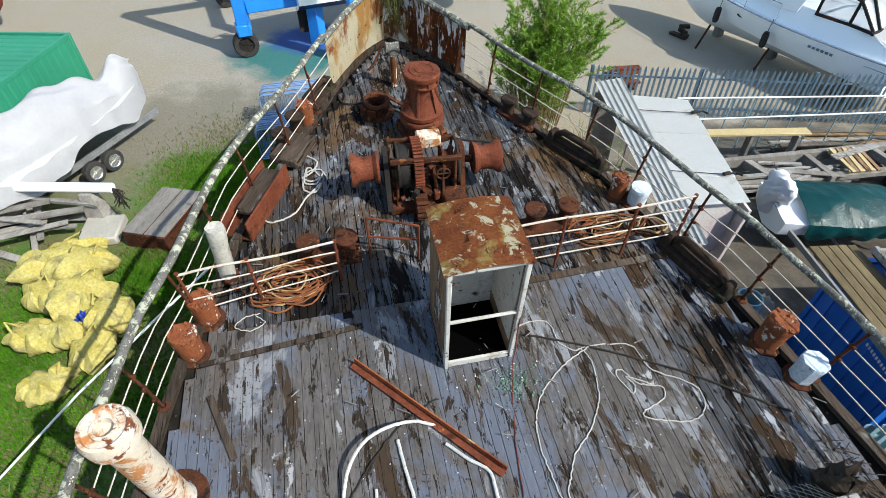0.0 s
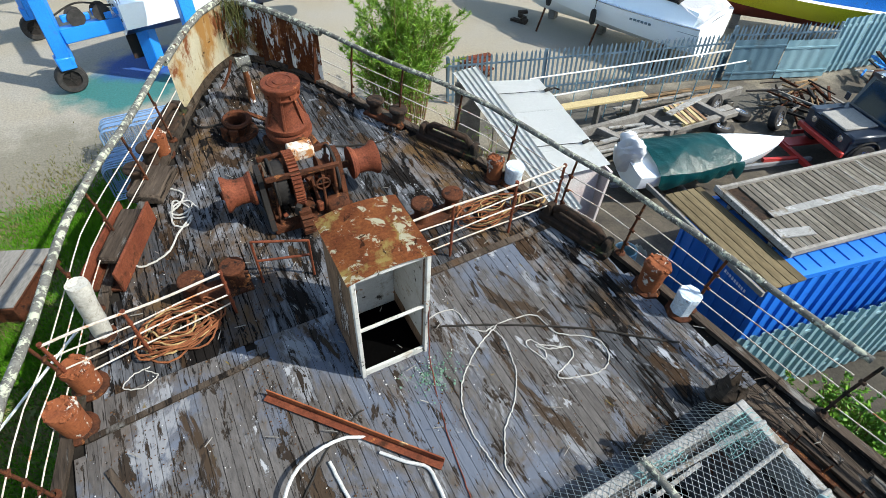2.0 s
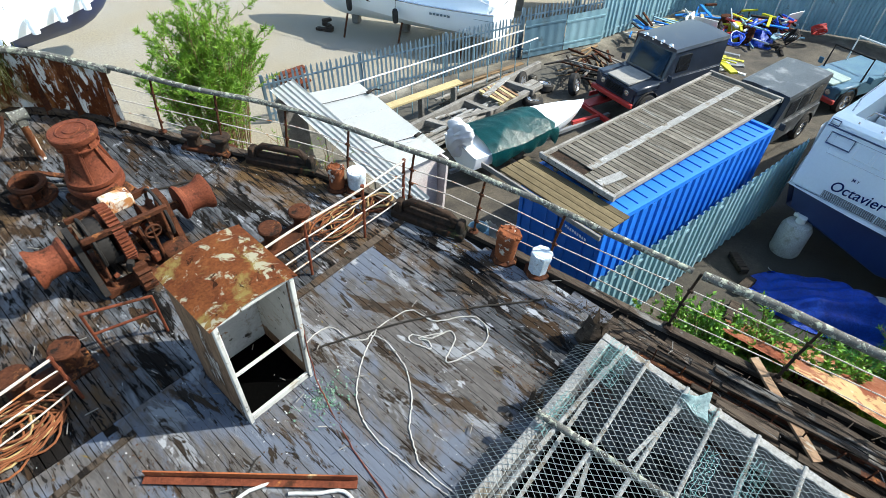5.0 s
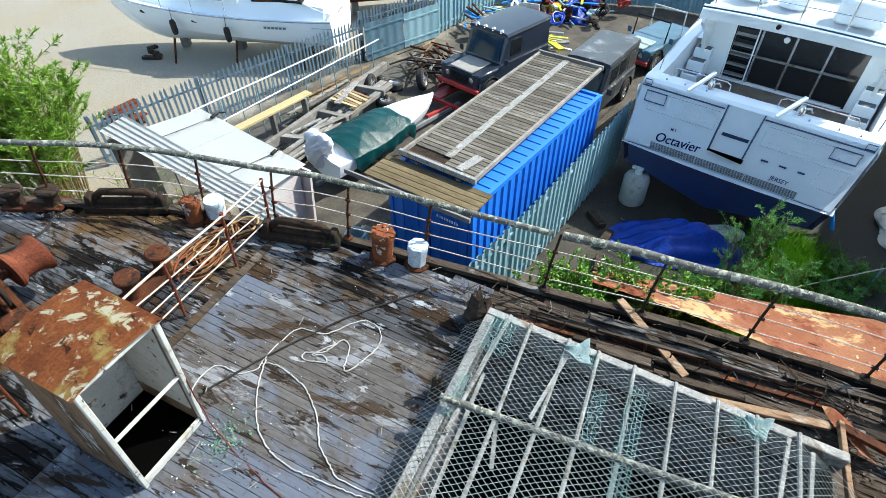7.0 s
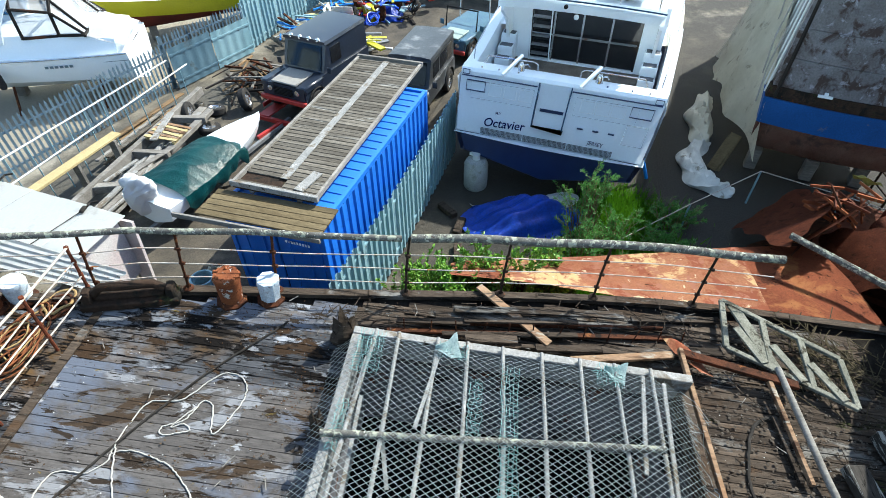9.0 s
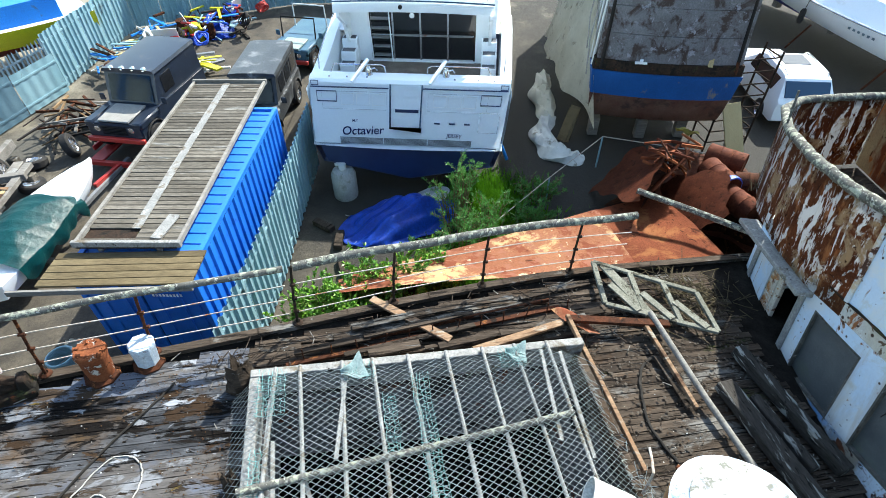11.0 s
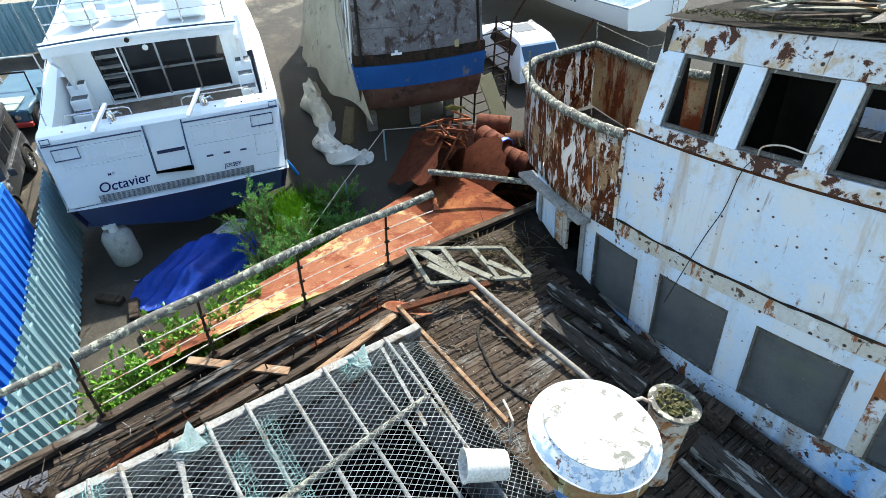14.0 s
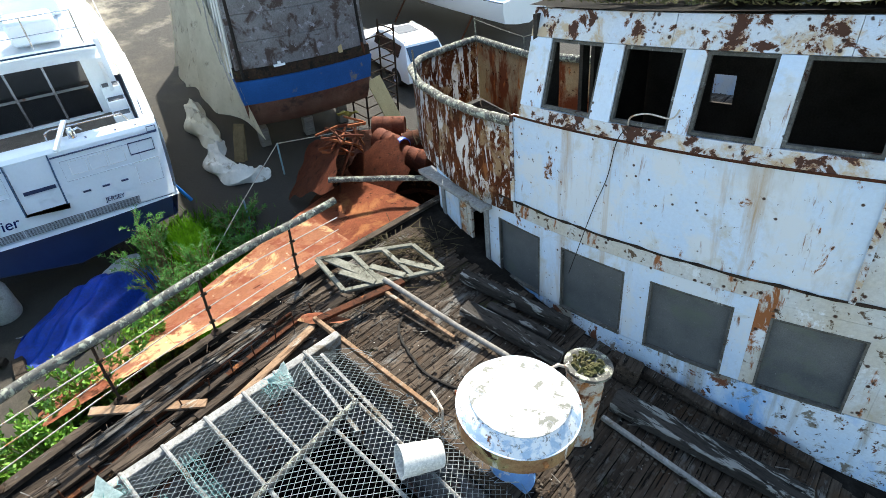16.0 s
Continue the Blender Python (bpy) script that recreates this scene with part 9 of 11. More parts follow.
def cruiser(label, m, L, B, top, low, canopy=True):
    t = thing("motor_cruiser", label, "boat", m)
    secs = hull_sections(L, B, 0.28, 1.62, 22, 0.45)
    boat_parts(t, secs, top, low, M["gelcoat"])
    bm = bm_new()
    for sg in (-1, 1):
        tube(bm, [Vector(s[0 if sg > 0 else 8]) + Vector((0, 0, 0.0)) for s in secs], 0.03, 6)
    part("rubbing_strake", bm, M["chrome"], t)
    # raised foredeck and cockpit moulding
    bm = bm_new()
    loft(bm, [[(L * s, B * k, z0), (L * s, B * k * 0.82, z1), (L * s, -B * k * 0.82, z1), (L * s, -B * k, z0)] for s, k, z0, z1 in ((0.03, 0.42, 1.55, 2.0), (0.2, 0.43, 1.6, 2.25), (0.4, 0.42, 1.65, 2.3), (0.55, 0.37, 1.7, 2.2), (0.75, 0.26, 1.8, 2.13), (0.92, 0.1, 1.95, 2.08))])
    part("coachroof", bm, M["gelcoat"], t)
    if canopy:
        # raked tube frames: low at the windscreen, high at the arch, down again to the cockpit's after end
        FWD = [(0.62, 0.26, 2.25), (0.5, 0.33, 3.0), (0.37, 0.34, 3.35)]
        AFT = [(0.3, 0.34, 3.4), (0.19, 0.33, 3.15), (0.11, 0.36, 2.2)]
        for rows, label in ((FWD, "clear forward canopy in black binding"), (AFT, "clear after canopy in black binding")):
            bm = bm_new()
            loft(bm, [[(L * x, B * w * 1.06, 2.2), (L * x, B * w * 1.0, 2.2 + (z - 2.2) * 0.7), (L * x, B * w * 0.7, z), (L * x, -B * w * 0.7, z), (L * x, -B * w, 2.2 + (z - 2.2) * 0.7), (L * x, -B * w * 1.06, 2.2)] for x, w, z in rows], caps=False, closed=False, smooth=False)
            cn = part("canopy", bm, M["clear_vinyl"], t, label)
            for x, w, z in rows:
                bm = bm_new()
                tube(bm, [(L * x, B * w * 1.07, 2.18), (L * x, B * w * 1.01, 2.2 + (z - 2.2) * 0.7), (L * x, B * w * 0.71, z + 0.01), (L * x, -B * w * 0.71, z + 0.01), (L * x, -B * w * 1.01, 2.2 + (z - 2.2) * 0.7), (L * x, -B * w * 1.07, 2.18)], 0.05, 6)
                part("binding", bm, M["hull_black"], cn)
            for sg in (-1, 1):
                for k in (1.07, 1.01, 0.71):
                    bm = bm_new()
                    tube(bm, [(L * x, sg * B * w * k, 2.2 + (z - 2.2) * {1.07: 0.0, 1.01: 0.7, 0.71: 1.0}[k] + 0.01) for x, w, z in rows], 0.045, 6)
                    part("binding", bm, M["hull_black"], cn)
        for sg in (-1, 1):
            bm = bm_new()
            loft(bm, [[(L * (x - d), sg * B * w, z), (L * (x + d), sg * B * w, z), (L * (x + d), sg * B * (w - 0.03), z), (L * (x - d), sg * B * (w - 0.03), z)] for x, w, z, d in ((0.42, 0.4, 2.1, 0.06), (0.38, 0.385, 2.6, 0.035), (0.33, 0.36, 3.2, 0.03), (0.31, 0.3, 3.5, 0.03), (0.3, 0.0, 3.55, 0.035))])
            part("arch_leg", bm, M["gelcoat"], t, "white swept arch")
        bm = bm_new()
        grid(bm, 10, 8, lambda p, q: Vector((L * (0.4 + 0.2 * p), B * (q - 0.5) * 0.5, 2.35 + 0.35 * math.sin(math.pi * q) * (1 - 0.6 * p) + 0.05 * math.sin(9 * p + 6 * q))), 0.02)
        part("blue_cover", bm, M["cover_blue"], t, "pale blue cover over the helm")
        bm = bm_new()
        grid(bm, 8, 10, lambda p, q: Vector((L * (0.61 + 0.1 * p), B * (q - 0.5) * (0.56 - 0.14 * p), 2.3 - 0.12 * p + 0.12 * math.sin(math.pi * q))), 0.02)
        part("windscreen_cover", bm, M["cover_blue"], t, "pale blue windscreen cover")
        bm = bm_new()
        grid(bm, 8, 10, lambda p, q: Vector((L * (0.0 + 0.11 * p), B * (q - 0.5) * 0.74, 1.75 + 0.45 * p + 0.12 * math.sin(math.pi * q) + 0.03 * math.sin(14 * q + 5 * p))), 0.02)
        part("cockpit_cover", bm, M["tarp_white"], t, "white cover over the after cockpit")
        for sg in (-1, 1):
            bm = bm_new()
            tube(bm, [Vector(s_[1 if sg > 0 else 7]) + Vector((0, sg * 0.012, 0.2)) for s_ in secs[:20]], 0.014, 5)
            part("hull_line", bm, M["palisade"], t)
    else:
        bm = bm_new()
        loft(bm, [[(L * s, B * k, 2.15), (L * (s - 0.05), B * k * 0.85, z), (L * (s - 0.05), -B * k * 0.85, z), (L * s, -B * k, 2.15)] for s, k, z in ((0.36, 0.36, 2.8), (0.5, 0.34, 2.75), (0.6, 0.22, 2.35))])
        part("windscreen", bm, M["glass_blue"], t, "blue-tinted wraparound windscreen")
        bm = bm_new()
        for y in (-0.2, 0.2):
            tube(bm, [(-0.04, y - 1.0, 1.5), (-0.25, y - 1.0, 0.0)], 0.02, 6)
        for k in range(5):
            tube(bm, [(-0.08 - 0.035 * k, -1.2, 1.25 - 0.25 * k), (-0.08 - 0.035 * k, -0.8, 1.25 - 0.25 * k)], 0.016, 6)
        part("boarding_ladder", bm, M["chrome"], t)
    bm = bm_new()
    for sg in (-1, 1):
        tube(bm, [Vector(secs[i][0 if sg > 0 else 8]) + Vector((0, -sg * 0.1, 0.55)) for i in range(9, 22)], 0.016, 6)
        for i in range(9, 22, 3):
            tube(bm, [Vector(secs[i][0 if sg > 0 else 8]) + Vector((0, -sg * 0.08, 0)), Vector(secs[i][0 if sg > 0 else 8]) + Vector((0, -sg * 0.1, 0.55))], 0.012, 6)
    part("bow_rail", bm, M["chrome"], t)
    for s in (9, 14):
        bm = bm_new()
        p = Vector(secs[s][0])
        lathe(bm, [(0, -0.28), (0.08, -0.25), (0.11, -0.15), (0.11, 0.15), (0.08, 0.25), (0, 0.28)], 12, Matrix.Translation(p + Vector((0, 0.12, -0.55))))
        tube(bm, [p + Vector((0, 0.03, 0.1)), p + Vector((0, 0.1, -0.3))], 0.012, 5)
        part("fender", bm, M["tyre"], t, "black hanging fender")
    for s in (12, 17):
        bm = bm_new()
        p = Vector(secs[s][1])
        lathe(bm, [(0, 0.02), (0.1, 0.02), (0.12, 0)], 16, Matrix.Translation(p + Vector((0, 0.0, 0.1))) @ pose(0, 0, 0, -90, 0, 0) @ Matrix.Diagonal((1.6, 0.6, 1, 1)))
        part("portlight", bm, M["glass_dark"], t)
    for sg in (1,):
        for k in range(6):
            bm = bm_new()
            p = Vector(secs[4][0]).lerp(Vector(secs[6][0]), k / 6)
            box(bm, tuple(p + Vector((0, 0.0, -0.25))), (0.09, 0.02, 0.07))
            part("name_bar", bm, M["palisade"], t)
    props(t, [(L * 0.15, 0), (L * 0.45, 0), (L * 0.7, 0)], 0.34)
    for x in (0.12, 0.4, 0.66):
        for sg in (-1, 1):
            bm = bm_new()
            tube(bm, [(L * x, sg * B * 0.55, 0), (L * x, sg * B * 0.4, 0.8)], 0.04, 8)
            part("shore_prop", bm, M["rust"], t)
    return t


cruiser("white sports cruiser with black-framed clear canopies standing on props", pose(12.9, 16.05, G + 0.05, 0, 0, 123), 9.3, 3.0, M["gelcoat"], M["gelcoat"])
cruiser("white motor cruiser with blue bottom standing in the yard", pose(17.85, -16.2, G + 0.15, 0, 0, 20), 13.0, 5.2, M["gelcoat"], M["navy_blue"], canopy=False)
bm = bm_new()
for i in range(5):
    beam(bm, (rng.uniform(-0.5, 0.5), rng.uniform(-0.4, 0.4), 0.06 + 0.06 * i), (rng.uniform(-0.5, 0.5), rng.uniform(-0.4, 0.4), 0.06 + 0.06 * i), 0.2, 0.1)
thing("timber_blocks", "heap of dark timber blocks by the cruiser's bow", "timber", pose(8.0, 21.6, G), bm=bm, material=M["old_deck"])

# yellow boat behind the fence
yb = thing("yellow_boat", "bright yellow open boat with red bottom on props", "boat", pose(20.5, 15.6, G, 0, 0, 142))
secs = hull_sections(8.0, 2.8, 0.5, 1.6, 18, 0.4)
boat_parts(yb, secs, M["yellow_paint"], M["antifoul"], M["gelcoat"])
bm = bm_new()
loft(bm, [[(x, 1.0, 1.6), (x, 0.9, 2.3), (x, -0.9, 2.3), (x, -1.0, 1.6)] for x in (1.0, 3.0, 4.0)])
part("wheelhouse", bm, M["lift_blue"], yb)
props(yb, [(1, 0), (3, 0), (5.5, 0)], 0.55)


# small speedboat under a green cover
sb = thing("covered_speedboat", "small white speedboat under a dark green cover on its trailer", "boat", pose(6.72, 10.05, G + 0.1, 0, 0, -1.2))
secs = hull_sections(4.35, 1.7, 0.2, 0.82, 16, 0.1, 2.4)
boat_parts(sb, secs, M["gelcoat"], M["gelcoat"], M["gelcoat"])
bm = bm_new()
def cover(s, t):
    """A tarpaulin pulled over the cockpit, its skirts hanging down the sides and its front gathered."""
    i = 1.7 + s * 8.6
    k = int(i)
    p = Vector(secs[k][0]).lerp(Vector(secs[k + 1][0]), i - k)
    a = abs(2 * t - 1)
    side = math.copysign(1, 2 * t - 1)
    ridge = 0.34 * (0.55 + 0.45 * math.sin(math.pi * (0.12 + 0.75 * s)))
    if a < 0.7:
        y, z = p.y * 1.03 * a / 0.7, p.z + 0.06 + ridge * (1 - (a / 0.7) ** 1.8)
    else:
        q = (a - 0.7) / 0.3
        y, z = p.y * (1.03 + 0.03 * math.sin(math.pi * q)) + 0.03 * q * math.sin(31 * s + 2), p.z + 0.06 - q * (0.34 + 0.07 * math.sin(13 * s) + 0.05 * math.sin(29 * s + side))
    crease = 0.035 * abs(math.sin(4 * s - 5 * t + 0.6)) + 0.022 * abs(math.sin(11 * t + 7 * s)) + 0.012 * abs(math.sin(23 * s + 9 * t * t))
    end = max(0.0, s - 0.9) / 0.1
    return Vector((p.x + 0.1 * end * math.sin(9 * t), side * y, z - crease - 0.16 * end))
grid(bm, 70, 60, cover, 0.012)
part("cover", bm, M["tarp_green"], sb, "wrinkled dark green tarpaulin")
bm = bm_new()
bmesh.ops.create_icosphere(bm, subdivisions=4, radius=0.3, matrix=pose(0.05, 0.1, 1.1))
for v in bm.verts:
    q = v.co - Vector((0.05, 0.1, 1.1))
    k = 1 + 0.16 * math.sin(9 * q.x + 7 * q.z) + 0.14 * math.sin(13 * q.y - 8 * q.z) + 0.08 * math.sin(29 * q.x + 23 * q.y) + 0.05 * math.sin(47 * q.z + 31 * q.y)
    v.co = Vector((0.05, 0.1, 1.1)) + Vector((q.x * k, q.y * k * 1.25, q.z * k * (1.15 if q.z > 0 else 2.0)))
part("outboard_wrap", bm, M["tarp_white"], sb, "outboard wrapped in white plastic")
bm = bm_new()
beam(bm, (-0.3, 0, 0.1), (5.6, 0, 0.1), 0.1, 0.1)
beam(bm, (1.5, -0.9, 0.05), (1.5, 0.9, 0.05), 0.1, 0.1)
part("trailer_beam", bm, M["grey_steel"], sb)
for s in (-1, 1):
    wheel(sb, (1.5, s * 0.95, 0.0), 0.28, 0.16)

# stack of timber and a broken trailer beside the boat
def jumble(name, label, cat, x, y, z, rz, n, lx, ly, lz, seed, mats, wr=(0.06, 0.18), lmin=1.0, lmax=3.0, along=12):
    rr = random.Random(seed)
    t = thing(name, label, cat, pose(x, y, z, 0, 0, rz))
    for i in range(n):
        bm = bm_new()
        l = rr.uniform(lmin, lmax)
        a = radians(rr.gauss(0, along))
        cx, cy, cz = rr.uniform(-lx, lx) * max(0, 1 - l / lmax * 0.4), rr.uniform(-ly, ly), lz * (i / n) + 0.05
        d = Vector((math.cos(a), math.sin(a), rr.gauss(0, 0.03))) * l / 2
        beam(bm, Vector((cx, cy, cz)) - d, Vector((cx, cy, cz)) + d, rr.uniform(*wr), rr.uniform(0.03, 0.08), 0.004)
        part("board", bm, rr.choice(mats), t)
    return t


tc = thing("timber_cradle", "long broken boat cradle of heavy grey timbers", "timber", pose(0, 0, G))
for nm, p, q, w, h in (("long_beam", (6.0, 12.15, 0.42), (12.2, 13.15, 0.62), 0.16, 0.26), ("long_beam", (6.1, 11.35, 0.3), (9.6, 11.85, 0.32), 0.16, 0.24), ("long_beam", (9.1, 11.75, 0.45), (11.4, 12.15, 0.5), 0.2, 0.14), ("cross_beam", (7.0, 12.4, 0.45), (7.55, 11.45, 0.45), 0.2, 0.2), ("cross_beam", (8.6, 12.7, 0.5), (9.0, 11.6, 0.45), 0.18, 0.22), ("cross_beam", (10.4, 13.0, 0.55), (10.9, 11.9, 0.5), 0.18, 0.2), ("brace", (7.3, 12.3, 0.3), (8.7, 11.8, 0.28), 0.22, 0.08), ("brace", (7.5, 11.7, 0.2), (8.9, 12.5, 0.22), 0.2, 0.08), ("brace", (10.6, 12.9, 0.68), (9.1, 12.15, 0.75), 0.2, 0.05), ("brace", (9.3, 12.8, 0.35), (11.3, 12.5, 0.4), 0.18, 0.06), ("sole_board", (6.3, 11.75, 0.12), (9.4, 12.1, 0.12), 0.3, 0.05), ("sole_board", (6.4, 11.95, 0.08), (8.8, 12.35, 0.08), 0.24, 0.05), ("sole_board", (9.8, 12.35, 0.3), (11.7, 12.75, 0.34), 0.26, 0.05)):
    bm = bm_new()
    beam(bm, p, q, w, h, 0.012)
    part(nm, bm, M["coaming"] if nm == "brace" else M["grey_wood"], tc)
for x, y in ((6.2, 12.2), (9.0, 12.65), (11.9, 13.1), (6.3, 11.4), (9.3, 11.8), (11.2, 12.1)):
    bm = bm_new()
    box(bm, (x, y, 0.16), (0.24, 0.24, 0.32), bevel=0.02)
    part("foot_block", bm, M["dark_slat"], tc)
jumble("timber_stack", "short split boards thrown into the cradle", "timber", 8.4, 12.0, G + 0.1, 11, 24, 2.6, 0.42, 0.4, 61, [M["grey_wood"], M["coaming"], M["dark_slat"]], lmin=0.8, lmax=2.2, along=14)
jumble("timber_stack", "grey boards lying along the fence foot", "timber", 10.4, 13.75, G + 0.04, 6, 9, 1.8, 0.22, 0.3, 62, [M["grey_wood"], M["brown_wood"], M["dark_slat"]], lmin=1.4, lmax=3.0, along=4)
jumble("scrap_heap", "heap of rods, branches and scrap by the gate", "scrap", 14.0, 12.6, G, 40, 46, 1.2, 0.9, 0.7, 63, [M["rust"], M["grey_wood"], M["brown_wood"], M["hull_black"]], (0.03, 0.08), 0.5, 1.8, 60)
pa = thing("pallet", "broken pale timber pallet lying in the cradle", "pallet", pose(9.35, 12.15, G + 0.62, 8, 4, 14))
for i in range(6):
    bm = bm_new()
    box(bm, (0.16 * i, 0, 0.06), (0.11, 0.9, 0.025), (0, 0, rng.uniform(-6, 6)))
    part("slat", bm, M["raw_wood"] if i % 2 else M["ply"], pa)
for y in (-0.38, 0.38):
    bm = bm_new()
    beam(bm, (-0.06, y, 0), (0.86, y, 0), 0.08, 0.09)
    part("bearer", bm, M["ply"], pa)
yp = thing("scaffold_board", "long yellowish board laid on the timber rack", "board", pose(0, 0, G))
bm = bm_new()
beam(bm, (5.75, 12.85, 0.95), (8.8, 13.05, 0.95), 0.3, 0.07, 0.01)
part("board", bm, M["ply"], yp)
for x in (6.0, 7.3, 8.5):
    bm = bm_new()
    box(bm, (x, 12.95, 0.46), (0.07, 0.26, 0.92))
    part("trestle", bm, M["grey_wood"], yp)
for (x, y, z, rx, ry, r, lab) in ((11.2, 12.9, G + 0.36, 80, 0, 0.36, "car wheel leaning against the timber"), (11.0, 12.0, G + 0.1, 6, 0, 0.34, "car wheel lying flat on the gravel"), (12.6, 11.8, G + 0.36, 78, 0, 0.36, "off-road wheel leaning on scrap"), (12.0, 12.6, G + 0.12, 8, 10, 0.33, "old tyre lying by the scrap")):
    w_ = thing("discarded_tyre", lab, "wheel", pose(x, y, z, rx, ry, rng.uniform(20, 60)), group="loose wheels")
    wheel(w_, (0, 0, 0), r, 0.22, "z")
    for c in w_.children:
        c.matrix_basis = Matrix()

# junk along the far fence
for i in range(26):
    f = rng.random()
    x, y = 17.5 + 6.0 * f + rng.uniform(-0.6, 0.6), 13.2 - 2.6 * f * f + rng.uniform(-0.8, 0.6)
    s = rng.uniform(0.25, 0.7)
    kind = i % 5
    t = thing(("plastic_crate", "paint_drum", "folded_tarpaulin", "plywood_sheet", "plastic_barrel")[kind], ("blue plastic crate in the junk by the fence", "rusty paint drum among the junk", "crumpled tarpaulin thrown on the junk", "white board propped in the junk", "coloured plastic barrel among the junk")[kind], ("crate", "drum", "tarpaulin", "board", "barrel")[kind], pose(x, y, G, 0, 0, rng.uniform(0, 180)))
    bm = bm_new()
    if kind == 0:
        for sx in (-1, 1):
            box(bm, (sx * s / 2, 0, s * 0.3), (0.03, s * 0.7, s * 0.6))
            box(bm, (0, sx * s * 0.35, s * 0.3), (s, 0.03, s * 0.6))
        box(bm, (0, 0, 0.02), (s, s * 0.7, 0.03))
        part("body", bm, M["plastic_blue"], t)
    elif kind in (1, 4):
        lathe(bm, [(0, 0), (0.26, 0), (0.27, 0.03), (0.26, 0.25), (0.275, 0.28), (0.26, 0.31), (0.26, 0.6), (0.27, 0.63), (0.25, 0.64), (0, 0.63)], 18)
        part("body", bm, rng.choice([M["red_paint"], M["plastic_blue"], M["ply"], M["yellow_paint"]]) if kind == 4 else M["rust"], t)
    elif kind == 2:
        sd_ = rng.uniform(0, 9)
        grid(bm, 12, 12, lambda p, q, s=s, sd_=sd_: Vector(((p - 0.5) * 2 * s, (q - 0.5) * 1.6 * s, max(0.01, (0.5 - abs(p - 0.5)) * (0.5 - abs(q - 0.5)) * 3.2 * s + 0.05 * math.sin(17 * p + sd_) * math.cos(13 * q)))), 0.01)
        part("sheet", bm, rng.choice([M["tarp_green"], M["tarp_blue"], M["tarp_white"]]), t)
    else:
        box(bm, (0, 0, 0.5), (0.9, 0.03, 1.0), (-18, 0, 0), 0.004)
        part("sheet", bm, M["white_sheet"], t)
jumble("scrap_heap", "pile of mixed metal scrap along the fence", "scrap", 19.5, 13.2, G, -10, 50, 2.6, 0.7, 0.8, 64, [M["rust"], M["lift_blue"], M["white_sheet"], M["hull_black"], M["ply"], M["galv"]], (0.03, 0.12), 0.4, 1.5, 70)
jumble("scrap_heap", "pile of mixed metal scrap along the fence", "scrap", 22.6, 11.6, G, -50, 40, 1.8, 0.6, 0.7, 65, [M["rust"], M["lift_blue"], M["red_paint"], M["hull_black"], M["yellow_paint"], M["galv"]], (0.03, 0.12), 0.4, 1.2, 70)


jr = random.Random(97)
jumble("scrap_heap", "heap of bright hoses, bars and broken panels", "scrap", 21.9, 11.1, G, -50, 60, 1.9, 0.9, 0.8, 95, [M["lift_blue"], M["red_paint"], M["yellow_paint"], M["white_sheet"], M["galv"], M["hull_black"], M["plastic_blue"]], (0.03, 0.14), 0.3, 1.2, 80)
jumble("scrap_heap", "heap of white panels and ladders by the cars", "scrap", 18.2, 10.6, G, 20, 26, 1.1, 0.6, 0.6, 96, [M["white_sheet"], M["white_sheet"], M["grey_steel"], M["yellow_paint"]], (0.05, 0.4), 0.5, 1.6, 50)
for i in range(12):
    x, y = 21.6 + jr.uniform(-2.0, 2.0), 11.1 + jr.uniform(-1.6, 1.6)
    bm = bm_new()
    for k in range(5):
        tube(bm, [(0.28 * math.cos(a) * (1 + 0.1 * math.sin(3 * a + k)), 0.24 * math.sin(a), 0.05 + 0.05 * k + 0.03 * math.sin(2 * a + k)) for a in [2 * math.pi * q / 16 for q in range(16)]], 0.025, 6, closed=True)
    thing("hose_coil", "coiled coloured hose thrown on the junk", "hose", pose(x, y, G + jr.uniform(0.1, 0.7), jr.uniform(-40, 40), jr.uniform(-40, 40), 0), group="coiled hoses", bm=bm, material=jr.choice([M["lift_blue"], M["yellow_paint"], M["plastic_blue"], M["red_paint"], M["hull_black"]]))


# ---------------------------------------------------------------- round the motor yacht's stern
def heap(name, label, cat, m, lx, ly, h, material, seed, n=26):
    t = thing(name, label, cat, m)
    bm = bm_new()
    rr = random.Random(seed)
    ph = [rr.uniform(0, 6.28) for _ in range(8)]
    def fn(s, q):
        x, y = 2 * s - 1, 2 * q - 1
        r = math.hypot(x, y)
        a = math.atan2(y, x)
        edge = 0.9 + 0.1 * math.sin(3 * a + ph[0]) + 0.06 * math.sin(7 * a + ph[1])
        z = h * max(0, 1 - (r / edge) ** 2.2) * (0.75 + 0.3 * math.sin(2.4 * x + ph[2]) * math.cos(2.1 * y + ph[3]))
        z += 0.07 * h * math.sin(9 * x + 5 * y + ph[4]) + 0.05 * h * math.sin(17 * y - 6 * x + ph[5])
        k = 1 / max(1, r)
        return Vector((lx * x * (1 if r < 1 else k), ly * y * (1 if r < 1 else k), max(0.03 + 0.012 * math.sin(8 * x + 5 * y), z)))
    grid(bm, n, n, fn, 0.01)
    part("sheet", bm, material, t)
    return t


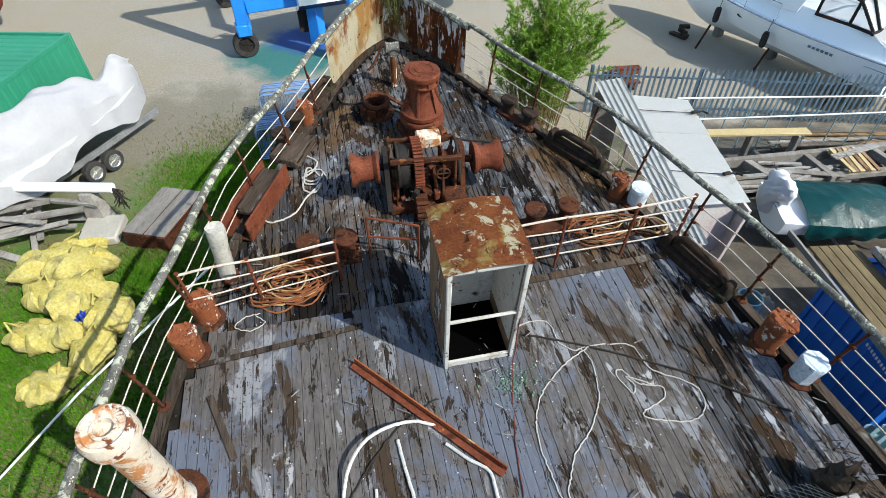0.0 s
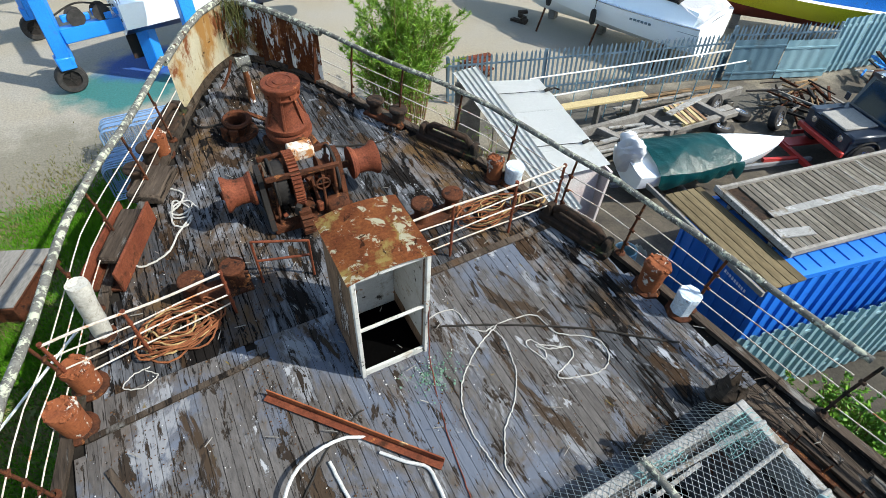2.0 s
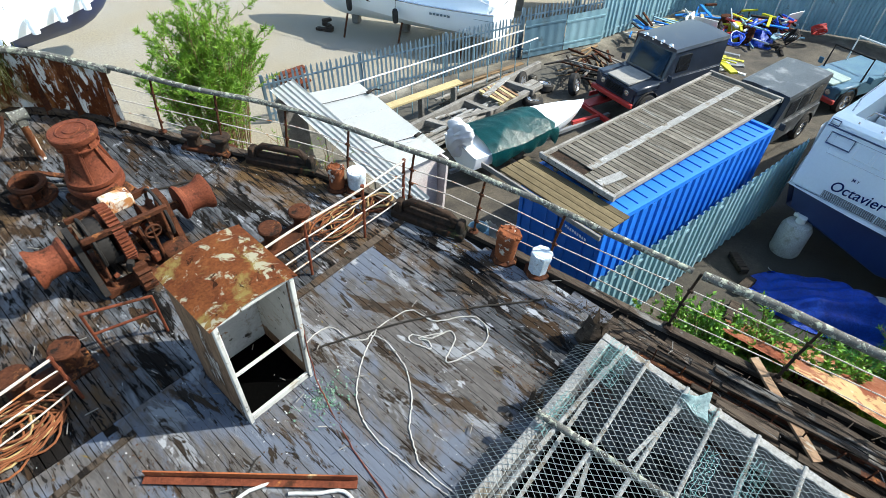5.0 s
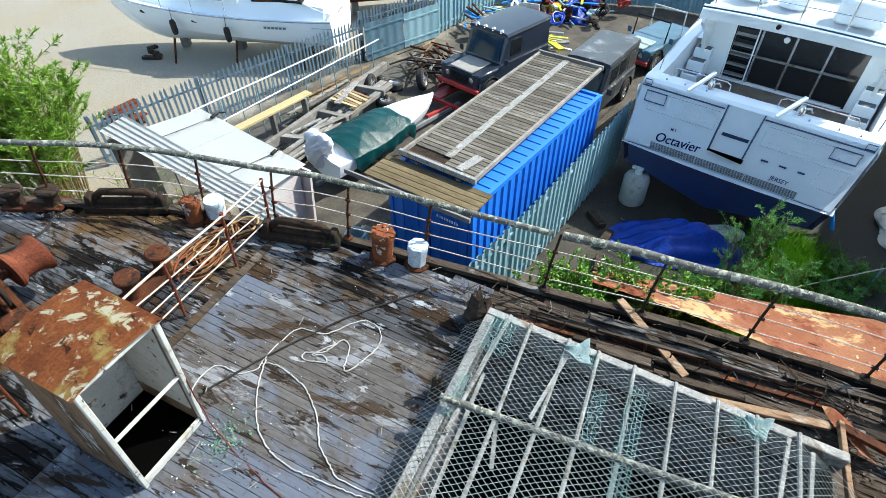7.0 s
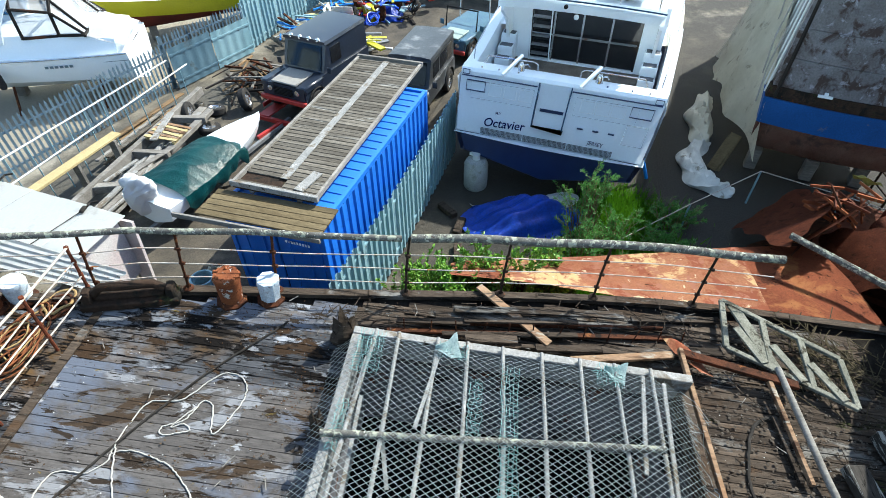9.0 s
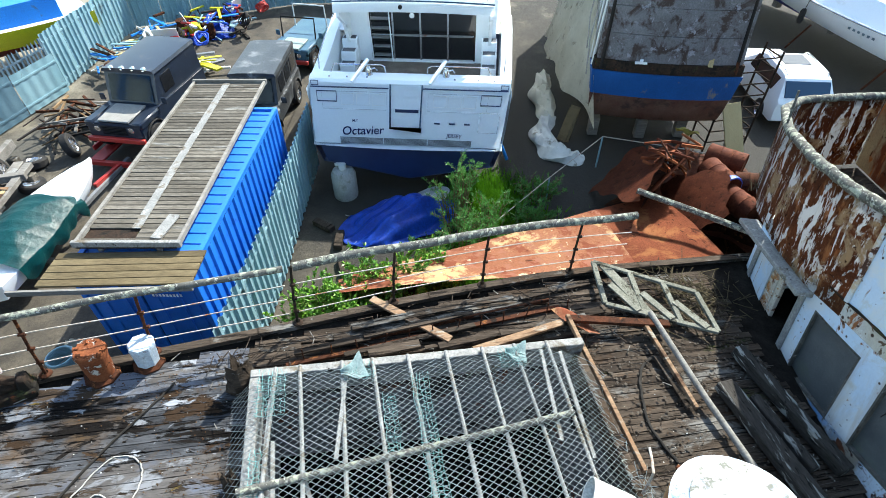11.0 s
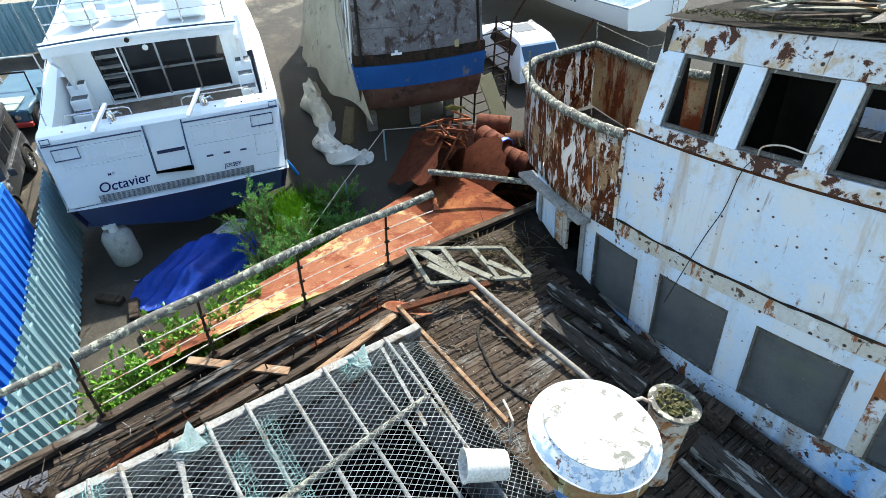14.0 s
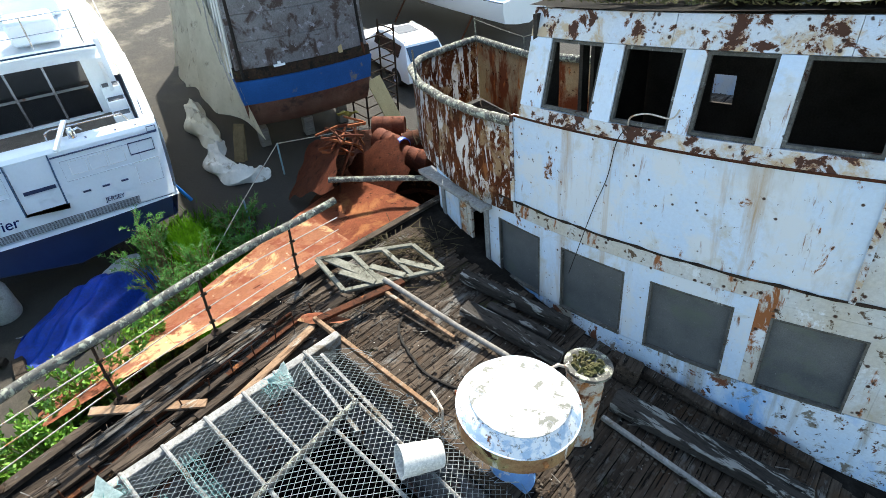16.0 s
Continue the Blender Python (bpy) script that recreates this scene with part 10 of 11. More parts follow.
bt = heap("blue_tarpaulin", "crumpled bright blue tarpaulin covering a heap", "tarpaulin", pose(10.4, 1.85, G, 0, 0, -62), 1.6, 0.85, 0.7, M["tarp_blue"], 71, 44)
for a in (-2.6, -0.5, 0.9, 2.3):
    bm = bm_new()
    x, y = 1.5 * math.cos(a), 0.8 * math.sin(a)
    tube(bm, [(x * 0.96, y * 0.96, 0.09), (x * 1.05, y * 1.07, 0.03), (x * 1.16, y * 1.2, 0.012), (x * 1.2, y * 1.3, 0.012)], 0.01, 6)
    part("tie_rope", bm, M["rope"], bt, "pale rope tied to an eyelet")
heap("white_sheet", "torn white plastic sheet on the tarpaulin", "plastic sheet", pose(10.95, 1.1, G + 0.4, 8, 0, -50), 0.55, 0.28, 0.2, M["tarp_white"], 72, 12)
jc = thing("plastic_drum", "dirty white plastic drum with a tap", "drum", pose(11.36, 3.42, G))
bm = bm_new()
lathe(bm, [(0, 0), (0.3, 0), (0.32, 0.05), (0.32, 0.7), (0.26, 0.82), (0.1, 0.86)], 20)
part("body", bm, mat("grubby_white_plastic", (0.289, 0.297, 0.289, 1), (0.374, 0.374, 0.357, 1), 3, 0.6, bump=0.1, stains=[((0.17, 0.162, 0.128, 1), 3, 0.55, 0.68, 0.8)]), jc)
bm = bm_new()
lathe(bm, [(0.1, 0.84), (0.1, 1.0), (0, 1.0)], 12)
box(bm, (0.06, 0.1, 0.95), (0.08, 0.2, 0.08))
part("cap", bm, M["white_sheet"], jc)
for x, y, rz in ((8.6, 2.9, 20), (10.0, 3.7, 60), (9.5, 3.2, 5)):
    bm = bm_new()
    box(bm, (0, 0, 0.08), (0.6, 0.2, 0.16), bevel=0.02)
    thing("timber_block", "short dark timber block lying on the gravel", "timber", pose(x, y, G, 0, 0, rz), bm=bm, material=M["old_deck"])

# ---------------------------------------------------------------- the old barge with its blue band
bg = thing("old_barge", "old blue-banded barge with grimy superstructure under canvas", "ship", pose(14.0, -4.85, G, 0, 0, -3))
def barge_loop(z, k, x0, L=11.0, W=1.83):
    return [(x0 - 0.18 * (1 - (i / 6 - 1) ** 2), (W * k) * (1 - i / 6), z) for i in range(13)] + [(x0 + L, -W * k * 0.9, z), (x0 + L, W * k * 0.9, z)]
bm = bm_new()
loft(bm, [barge_loop(1.05, 0.93, 0.3), barge_loop(1.15, 0.97, 0.2), barge_loop(1.5, 0.99, 0.1), barge_loop(1.83, 1.0, 0.03)], caps=True)
part("bottom", bm, M["barge_red"], bg, "worn red-brown bottom plating")
bm = bm_new()
loft(bm, [barge_loop(1.84, 1.01, 0.0), barge_loop(2.2, 1.03, -0.02), barge_loop(2.5, 1.05, -0.04)], caps=True)
part("blue_band", bm, M["barge_blue"], bg, "blue painted band")
bm = bm_new()
loft(bm, [barge_loop(2.51, 1.04, 0.0), barge_loop(2.75, 1.03, 0.02), barge_loop(2.78, 1.03, 0.03)], caps=True)
part("counter", bm, M["rotten_iron"], bg, "grimy brown stern rail")
for z0, z1, k0, k1 in ((2.79, 3.45, 1.0, 0.98), (3.46, 4.1, 0.98, 0.97), (4.11, 5.2, 0.97, 0.93)):
    bm = bm_new()
    loft(bm, [barge_loop(z0, k0, 0.05 + (z0 - 2.79) * 0.1), barge_loop(z1, k1, 0.05 + (z1 - 2.79) * 0.1)], caps=True)
    part("stern_plate", bm, M["barge_grey"], bg, "glossy grey weather sheet")
for y in (-1.0, 0.35, 1.7, -1.7):
    bm = bm_new()
    tube(bm, [(-0.02, y, 2.55), (0.1, y * 0.98, 3.5), (0.3, y * 0.95, 5.2)], 0.045, 8)
    part("batten", bm, M["hull_black"], bg)
for i in range(9):
    x = 0.3 + 0.45 * i
    bm = bm_new()
    tube(bm, [(x, 1.9, 2.5), (x + 0.2, 1.75, 4.6)], 0.04, 6)
    part("side_frame", bm, M["white_sheet"], bg)
bm = bm_new()
box(bm, (-0.22, 0.75, 2.82), (0.05, 0.3, 0.05))
box(bm, (-0.22, 0.75, 2.87), (0.05, 0.08, 0.08))
part("white_fitting", bm, M["gelcoat"], bg)
bm = bm_new()
beam(bm, (-0.1, -1.0, 2.75), (0.1, -1.0, 3.3), 0.12, 0.05)
part("wooden_wedge", bm, M["ply"], bg)
props(bg, [(1, 0), (4, 1), (4, -1), (8, 0), (1.0, 1.4), (1.2, -1.2)], 0.6)
# canvas hanging down the barge's side to the ground
cv = thing("canvas_sheet", "torn dirty cream canvas hanging off the barge", "canvas", pose(14.0, -4.85, G, 0, 0, -3))
bm = bm_new()
def drape(s, t):
    """A torn sheet hung from the barge's gunwale: a pointed flap at the stern, long slack folds further forward."""
    x = -0.1 + 6.8 * s
    top = 2.3 + 2.5 * min(1.0, s / 0.42) ** 0.8
    foot = 0.95 + 0.35 * math.sin(min(1.0, s / 0.3) * math.pi / 2) - 0.75 * max(0.0, s - 0.35)
    z = top + (foot - top) * t
    out = 1.85 + 0.25 * s + (0.1 + 0.75 * min(1.0, 2.2 * s)) * t ** 1.3 - 0.35 * (1 - min(1.0, 5 * s)) * t
    fold = 0.09 * math.sin(15 * s + 4 * t) + 0.05 * math.sin(34 * s - 5 * t) + 0.03 * math.sin(9 * t + 21 * s)
    return Vector((x + 0.12 * math.sin(5 * t) * (1 - s) - 0.25 * t * (1 - min(1.0, 6 * s)), out + fold * (0.25 + 0.75 * t) * min(1.0, 0.25 + 3 * s), z + 0.1 * math.sin(17 * s) * t * t))
grid(bm, 120, 26, drape, 0.01)
part("drape", bm, M["canvas"], cv)
bm = bm_new()
for x, z in ((0.3, 2.2), (1.1, 2.6), (2.2, 3.4)):
    tube(bm, [(x, 2.0, z), (x + 0.12, 2.05, z + 0.9), (x + 0.3, 1.95, z + 1.8)], 0.02, 5)
part("lashing", bm, M["rope"], cv, "frayed pale lashing")
def canvas_roll(label, pts, w, h, material, seed):
    """A long crumpled strip of cloth lying along a line."""
    rr = random.Random(seed)
    line = smooth_line(pts, 8)
    secs = []
    for i, p in enumerate(line):
        d = (line[min(i + 1, len(line) - 1)] - line[max(i - 1, 0)]).normalized()
        side = Vector((-d.y, d.x, 0))
        k = 0.35 + 0.65 * math.sin(math.pi * min(1, max(0.04, i / (len(line) - 1)))) ** 0.5
        secs.append([p + side * w * k * math.cos(a) * (1 + 0.25 * math.sin(0.5 * i + 3 * a)) + Vector((0, 0, max(0.0, h * k * math.sin(a) * (1 + 0.3 * math.sin(0.7 * i + 5 * a) + 0.08 * rr.uniform(-1, 1))))) for a in [math.pi * m / 10 for m in range(11)]])
    bm = bm_new()
    loft(bm, secs)
    t = thing("canvas_roll", label, "canvas", pose(0, 0, G + 0.01))
    part("cloth", bm, material, t)


canvas_roll("dirty white canvas trailing over the ground by the barge", [(15.9, -2.25, 0), (15.0, -1.95, 0), (14.2, -2.02, 0), (13.7, -2.3, 0), (13.5, -2.7, 0), (13.7, -3.0, 0)], 0.36, 0.28, M["tarp_dirty"], 73)
canvas_roll("cream canvas bunched on the ground by the barge", [(18.8, -2.2, 0), (17.6, -2.05, 0), (16.6, -2.1, 0), (15.7, -2.2, 0)], 0.36, 0.42, M["canvas"], 75)
for i in range(2):
    bm = bm_new()
    beam(bm, (0, 0.08 * i, 0.02), (0.35, -0.25 + 0.05 * i, 1.0 - 0.1 * i), 0.3, 0.05, 0.006)
    thing("plywood_offcut", "brown plywood offcut leaning by the barge", "plywood", pose(14.5, -2.6, G), group="plywood by the barge", bm=bm, material=M["olive_plank"])

# wire fence line from the weeds to the barge
wl = thing("wire_fence", "sagging fence wire on thin posts", "fence", pose(0, 0, G))
pts = [(10.0, -0.4, 0.3), (11.6, -1.9, 0.7), (13.2, -3.4, 1.0), (12.8, -5.2, 1.0), (12.2, -6.6, 1.1)]
bm = bm_new()
tube(bm, pts, 0.013, 6)
part("wire", bm, M["wire"], wl)
for p in pts[1:]:
    bm = bm_new()
    tube(bm, [(p[0], p[1], 0), p], 0.025, 6)
    part("post", bm, M["galv"], wl)

# rusted plates beside the hull: one long slab, then a torn heap
sl = thing("rusted_slab", "long orange-rusted steel plating slab beside the hull", "steel plate", SHIP)
for i in range(4):
    bm = bm_new()
    f0, f1 = i / 4, (i + 0.995) / 4
    def slab(s, t, f0=f0, f1=f1):
        f = f0 + (f1 - f0) * s
        u = 4.0 + 0.1 * f + (0.68 + 1.62 * f ** 0.85) * t
        return Vector((u, 0.6 - 5.75 * f - 0.35 * t * f, -0.16 - 0.5 * t + 0.05 * math.sin(7 * f + 2 * t) - 0.012 * i))
    grid(bm, 8, 6, slab, 0.02)
    part("plate", bm, M["rust_slab"] if i < 3 else M["red_plate"], sl, "flaking orange plate")
bm = bm_new()
tube(bm, [(5.6, -4.3, 0.05), (4.9, -5.0, 0.1), (3.9, -5.6, 0.3)], 0.05, 8)
part("edge_pipe", bm, M["lichen_pipe"], sl)
for x in (0.5, 2.0, 3.6):
    bm = bm_new()
    box(bm, (4.5, 0.2 - x * 1.2, -1.1), (0.15, 0.15, 1.45))
    part("strut", bm, M["rust"], sl)
def plate_quad(label, a, b, c, e, material, seed, m=SHIP, bulge=0.12):
    """A bent steel sheet spanning four corners, with a torn uneven rim."""
    a, b, c, e = Vector(a), Vector(b), Vector(c), Vector(e)
    rr = random.Random(seed)
    ph = [rr.uniform(0, 6) for _ in range(4)]
    t = thing("rusted_plate", label, "steel plate", m, group="torn plates beside the wreck")
    nrm = (b - a).cross(e - a).normalized()
    def fn(s, q):
        s2 = s + 0.03 * math.sin(17 * q + ph[0]) * (abs(s - 0.5) > 0.49)
        q2 = q + 0.04 * math.sin(15 * s + ph[1]) * (abs(q - 0.5) > 0.49)
        p = a.lerp(b, s2).lerp(e.lerp(c, s2), q2)
        return p + nrm * (bulge * math.sin(3.1 * s + ph[2]) * math.sin(2.7 * q + ph[3]))
    bm = bm_new()
    grid(bm, 14, 10, fn, 0.015)
    part("sheet", bm, material, t)
    return t


plate_quad("dark red rusted steel plate sloping down aft", (6.5, -5.4, -0.75), (4.6, -6.3, -0.7), (6.4, -7.9, -0.95), (8.6, -7.2, -1.0), M["rust_red"], 81)
plate_quad("dark red rusted steel plate sloping down aft", (6.0, -5.3, -0.8), (8.4, -6.9, -1.0), (8.6, -5.9, -1.2), (7.0, -4.7, -1.35), M["rust"], 82)
plate_quad("torn steep rusted plate leaning in the scrap", (11.9, -3.1, -3.75), (9.3, -3.4, -2.0), (11.2, -4.6, -1.85), (12.5, -4.0, -2.6), M["rust_red"], 83, None)
plate_quad("torn rusted plate leaning in the scrap", (10.6, -3.9, -3.7), (9.6, -3.8, -1.9), (10.9, -4.9, -1.6), (11.9, -4.7, -3.6), M["rust_red"], 84, None)
plate_quad("torn rusted plate leaning in the scrap", (9.4, -4.2, -3.4), (9.0, -5.2, -2.0), (10.6, -5.6, -1.9), (11.4, -4.7, -3.0), M["rust_red"], 85, None)
jumble("scrap_heap", "tangle of rusted strips and rods", "scrap", 11.0, -4.6, G + 1.55, 20, 30, 0.45, 0.45, 0.6, 66, [M["rust"], M["rust_red"], M["rust_pale"]], (0.012, 0.045), 0.3, 0.9, 80)
bm = bm_new()
grid(bm, 10, 8, lambda s, t: Vector(((s - 0.5) * 0.5, (t - 0.5) * 0.35, 0.08 * math.sin(7 * s) * math.cos(5 * t))), 0.01)
thing("yellow_rag", "crumpled mustard-yellow rag on the scrap", "rag", pose(12.1, -5.1, -1.9, 30, 20, 30), bm=bm, material=M["sack"])
for i, (x, y, z, rx, ry, rz) in enumerate(((10.98, -5.72, 1.35, 90, 0, -72), (11.75, -6.1, 1.35, 88, 0, -35), (10.8, -6.5, 1.3, 80, 0, -20), (10.2, -6.0, 1.2, 90, 0, -60), (11.4, -6.6, 0.85, 90, 0, 100), (10.4, -6.9, 1.15, 90, 0, 15), (9.9, -6.6, 0.95, 86, 0, -40))):
    t = thing("oil_drum", "rusted oil drum lying in a pile", "drum", pose(x, y, G + z, rx, ry, rz), group="pile of drums")
    bm = bm_new()
    lathe(bm, [(0, -0.44), (0.27, -0.44), (0.29, -0.43), (0.285, -0.16), (0.3, -0.14), (0.285, -0.12), (0.285, 0.12), (0.3, 0.14), (0.285, 0.16), (0.29, 0.43), (0.27, 0.44), (0.26, 0.42), (0, 0.42)], 22)
    part("body", bm, M["rust_red"] if i in (0, 1, 3) else M["rust"], t)
    if i == 0:
        bm = bm_new()
        lathe(bm, [(0.291, 0.32), (0.3, 0.34), (0.3, 0.44), (0.27, 0.455)], 22)
        part("blue_band", bm, M["plastic_blue"], t)
heap("scrap_pile", "mound of rusted scrap under the drums", "scrap", pose(10.9, -6.2, G, 0, 0, 20), 1.9, 1.7, 1.25, M["rust"], 86)

# scaffold tower, white van behind
sc = thing("scaffold_tower", "small dark rusty scaffold tower with ladder rungs", "scaffold", pose(14.6, -7.9, G, 0, 0, 15))
for x in (0, 0.7):
    for y in (0, 1.3):
        bm = bm_new()
        tube(bm, [(x, y, 0), (x, y, 2.9)], 0.03, 6)
        part("upright", bm, M["rotten_iron"], sc)
for z in [0.35 * k + 0.3 for k in range(8)]:
    for p, q in (((0, 0), (0.7, 0)), ((0, 1.3), (0.7, 1.3)), ((0, 0), (0, 1.3))):
        bm = bm_new()
        tube(bm, [(*p, z), (*q, z)], 0.02, 6)
        part("rung", bm, M["rotten_iron"], sc)
bm = bm_new()
beam(bm, (-0.6, 0.6, 0.05), (0.3, 1.0, 1.6), 0.6, 0.04)
thing("plywood_sheet", "pale board leaning on the scaffold", "board", pose(13.9, -7.9, G), bm=bm, material=M["ply"])

vn = thing("estate_car", "white estate car with roof rails parked behind the scaffold", "car", pose(18.9, -9.75, G, 0, 0, 180))
bm = bm_new()
loft(bm, [[(x, 0.86 * k, z0), (x, 0.9 * k, zb), (x, (0.66 if zt > zb + 0.25 else 0.84) * k, zt), (x, (-0.66 if zt > zb + 0.25 else -0.84) * k, zt), (x, -0.9 * k, zb), (x, -0.86 * k, z0)] for x, z0, zb, zt, k in ((-1.1, 0.4, 0.6, 0.68, 0.9), (-0.95, 0.32, 0.8, 0.86, 0.96), (0.2, 0.3, 0.92, 1.0, 1), (0.95, 0.3, 0.98, 1.5, 1), (1.3, 0.3, 0.98, 1.57, 1), (2.5, 0.3, 0.98, 1.57, 1), (2.8, 0.3, 0.98, 1.5, 1), (3.2, 0.3, 0.95, 1.0, 0.97), (3.3, 0.36, 0.75, 0.9, 0.95))])
part("body", bm, M["gelcoat"], vn)
bm = bm_new()
box(bm, (3.02, 0, 1.25), (0.03, 1.3, 0.5), (0, -38, 0), 0.01)
part("rear_window", bm, M["glass_blue"], vn, "blue-tinted rear window")
bm = bm_new()
box(bm, (0.6, 0, 1.26), (0.03, 1.3, 0.7), (0, 56, 0), 0.01)
part("windscreen", bm, M["glass_dark"], vn)
for s in (-1, 1):
    bm = bm_new()
    box(bm, (3.22, s * 0.74, 0.85), (0.08, 0.16, 0.2), bevel=0.02)
    part("tail_lamp", bm, M["red_paint"], vn)
for s in (-1, 1):
    bm = bm_new()
    box(bm, (1.75, s * 0.79, 1.26), (1.8, 0.03, 0.4), (s * 22, 0, 0))
    part("side_window", bm, M["glass_dark"], vn)
    bm = bm_new()
    tube(bm, [(1.0, s * 0.6, 1.54), (1.15, s * 0.6, 1.62), (2.6, s * 0.6, 1.62), (2.7, s * 0.6, 1.54)], 0.02, 6)
    part("roof_rail", bm, M["chrome"], vn)
    for x in (-0.3, 2.45):
        wheel(vn, (x, s * 0.82, 0.32), 0.32, 0.2)
bm = bm_new()
box(bm, (1.6, 0, 1.575), (0.7, 0.8, 0.02))
part("sun_roof", bm, M["glass_dark"], vn)

# ---------------------------------------------------------------- port side of the wreck: container, boats, sacks
container("green steel shipping container", pose(-14.1, 14.9, G, 0, 0, -90), 6.06, 2.44, 2.59, M["green_steel"])
wb = thing("tarped_boat", "boat under a bright white tarpaulin on a twin-axle trailer", "boat", pose(-11.85, 9.4, G + 0.5, 0, 0, 70))
secs = hull_sections(5.5, 1.9, 0.15, 0.8, 16, 0.25)
boat_parts(wb, secs, M["gelcoat"], M["gelcoat"], M["gelcoat"])
bm = bm_new()
def wcov(s, t):
    i = s * 15.6
    k = min(15, int(i))
    p = Vector(secs[k][0]).lerp(Vector(secs[k + 1][0]), i - k)
    w = max(p.y * 1.08, 0.12)
    y = (2 * t - 1) * w
    hump = 0.85 * (1 - abs(2 * t - 1) ** 1.7) * (0.55 + 0.45 * math.cos(2.4 * (s - 0.32)))
    drop = -0.45 * max(0, abs(2 * t - 1) - 0.8) / 0.2
    lump = 0.28 * math.exp(-((s - 0.93) / 0.06) ** 2) - 0.25 * math.exp(-((s - 0.8) / 0.06) ** 2) + 0.15 * math.exp(-((s - 0.5) / 0.1) ** 2)
    folds = 0.05 * math.sin(13 * s + 9 * t) + 0.035 * math.sin(29 * s - 11 * t) + 0.02 * math.sin(31 * t + 17 * s)
    edge = abs(2 * t - 1) ** 6
    return Vector((p.x + 0.05 * math.sin(23 * t), y * (1 + 0.05 * edge * math.sin(40 * s)), p.z + 0.05 + hump + lump * (1 - (2 * t - 1) ** 2) + drop * (1.2 + 0.5 * math.sin(9 * s)) + folds))
grid(bm, 60, 40, wcov, 0.015)
part("cover", bm, M["tarp_white"], wb, "bright white tarpaulin with folds")
bm = bm_new()
beam(bm, (-0.2, 0.7, -0.05), (5.4, 0.3, -0.05), 0.1, 0.14)
beam(bm, (-0.2, -0.7, -0.05), (5.4, -0.3, -0.05), 0.1, 0.14)
part("trailer_frame", bm, M["grey_steel"], wb)
for s in (-1, 1):
    for x in (2.45, 3.05):
        wheel(wb, (x, s * 0.92, -0.2), 0.3, 0.18)
wbm = thing("white_boom", "white painted spar with frayed rope end on trestles", "spar", pose(0, 0, G))
bm = bm_new()
tube(bm, [(-12.4, 9.75, 1.0), (-8.55, 9.85, 1.0)], 0.12, 12)
part("spar", bm, M["gelcoat"], wbm)
bm = bm_new()
for i in range(16):
    tube(bm, [(-8.6, 9.85, 1.0), (-8.45 + rng.uniform(-0.05, 0.15), 9.8 + rng.uniform(-0.15, 0.15), 0.85 + rng.uniform(-0.1, 0.1)), (-8.4 + rng.uniform(-0.2, 0.2), 9.75 + rng.uniform(-0.2, 0.2), 0.55 + rng.uniform(-0.1, 0.2))], 0.012, 5)
part("frayed_rope", bm, M["cable"], wbm)
for x in (-9.2, -11.5):
    bm = bm_new()
    box(bm, (x, 9.8, 0.44), (0.5, 0.4, 0.88), taper=0.6)
    part("trestle", bm, M["grey_wood"], wbm)
jumble("timber_rack", "grey timber cradle lying on the ground", "timber", -10.6, 9.0, G, 0, 14, 1.0, 0.8, 0.7, 67, [M["grey_wood"]], (0.1, 0.2), 1.4, 2.6, 35)
rb = thing("steel_tank", "low rust-edged grey steel box lying on the grass", "tank", pose(-7.45, 9.7, G, 0, 0, -8))
bm = bm_new()
box(bm, (0, 0, 0.22), (1.1, 1.75, 0.44), bevel=0.02)
part("body", bm, M["rust"], rb)
bm = bm_new()
box(bm, (-0.28, 0, 0.455), (0.52, 1.7, 0.02))
box(bm, (0.28, 0, 0.455), (0.52, 1.7, 0.02))
part("lid", bm, M["grey_wood"], rb, "grey weathered lid")
bm = bm_new()
box(bm, (0, 0, 0.12), (0.9, 0.9, 0.24), bevel=0.04)
thing("concrete_block", "pale concrete block on the grass edge", "block", pose(-8.9, 9.3, G, 0, 0, 12), bm=bm, material=mat("pale_concrete", (0.288, 0.274, 0.238, 1), (0.36, 0.346, 0.302, 1), 3, 0.9))


def sack(x, y, z, rx, ry, r1, r2, h, seed, material):
    rr = random.Random(seed)
    t = thing("bulk_sack", "faded yellow woven bulk sack, slumped and full", "sack", pose(x, y, G + z, rx, ry, rr.uniform(0, 180)), group="heap of sacks")
    bm = bm_new()
    ph = [rr.uniform(0, 6.28) for _ in range(6)]
    rings = []
    for j in range(9):
        f = j / 8
        rad = math.sin(math.pi * (0.08 + 0.84 * f)) ** 0.55
        rings.append([(r1 * rad * (1 + 0.14 * math.sin(3 * a + ph[0] + 3 * f) + 0.06 * math.sin(9 * a + ph[1] + 4 * f) + 0.03 * math.sin(17 * a + ph[5])) * math.cos(a), r2 * rad * (1 + 0.14 * math.sin(2 * a + ph[2] - 2 * f) + 0.06 * math.sin(11 * a + ph[3] - 5 * f) + 0.03 * math.sin(19 * a + ph[4])) * math.sin(a), h * f + (0.05 * math.sin(5 * a + ph[4]) + 0.04 * math.sin(8 * a - ph[5] + 5 * f)) * min(1, 2 * f)) for a in [2 * math.pi * k / 56 for k in range(56)]])
    loft(bm, rings)
    part("body", bm, material, t)
    bm = bm_new()
    tube(bm, [(r1 * 0.5, 0, h * 0.95), (r1 * 0.7, 0.1, h + 0.15), (r1 * 0.3, 0.2, h)], 0.025, 6)
    part("strap", bm, material, t)


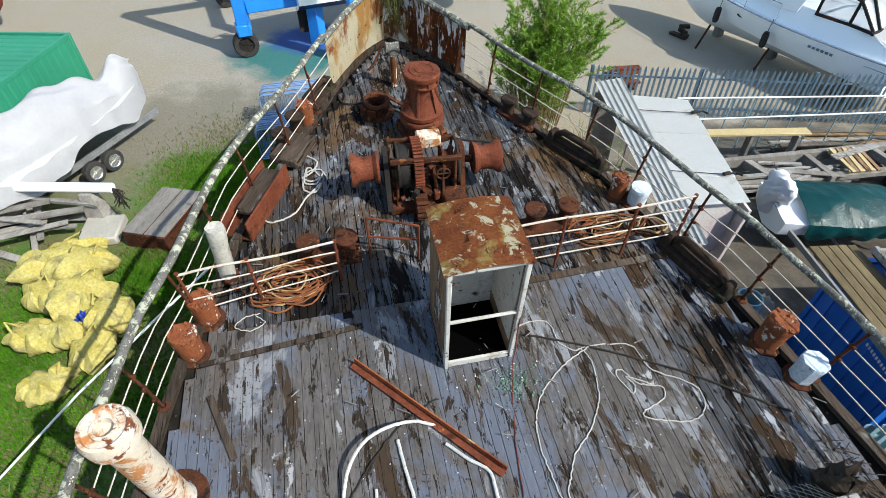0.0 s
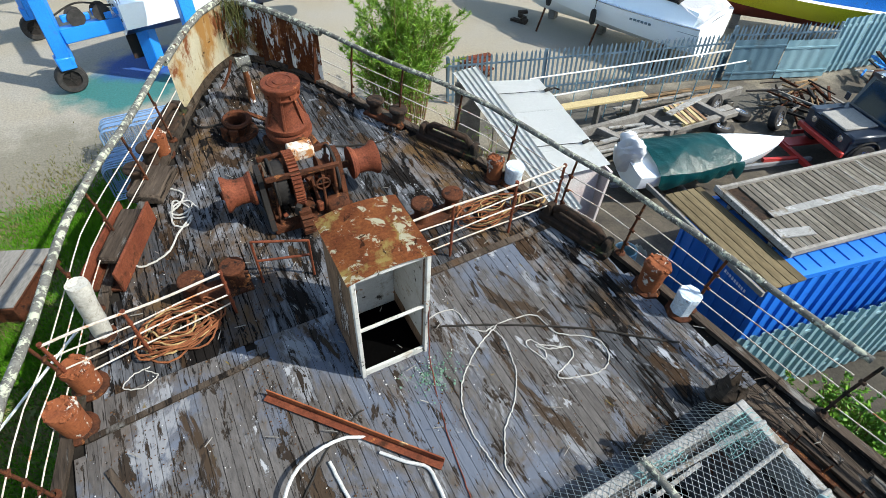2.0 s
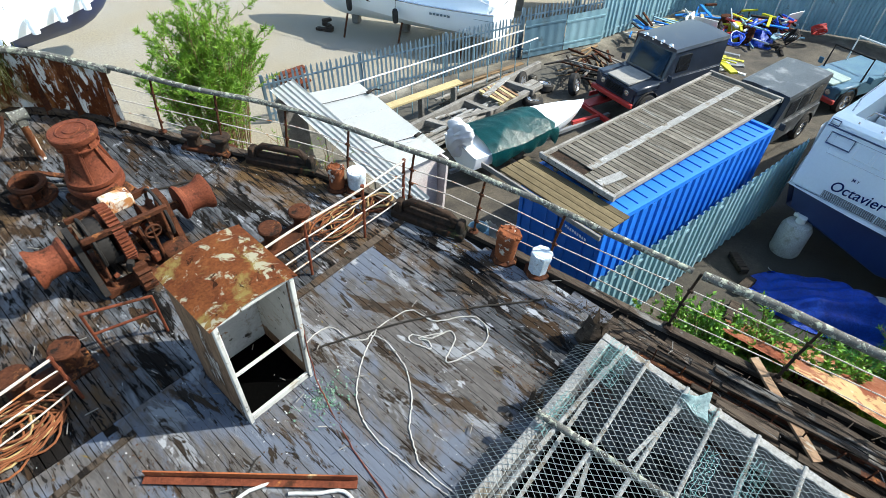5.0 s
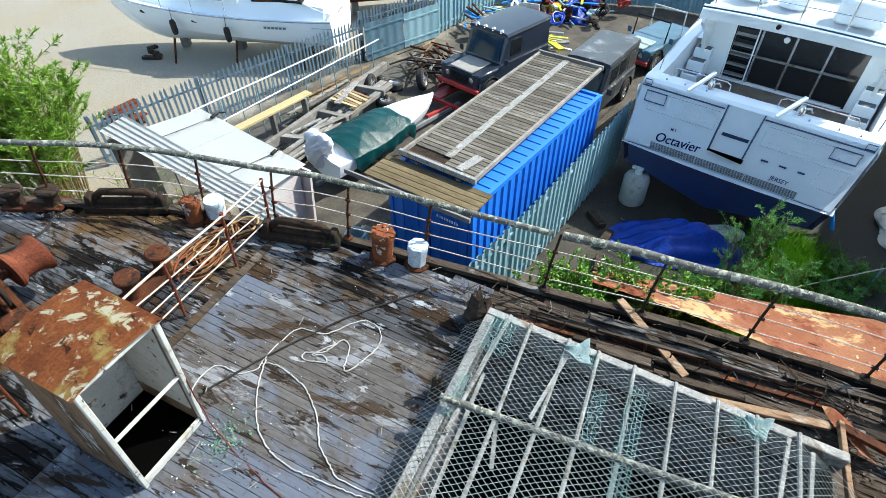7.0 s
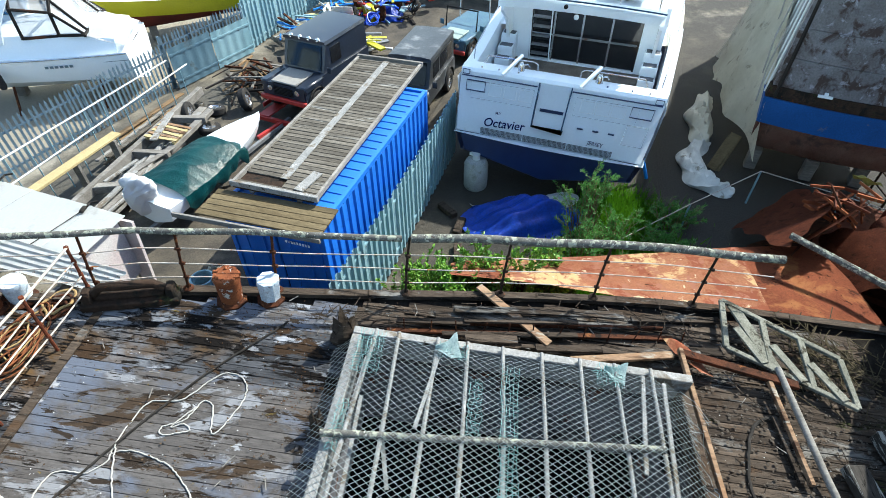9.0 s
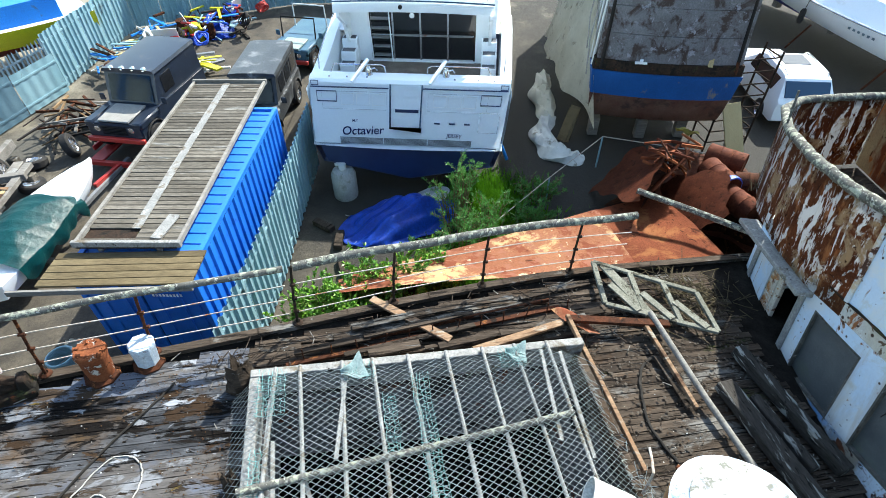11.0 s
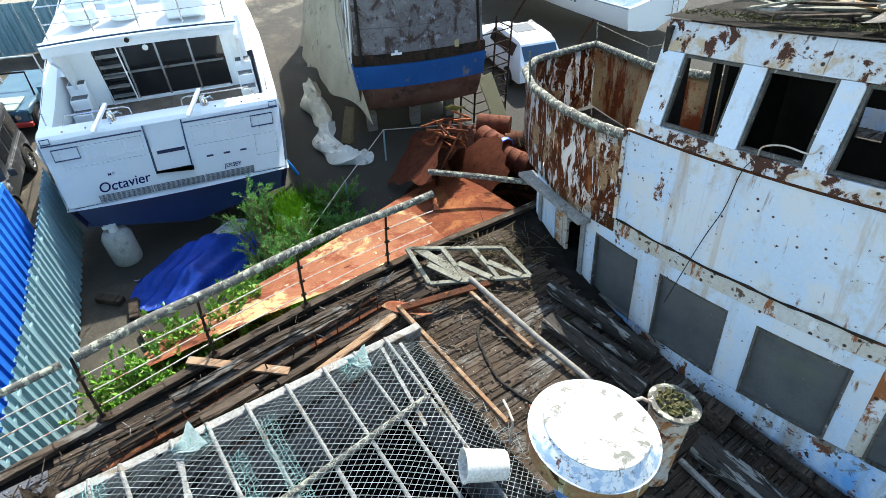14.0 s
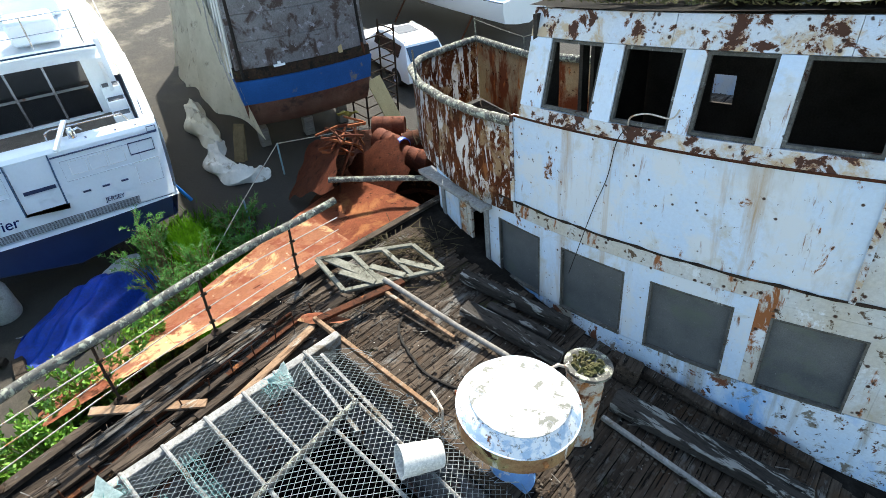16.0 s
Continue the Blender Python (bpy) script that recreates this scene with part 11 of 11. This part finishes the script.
for i, (x, y, z, rx, ry, a, b, h) in enumerate(((-9.2, 8.1, 0.05, 0, 0, 0.95, 0.45, 0.55), (-8.5, 7.9, 0.1, 0, 0, 0.7, 0.45, 0.6), (-8.0, 7.0, 0.2, 14, 8, 0.62, 0.58, 0.55), (-8.5, 6.1, 0.0, 0, 0, 0.55, 0.42, 0.5), (-7.9, 6.2, 0.0, 0, 10, 0.5, 0.42, 0.55), (-7.3, 6.6, 0.0, 10, 0, 0.45, 0.5, 0.6), (-7.2, 5.9, 0.0, 0, -8, 0.5, 0.42, 0.45), (-7.7, 5.1, 0.0, 0, 0, 0.5, 0.35, 0.35), (-8.9, 7.1, 0.0, 0, 0, 0.38, 0.5, 0.5))):
    sack(x, y, z, rx, ry, a, b, h, 90 + i, M["sack"])
bm = bm_new()
for k in range(8):
    grid(bm, 4, 4, lambda s, t, k=k: Vector(((s - 0.5) * 0.12 + 0.025 * k - 0.1, (t - 0.5) * 0.1, 0.06 * math.sin(8 * s + k) * math.cos(7 * t) + 0.03 * k)), 0.004)
thing("blue_rag", "scrap of blue plastic among the sacks", "rag", pose(-7.55, 6.35, G + 0.5), bm=bm, material=M["plastic_blue"])
hs = thing("wire_stay", "pale hose stretched over the grass from the hull", "hose", pose(0, 0, G))
bm = bm_new()
tube(bm, [(-4.2, 5.9, 2.6), (-6.2, 4.4, 1.2), (-7.6, 3.2, 0.1)], 0.02, 6)
part("hose", bm, M["white_sheet"], hs)
# crowd barriers standing close together in two stacks beside the bow
M["barrier"] = mat("pale_blue_galvanised", (0.13, 0.23, 0.4, 1), (0.2, 0.31, 0.47, 1), 3, 0.4, 0.3, 0.1, 40, grain=0.15)
BAR = pose(-5.05, 13.75, G, 0, 0, 14)
cb = thing("crowd_barrier", "pale blue steel crowd barrier standing in a stack", "barrier", BAR, group="stacks of crowd barriers")
bm = bm_new()
arc = [(1.15 - 0.16 + 0.16 * math.sin(a), 0.94 + 0.16 * math.cos(a)) for a in [math.pi / 8 * k for k in range(5)]]
tube(bm, [(x, 0, z) for x, z in arc] + [(1.15, 0, 0.18), (-1.15, 0, 0.18)] + [(-x, 0, z) for x, z in reversed(arc)], 0.019, 6, closed=True)
part("frame", bm, M["barrier"], cb)
for k in range(13):
    bm = bm_new()
    tube(bm, [(-1.0 + k / 6, 0, 0.18), (-1.0 + k / 6, 0, 1.1)], 0.007, 5)
    part("bar", bm, M["barrier"], cb)
for x in (-0.75, 0.75):
    bm = bm_new()
    tube(bm, [(x, -0.2, 0.015), (x, -0.02, 0.1), (x, 0, 0.18), (x, 0.02, 0.1), (x, 0.2, 0.015)], 0.015, 5)
    part("foot", bm, M["barrier"], cb)
brr = random.Random(5)
for y in [1.35 - 0.09 * k for k in range(8)] + [-0.35 - 0.09 * k for k in range(10)]:
    copy_thing(cb, BAR @ pose(brr.uniform(-0.04, 0.04), y, 0, brr.uniform(-2, 2), 0, brr.uniform(-1, 1)))
cb.matrix_basis = BAR @ pose(0, 1.44, 0)

# ---------------------------------------------------------------- travelling boat hoist with a sailing yacht in its slings
lf = thing("boat_hoist", "bright blue wheeled boat hoist", "boat hoist", pose(-8.45, 19.3, G, 0, 0, 27))
for y in (0, 5.6):
    for x in (0, 6.5):
        bm = bm_new()
        lean = 0.35 if y == 0 else -0.35
        beam(bm, (x, y, 0.9), (x + 0.1, y + lean, 7.0), 0.42, 0.5, 0.03)
        part("leg", bm, M["lift_blue"], lf)
        wheel(lf, (x - 0.1, y, 0.46), 0.46, 0.36, "y", M["hull_black"])
        bm = bm_new()
        box(bm, (x - 0.05, y, 1.0), (0.5, 0.55, 0.4), bevel=0.03)
        part("wheel_fork", bm, M["lift_blue"], lf)
    bm = bm_new()
    beam(bm, (0.2, y + 0.05, 1.75), (6.4, y + 0.05, 1.75), 0.4, 0.45, 0.03)
    part("side_beam", bm, M["lift_blue"], lf)
    bm = bm_new()
    beam(bm, (0.1, y + (0.3 if y == 0 else -0.3), 6.9), (6.6, y + (0.3 if y == 0 else -0.3), 6.9), 0.45, 0.5, 0.03)
    part("top_beam", bm, M["lift_blue"], lf)
bm = bm_new()
beam(bm, (2.6, 0.05, 0.0), (2.65, 0.1, 2.0), 0.45, 0.5, 0.03)
part("column", bm, M["lift_blue"], lf)
bm = bm_new()
beam(bm, (3.51, -2.46, 0.0), (3.51, -2.46, 7.0), 0.44, 0.4, 0.03)
part("column", bm, M["lift_blue"], lf)
bm = bm_new()
beam(bm, (3.51, -2.24, 6.8), (3.51, 0.1, 6.8), 0.4, 0.36, 0.03)
part("cross_beam", bm, M["lift_blue"], lf)
bm = bm_new()
for k in range(3):
    lathe(bm, [(0, -0.2), (0.26, -0.2), (0.26, -0.17), (0.18, -0.16), (0.18, 0.16), (0.26, 0.17), (0.26, 0.2), (0, 0.2)], 18, pose(0.8 + 0.75 * k, 0.1, 2.2, 90, 0, 0))
part("winch_drum", bm, M["tyre"], lf)
for k in range(12):
    bm = bm_new()
    box(bm, (0.5 + 0.3 * k, rng.uniform(-0.2, 0.3), 2.05 + rng.uniform(0, 0.2)), (0.22, 0.16, 0.2), bevel=0.02)
    part("hydraulic_block", bm, M["lift_blue"], lf)
bm = bm_new()
tube(bm, smooth_line([(0.2, 0.2, 2.3), (1.0, 0.35, 2.5), (1.8, 0.2, 2.3), (2.4, 0.3, 2.1), (2.6, 0.2, 1.4)]), 0.03, 6)
part("hydraulic_hose", bm, M["cable"], lf)
sy = thing("sailing_yacht", "white sailing yacht hanging in the hoist", "yacht", pose(-6.8, 20.5, G + 0.6, 0, 0, 25))
secs = hull_sections(9.0, 2.9, 0.6, 1.9, 18, 0.3, 2.4, 0.74)
boat_parts(sy, secs, M["gelcoat"], M["navy"], M["gelcoat"])
bm = bm_new()
loft(bm, [[(x, 0.9 * k, 1.92), (x, 0.78 * k, 2.32), (x, -0.78 * k, 2.32), (x, -0.9 * k, 1.92)] for x, k in ((2.7, 1), (4.5, 1), (6.4, 0.6))])
part("coachroof", bm, M["gelcoat"], sy)
bm = bm_new()
box(bm, (4.0, 0, 0.25), (2.0, 0.22, 1.1))
part("keel", bm, M["hull_black"], sy)
bm = bm_new()
box(bm, (0.2, 0, 0.5), (0.4, 0.1, 1.4))
part("rudder", bm, M["hull_black"], sy)
bm = bm_new()
for sg in (-1, 1):
    tube(bm, [Vector(secs[i][0 if sg > 0 else 8]) + Vector((0, 0, 0.6)) for i in range(0, 18)], 0.014, 6)
    for i in range(0, 18, 3):
        tube(bm, [Vector(secs[i][0 if sg > 0 else 8]), Vector(secs[i][0 if sg > 0 else 8]) + Vector((0, 0, 0.6))], 0.014, 6)
part("guard_wires", bm, M["chrome"], sy)
bm = bm_new()
tube(bm, [(4.2, 0, 2.3), (4.2, 0, 12)], 0.07, 8)
part("mast", bm, M["chrome"], sy)
for z, n, w in ((1.62, 5, 0.1), (1.5, 4, 0.07)):
    for k in range(n):
        bm = bm_new()
        box(bm, (-0.008, 0.25 - 0.14 * k, z), (0.012, w, 0.045))
        part("name_bar", bm, M["navy"], sy)
for y in (-0.7, 0.55):
    bm = bm_new()
    lathe(bm, [(0, 0), (0.05, 0), (0.05, 0.015), (0, 0.015)], 12, pose(-0.005, y, 1.32, 0, -90, 0))
    part("exhaust_outlet", bm, M["hull_black"], sy)
# cockpit well, coamings, sprayhood, pushpit and the lazy lines of a laid-up yacht
bm = bm_new()
box(bm, (1.5, 0, 1.97), (2.0, 0.9, 0.03))
part("cockpit_sole", bm, M["grate"], sy, "grey slatted cockpit floor")
for sg in (-1, 1):
    bm = bm_new()
    box(bm, (1.6, sg * 0.6, 2.06), (2.2, 0.2, 0.26), bevel=0.04)
    part("cockpit_coaming", bm, M["gelcoat"], sy)
    bm = bm_new()
    lathe(bm, [(0, 0), (0.09, 0), (0.1, 0.04), (0.06, 0.09), (0.07, 0.14), (0, 0.15)], 14, pose(1.9, sg * 0.62, 2.19))
    part("winch", bm, M["chrome"], sy)
bm = bm_new()
grid(bm, 10, 8, lambda p, q: Vector((2.5 + 0.9 * p, (q - 0.5) * 1.5, 2.3 + 0.55 * math.sin(math.pi * q) ** 0.5 * math.sin(0.35 + 1.9 * p))), 0.015)
part("sprayhood", bm, M["navy"], sy, "navy canvas sprayhood")
for sg in (-1, 1):
    bm = bm_new()
    tube(bm, [(0.9, sg * 1.1, 1.9), (0.9, sg * 1.1, 2.5), (0.05, sg * 0.95, 2.5), (0.02, sg * 0.25, 2.5)], 0.016, 6)
    tube(bm, [(0.1, sg * 0.95, 1.9), (0.05, sg * 0.95, 2.5)], 0.016, 6)
    tube(bm, [(0.9, sg * 1.1, 2.22), (0.06, sg * 0.95, 2.22)], 0.012, 6)
    part("pushpit", bm, M["chrome"], sy)
bm = bm_new()
tube(bm, [(0.75 + 0.28 * math.cos(a), 0, 2.45 + 0.28 * math.sin(a)) for a in [2 * math.pi * k / 18 for k in range(18)]], 0.014, 6, closed=True)
part("steering_wheel", bm, M["chrome"], sy)
bm = bm_new()
tube(bm, [(4.1, 0, 2.9), (1.2, 0, 2.85)], 0.06, 8)
part("boom", bm, M["chrome"], sy)
bm = bm_new()
tube(bm, [(-0.06, -0.35, 2.5), (-0.1, -0.35, 1.2)], 0.015, 6)
tube(bm, [(-0.06, -0.05, 2.5), (-0.1, -0.05, 1.2)], 0.015, 6)
for k in range(5):
    tube(bm, [(-0.08, -0.35, 1.3 + 0.25 * k), (-0.08, -0.05, 1.3 + 0.25 * k)], 0.012, 5)
part("stern_ladder", bm, M["chrome"], sy)
for i in (8, 10, 12, 14):
    bm = bm_new()
    lathe(bm, [(0, -0.3), (0.12, -0.25), (0.14, 0), (0.12, 0.25), (0, 0.3)], 12, Matrix.Translation(Vector(secs[i][8]) + Vector((0, -0.14, -0.4))))
    part("fender", bm, M["gelcoat"], sy)
rh = thing("trawler_hull", "blue and red painted trawler hull standing beyond", "boat", pose(-21.8, 22.6, G, 0, 0, 190))
secs = hull_sections(9.0, 3.4, 0.2, 2.6, 16, 0.9)
rh.matrix_basis = pose(-27.0, 21.0, G, 0, 0, 4)
boat_parts(rh, secs, M["navy"], M["antifoul"], M["gelcoat"])
# low rusty scrap by the fence's end
jumble("scrap_heap", "rusted bent steel lying by the fence's end", "scrap", 4.9, 17.6, G, 30, 8, 0.4, 0.3, 0.35, 68, [M["rust_red"], M["rust"]], (0.1, 0.3), 0.5, 1.2, 40)
# hose reel and bags by the lean-to's corner
bm = bm_new()
for k in range(7):
    tube(bm, [(0.22 * math.cos(a), 0.22 * math.sin(a), 0.04 + 0.05 * k) for a in [2 * math.pi * j / 18 for j in range(18)]], 0.025, 6, closed=True)
thing("hose_reel", "grey hose coiled on a crate by the lean-to", "hose", pose(5.25, 7.2, G + 0.5), bm=bm, material=M["galv"])
bm = bm_new()
box(bm, (0, 0, 0.25), (0.6, 0.6, 0.5), bevel=0.03)
thing("wooden_crate", "weathered crate on the gravel", "crate", pose(5.25, 7.2, G), bm=bm, material=M["grey_wood"])
heap("dust_sheet", "grey dust sheet over rubbish by the lean-to", "sheet", pose(5.7, 7.5, G, 0, 0, 20), 0.5, 0.4, 0.6, M["canvas"], 74, 14)

# ================================================================ deck planks, each a part of the deck
PW = 0.092
prng = random.Random(31)
def plank(u0, u1, v0, v1, material, dz):
    """One plank clipped to the deck's outline at its ends, its top slightly cupped and its edges chipped."""
    um = max(abs(u0), abs(u1))
    if half(v1) - 0.12 < um:
        a, b = v0, v1
        if half(v0) - 0.12 < um:
            return
        for _ in range(20):
            m = (a + b) / 2
            a, b = (m, b) if half(m) - 0.12 > um else (a, m)
        v1 = a
    if v1 - v0 < 0.15:
        return
    n = max(2, int((v1 - v0) / 0.3))
    g = 0.0016 if material == M["deck_paint"] else 0.0028
    rows = []
    for i in range(n + 1):
        v = v0 + (v1 - v0) * i / n
        e0, e1 = prng.uniform(0, 2 * g) * (prng.random() < 0.5), prng.uniform(0, 2 * g) * (prng.random() < 0.5)
        z = dz + prng.uniform(-0.002, 0.002)
        rows.append([(u0 + g + e0, v, z - 0.02), (u0 + g + e0, v, z - 0.002), ((u0 + u1) / 2, v, z + prng.uniform(-0.004, 0.001)), (u1 - g - e1, v, z - 0.002), (u1 - g - e1, v, z - 0.02)])
    verts = [p for r in rows for p in r]
    faces = []
    for i in range(n):
        for k in range(4):
            faces.append((5 * i + k, 5 * i + k + 1, 5 * i + k + 6, 5 * i + k + 5))
    faces += [(0, 1, 2, 3, 4), tuple(5 * n + k for k in (4, 3, 2, 1, 0))]
    me = bpy.data.meshes.new("plank")
    me.from_pydata(verts, [], [tuple(reversed(f)) for f in faces])
    me.update()
    me.materials.append(material)
    ob = new("plank", me)
    ob.parent = deck


for i in range(-42, 42):
    u0, u1 = i * PW, (i + 1) * PW
    cuts = [-4.4 + prng.uniform(-0.1, 0.1)]
    while cuts[-1] < 9.6:
        cuts.append(cuts[-1] + prng.uniform(4.2, 6.5))
    for va, vb in zip(cuts, cuts[1:]):
        pieces = [(va, vb)]
        if abs((u0 + u1) / 2) < hatch_u + 0.06:
            pieces = [(p, q) for p, q in ((va, min(vb, hatch_v0 - 0.12)), (max(va, hatch_v1 + 0.12), vb)) if q - p > 0.1]
        for p, q in pieces:
            if abs((u0 + u1) / 2) > 2.62 and p < 1.6:
                if q > 1.6:
                    plank(u0, u1, 1.6, q, M["deck_paint"], 0.0)
                    q = 1.595
                plank(u0, u1, p, q, M["old_deck"], prng.choice([0, 0, -0.008, -0.02]))
            elif q < -1.9:
                plank(u0, u1, p, q, M["old_deck"], prng.choice([0, -0.002]))
            else:
                if p < 4.27 < q:
                    plank(u0, u1, p, 4.265, M["deck_paint"] if u0 < 1.9 else M["deck"], 0.0)
                    p = 4.27
                plank(u0, u1, p, q, M["deck"] if p > 4.2 or u0 >= 1.9 else M["deck_paint"], prng.choice([0, 0, 0.001, -0.003]))
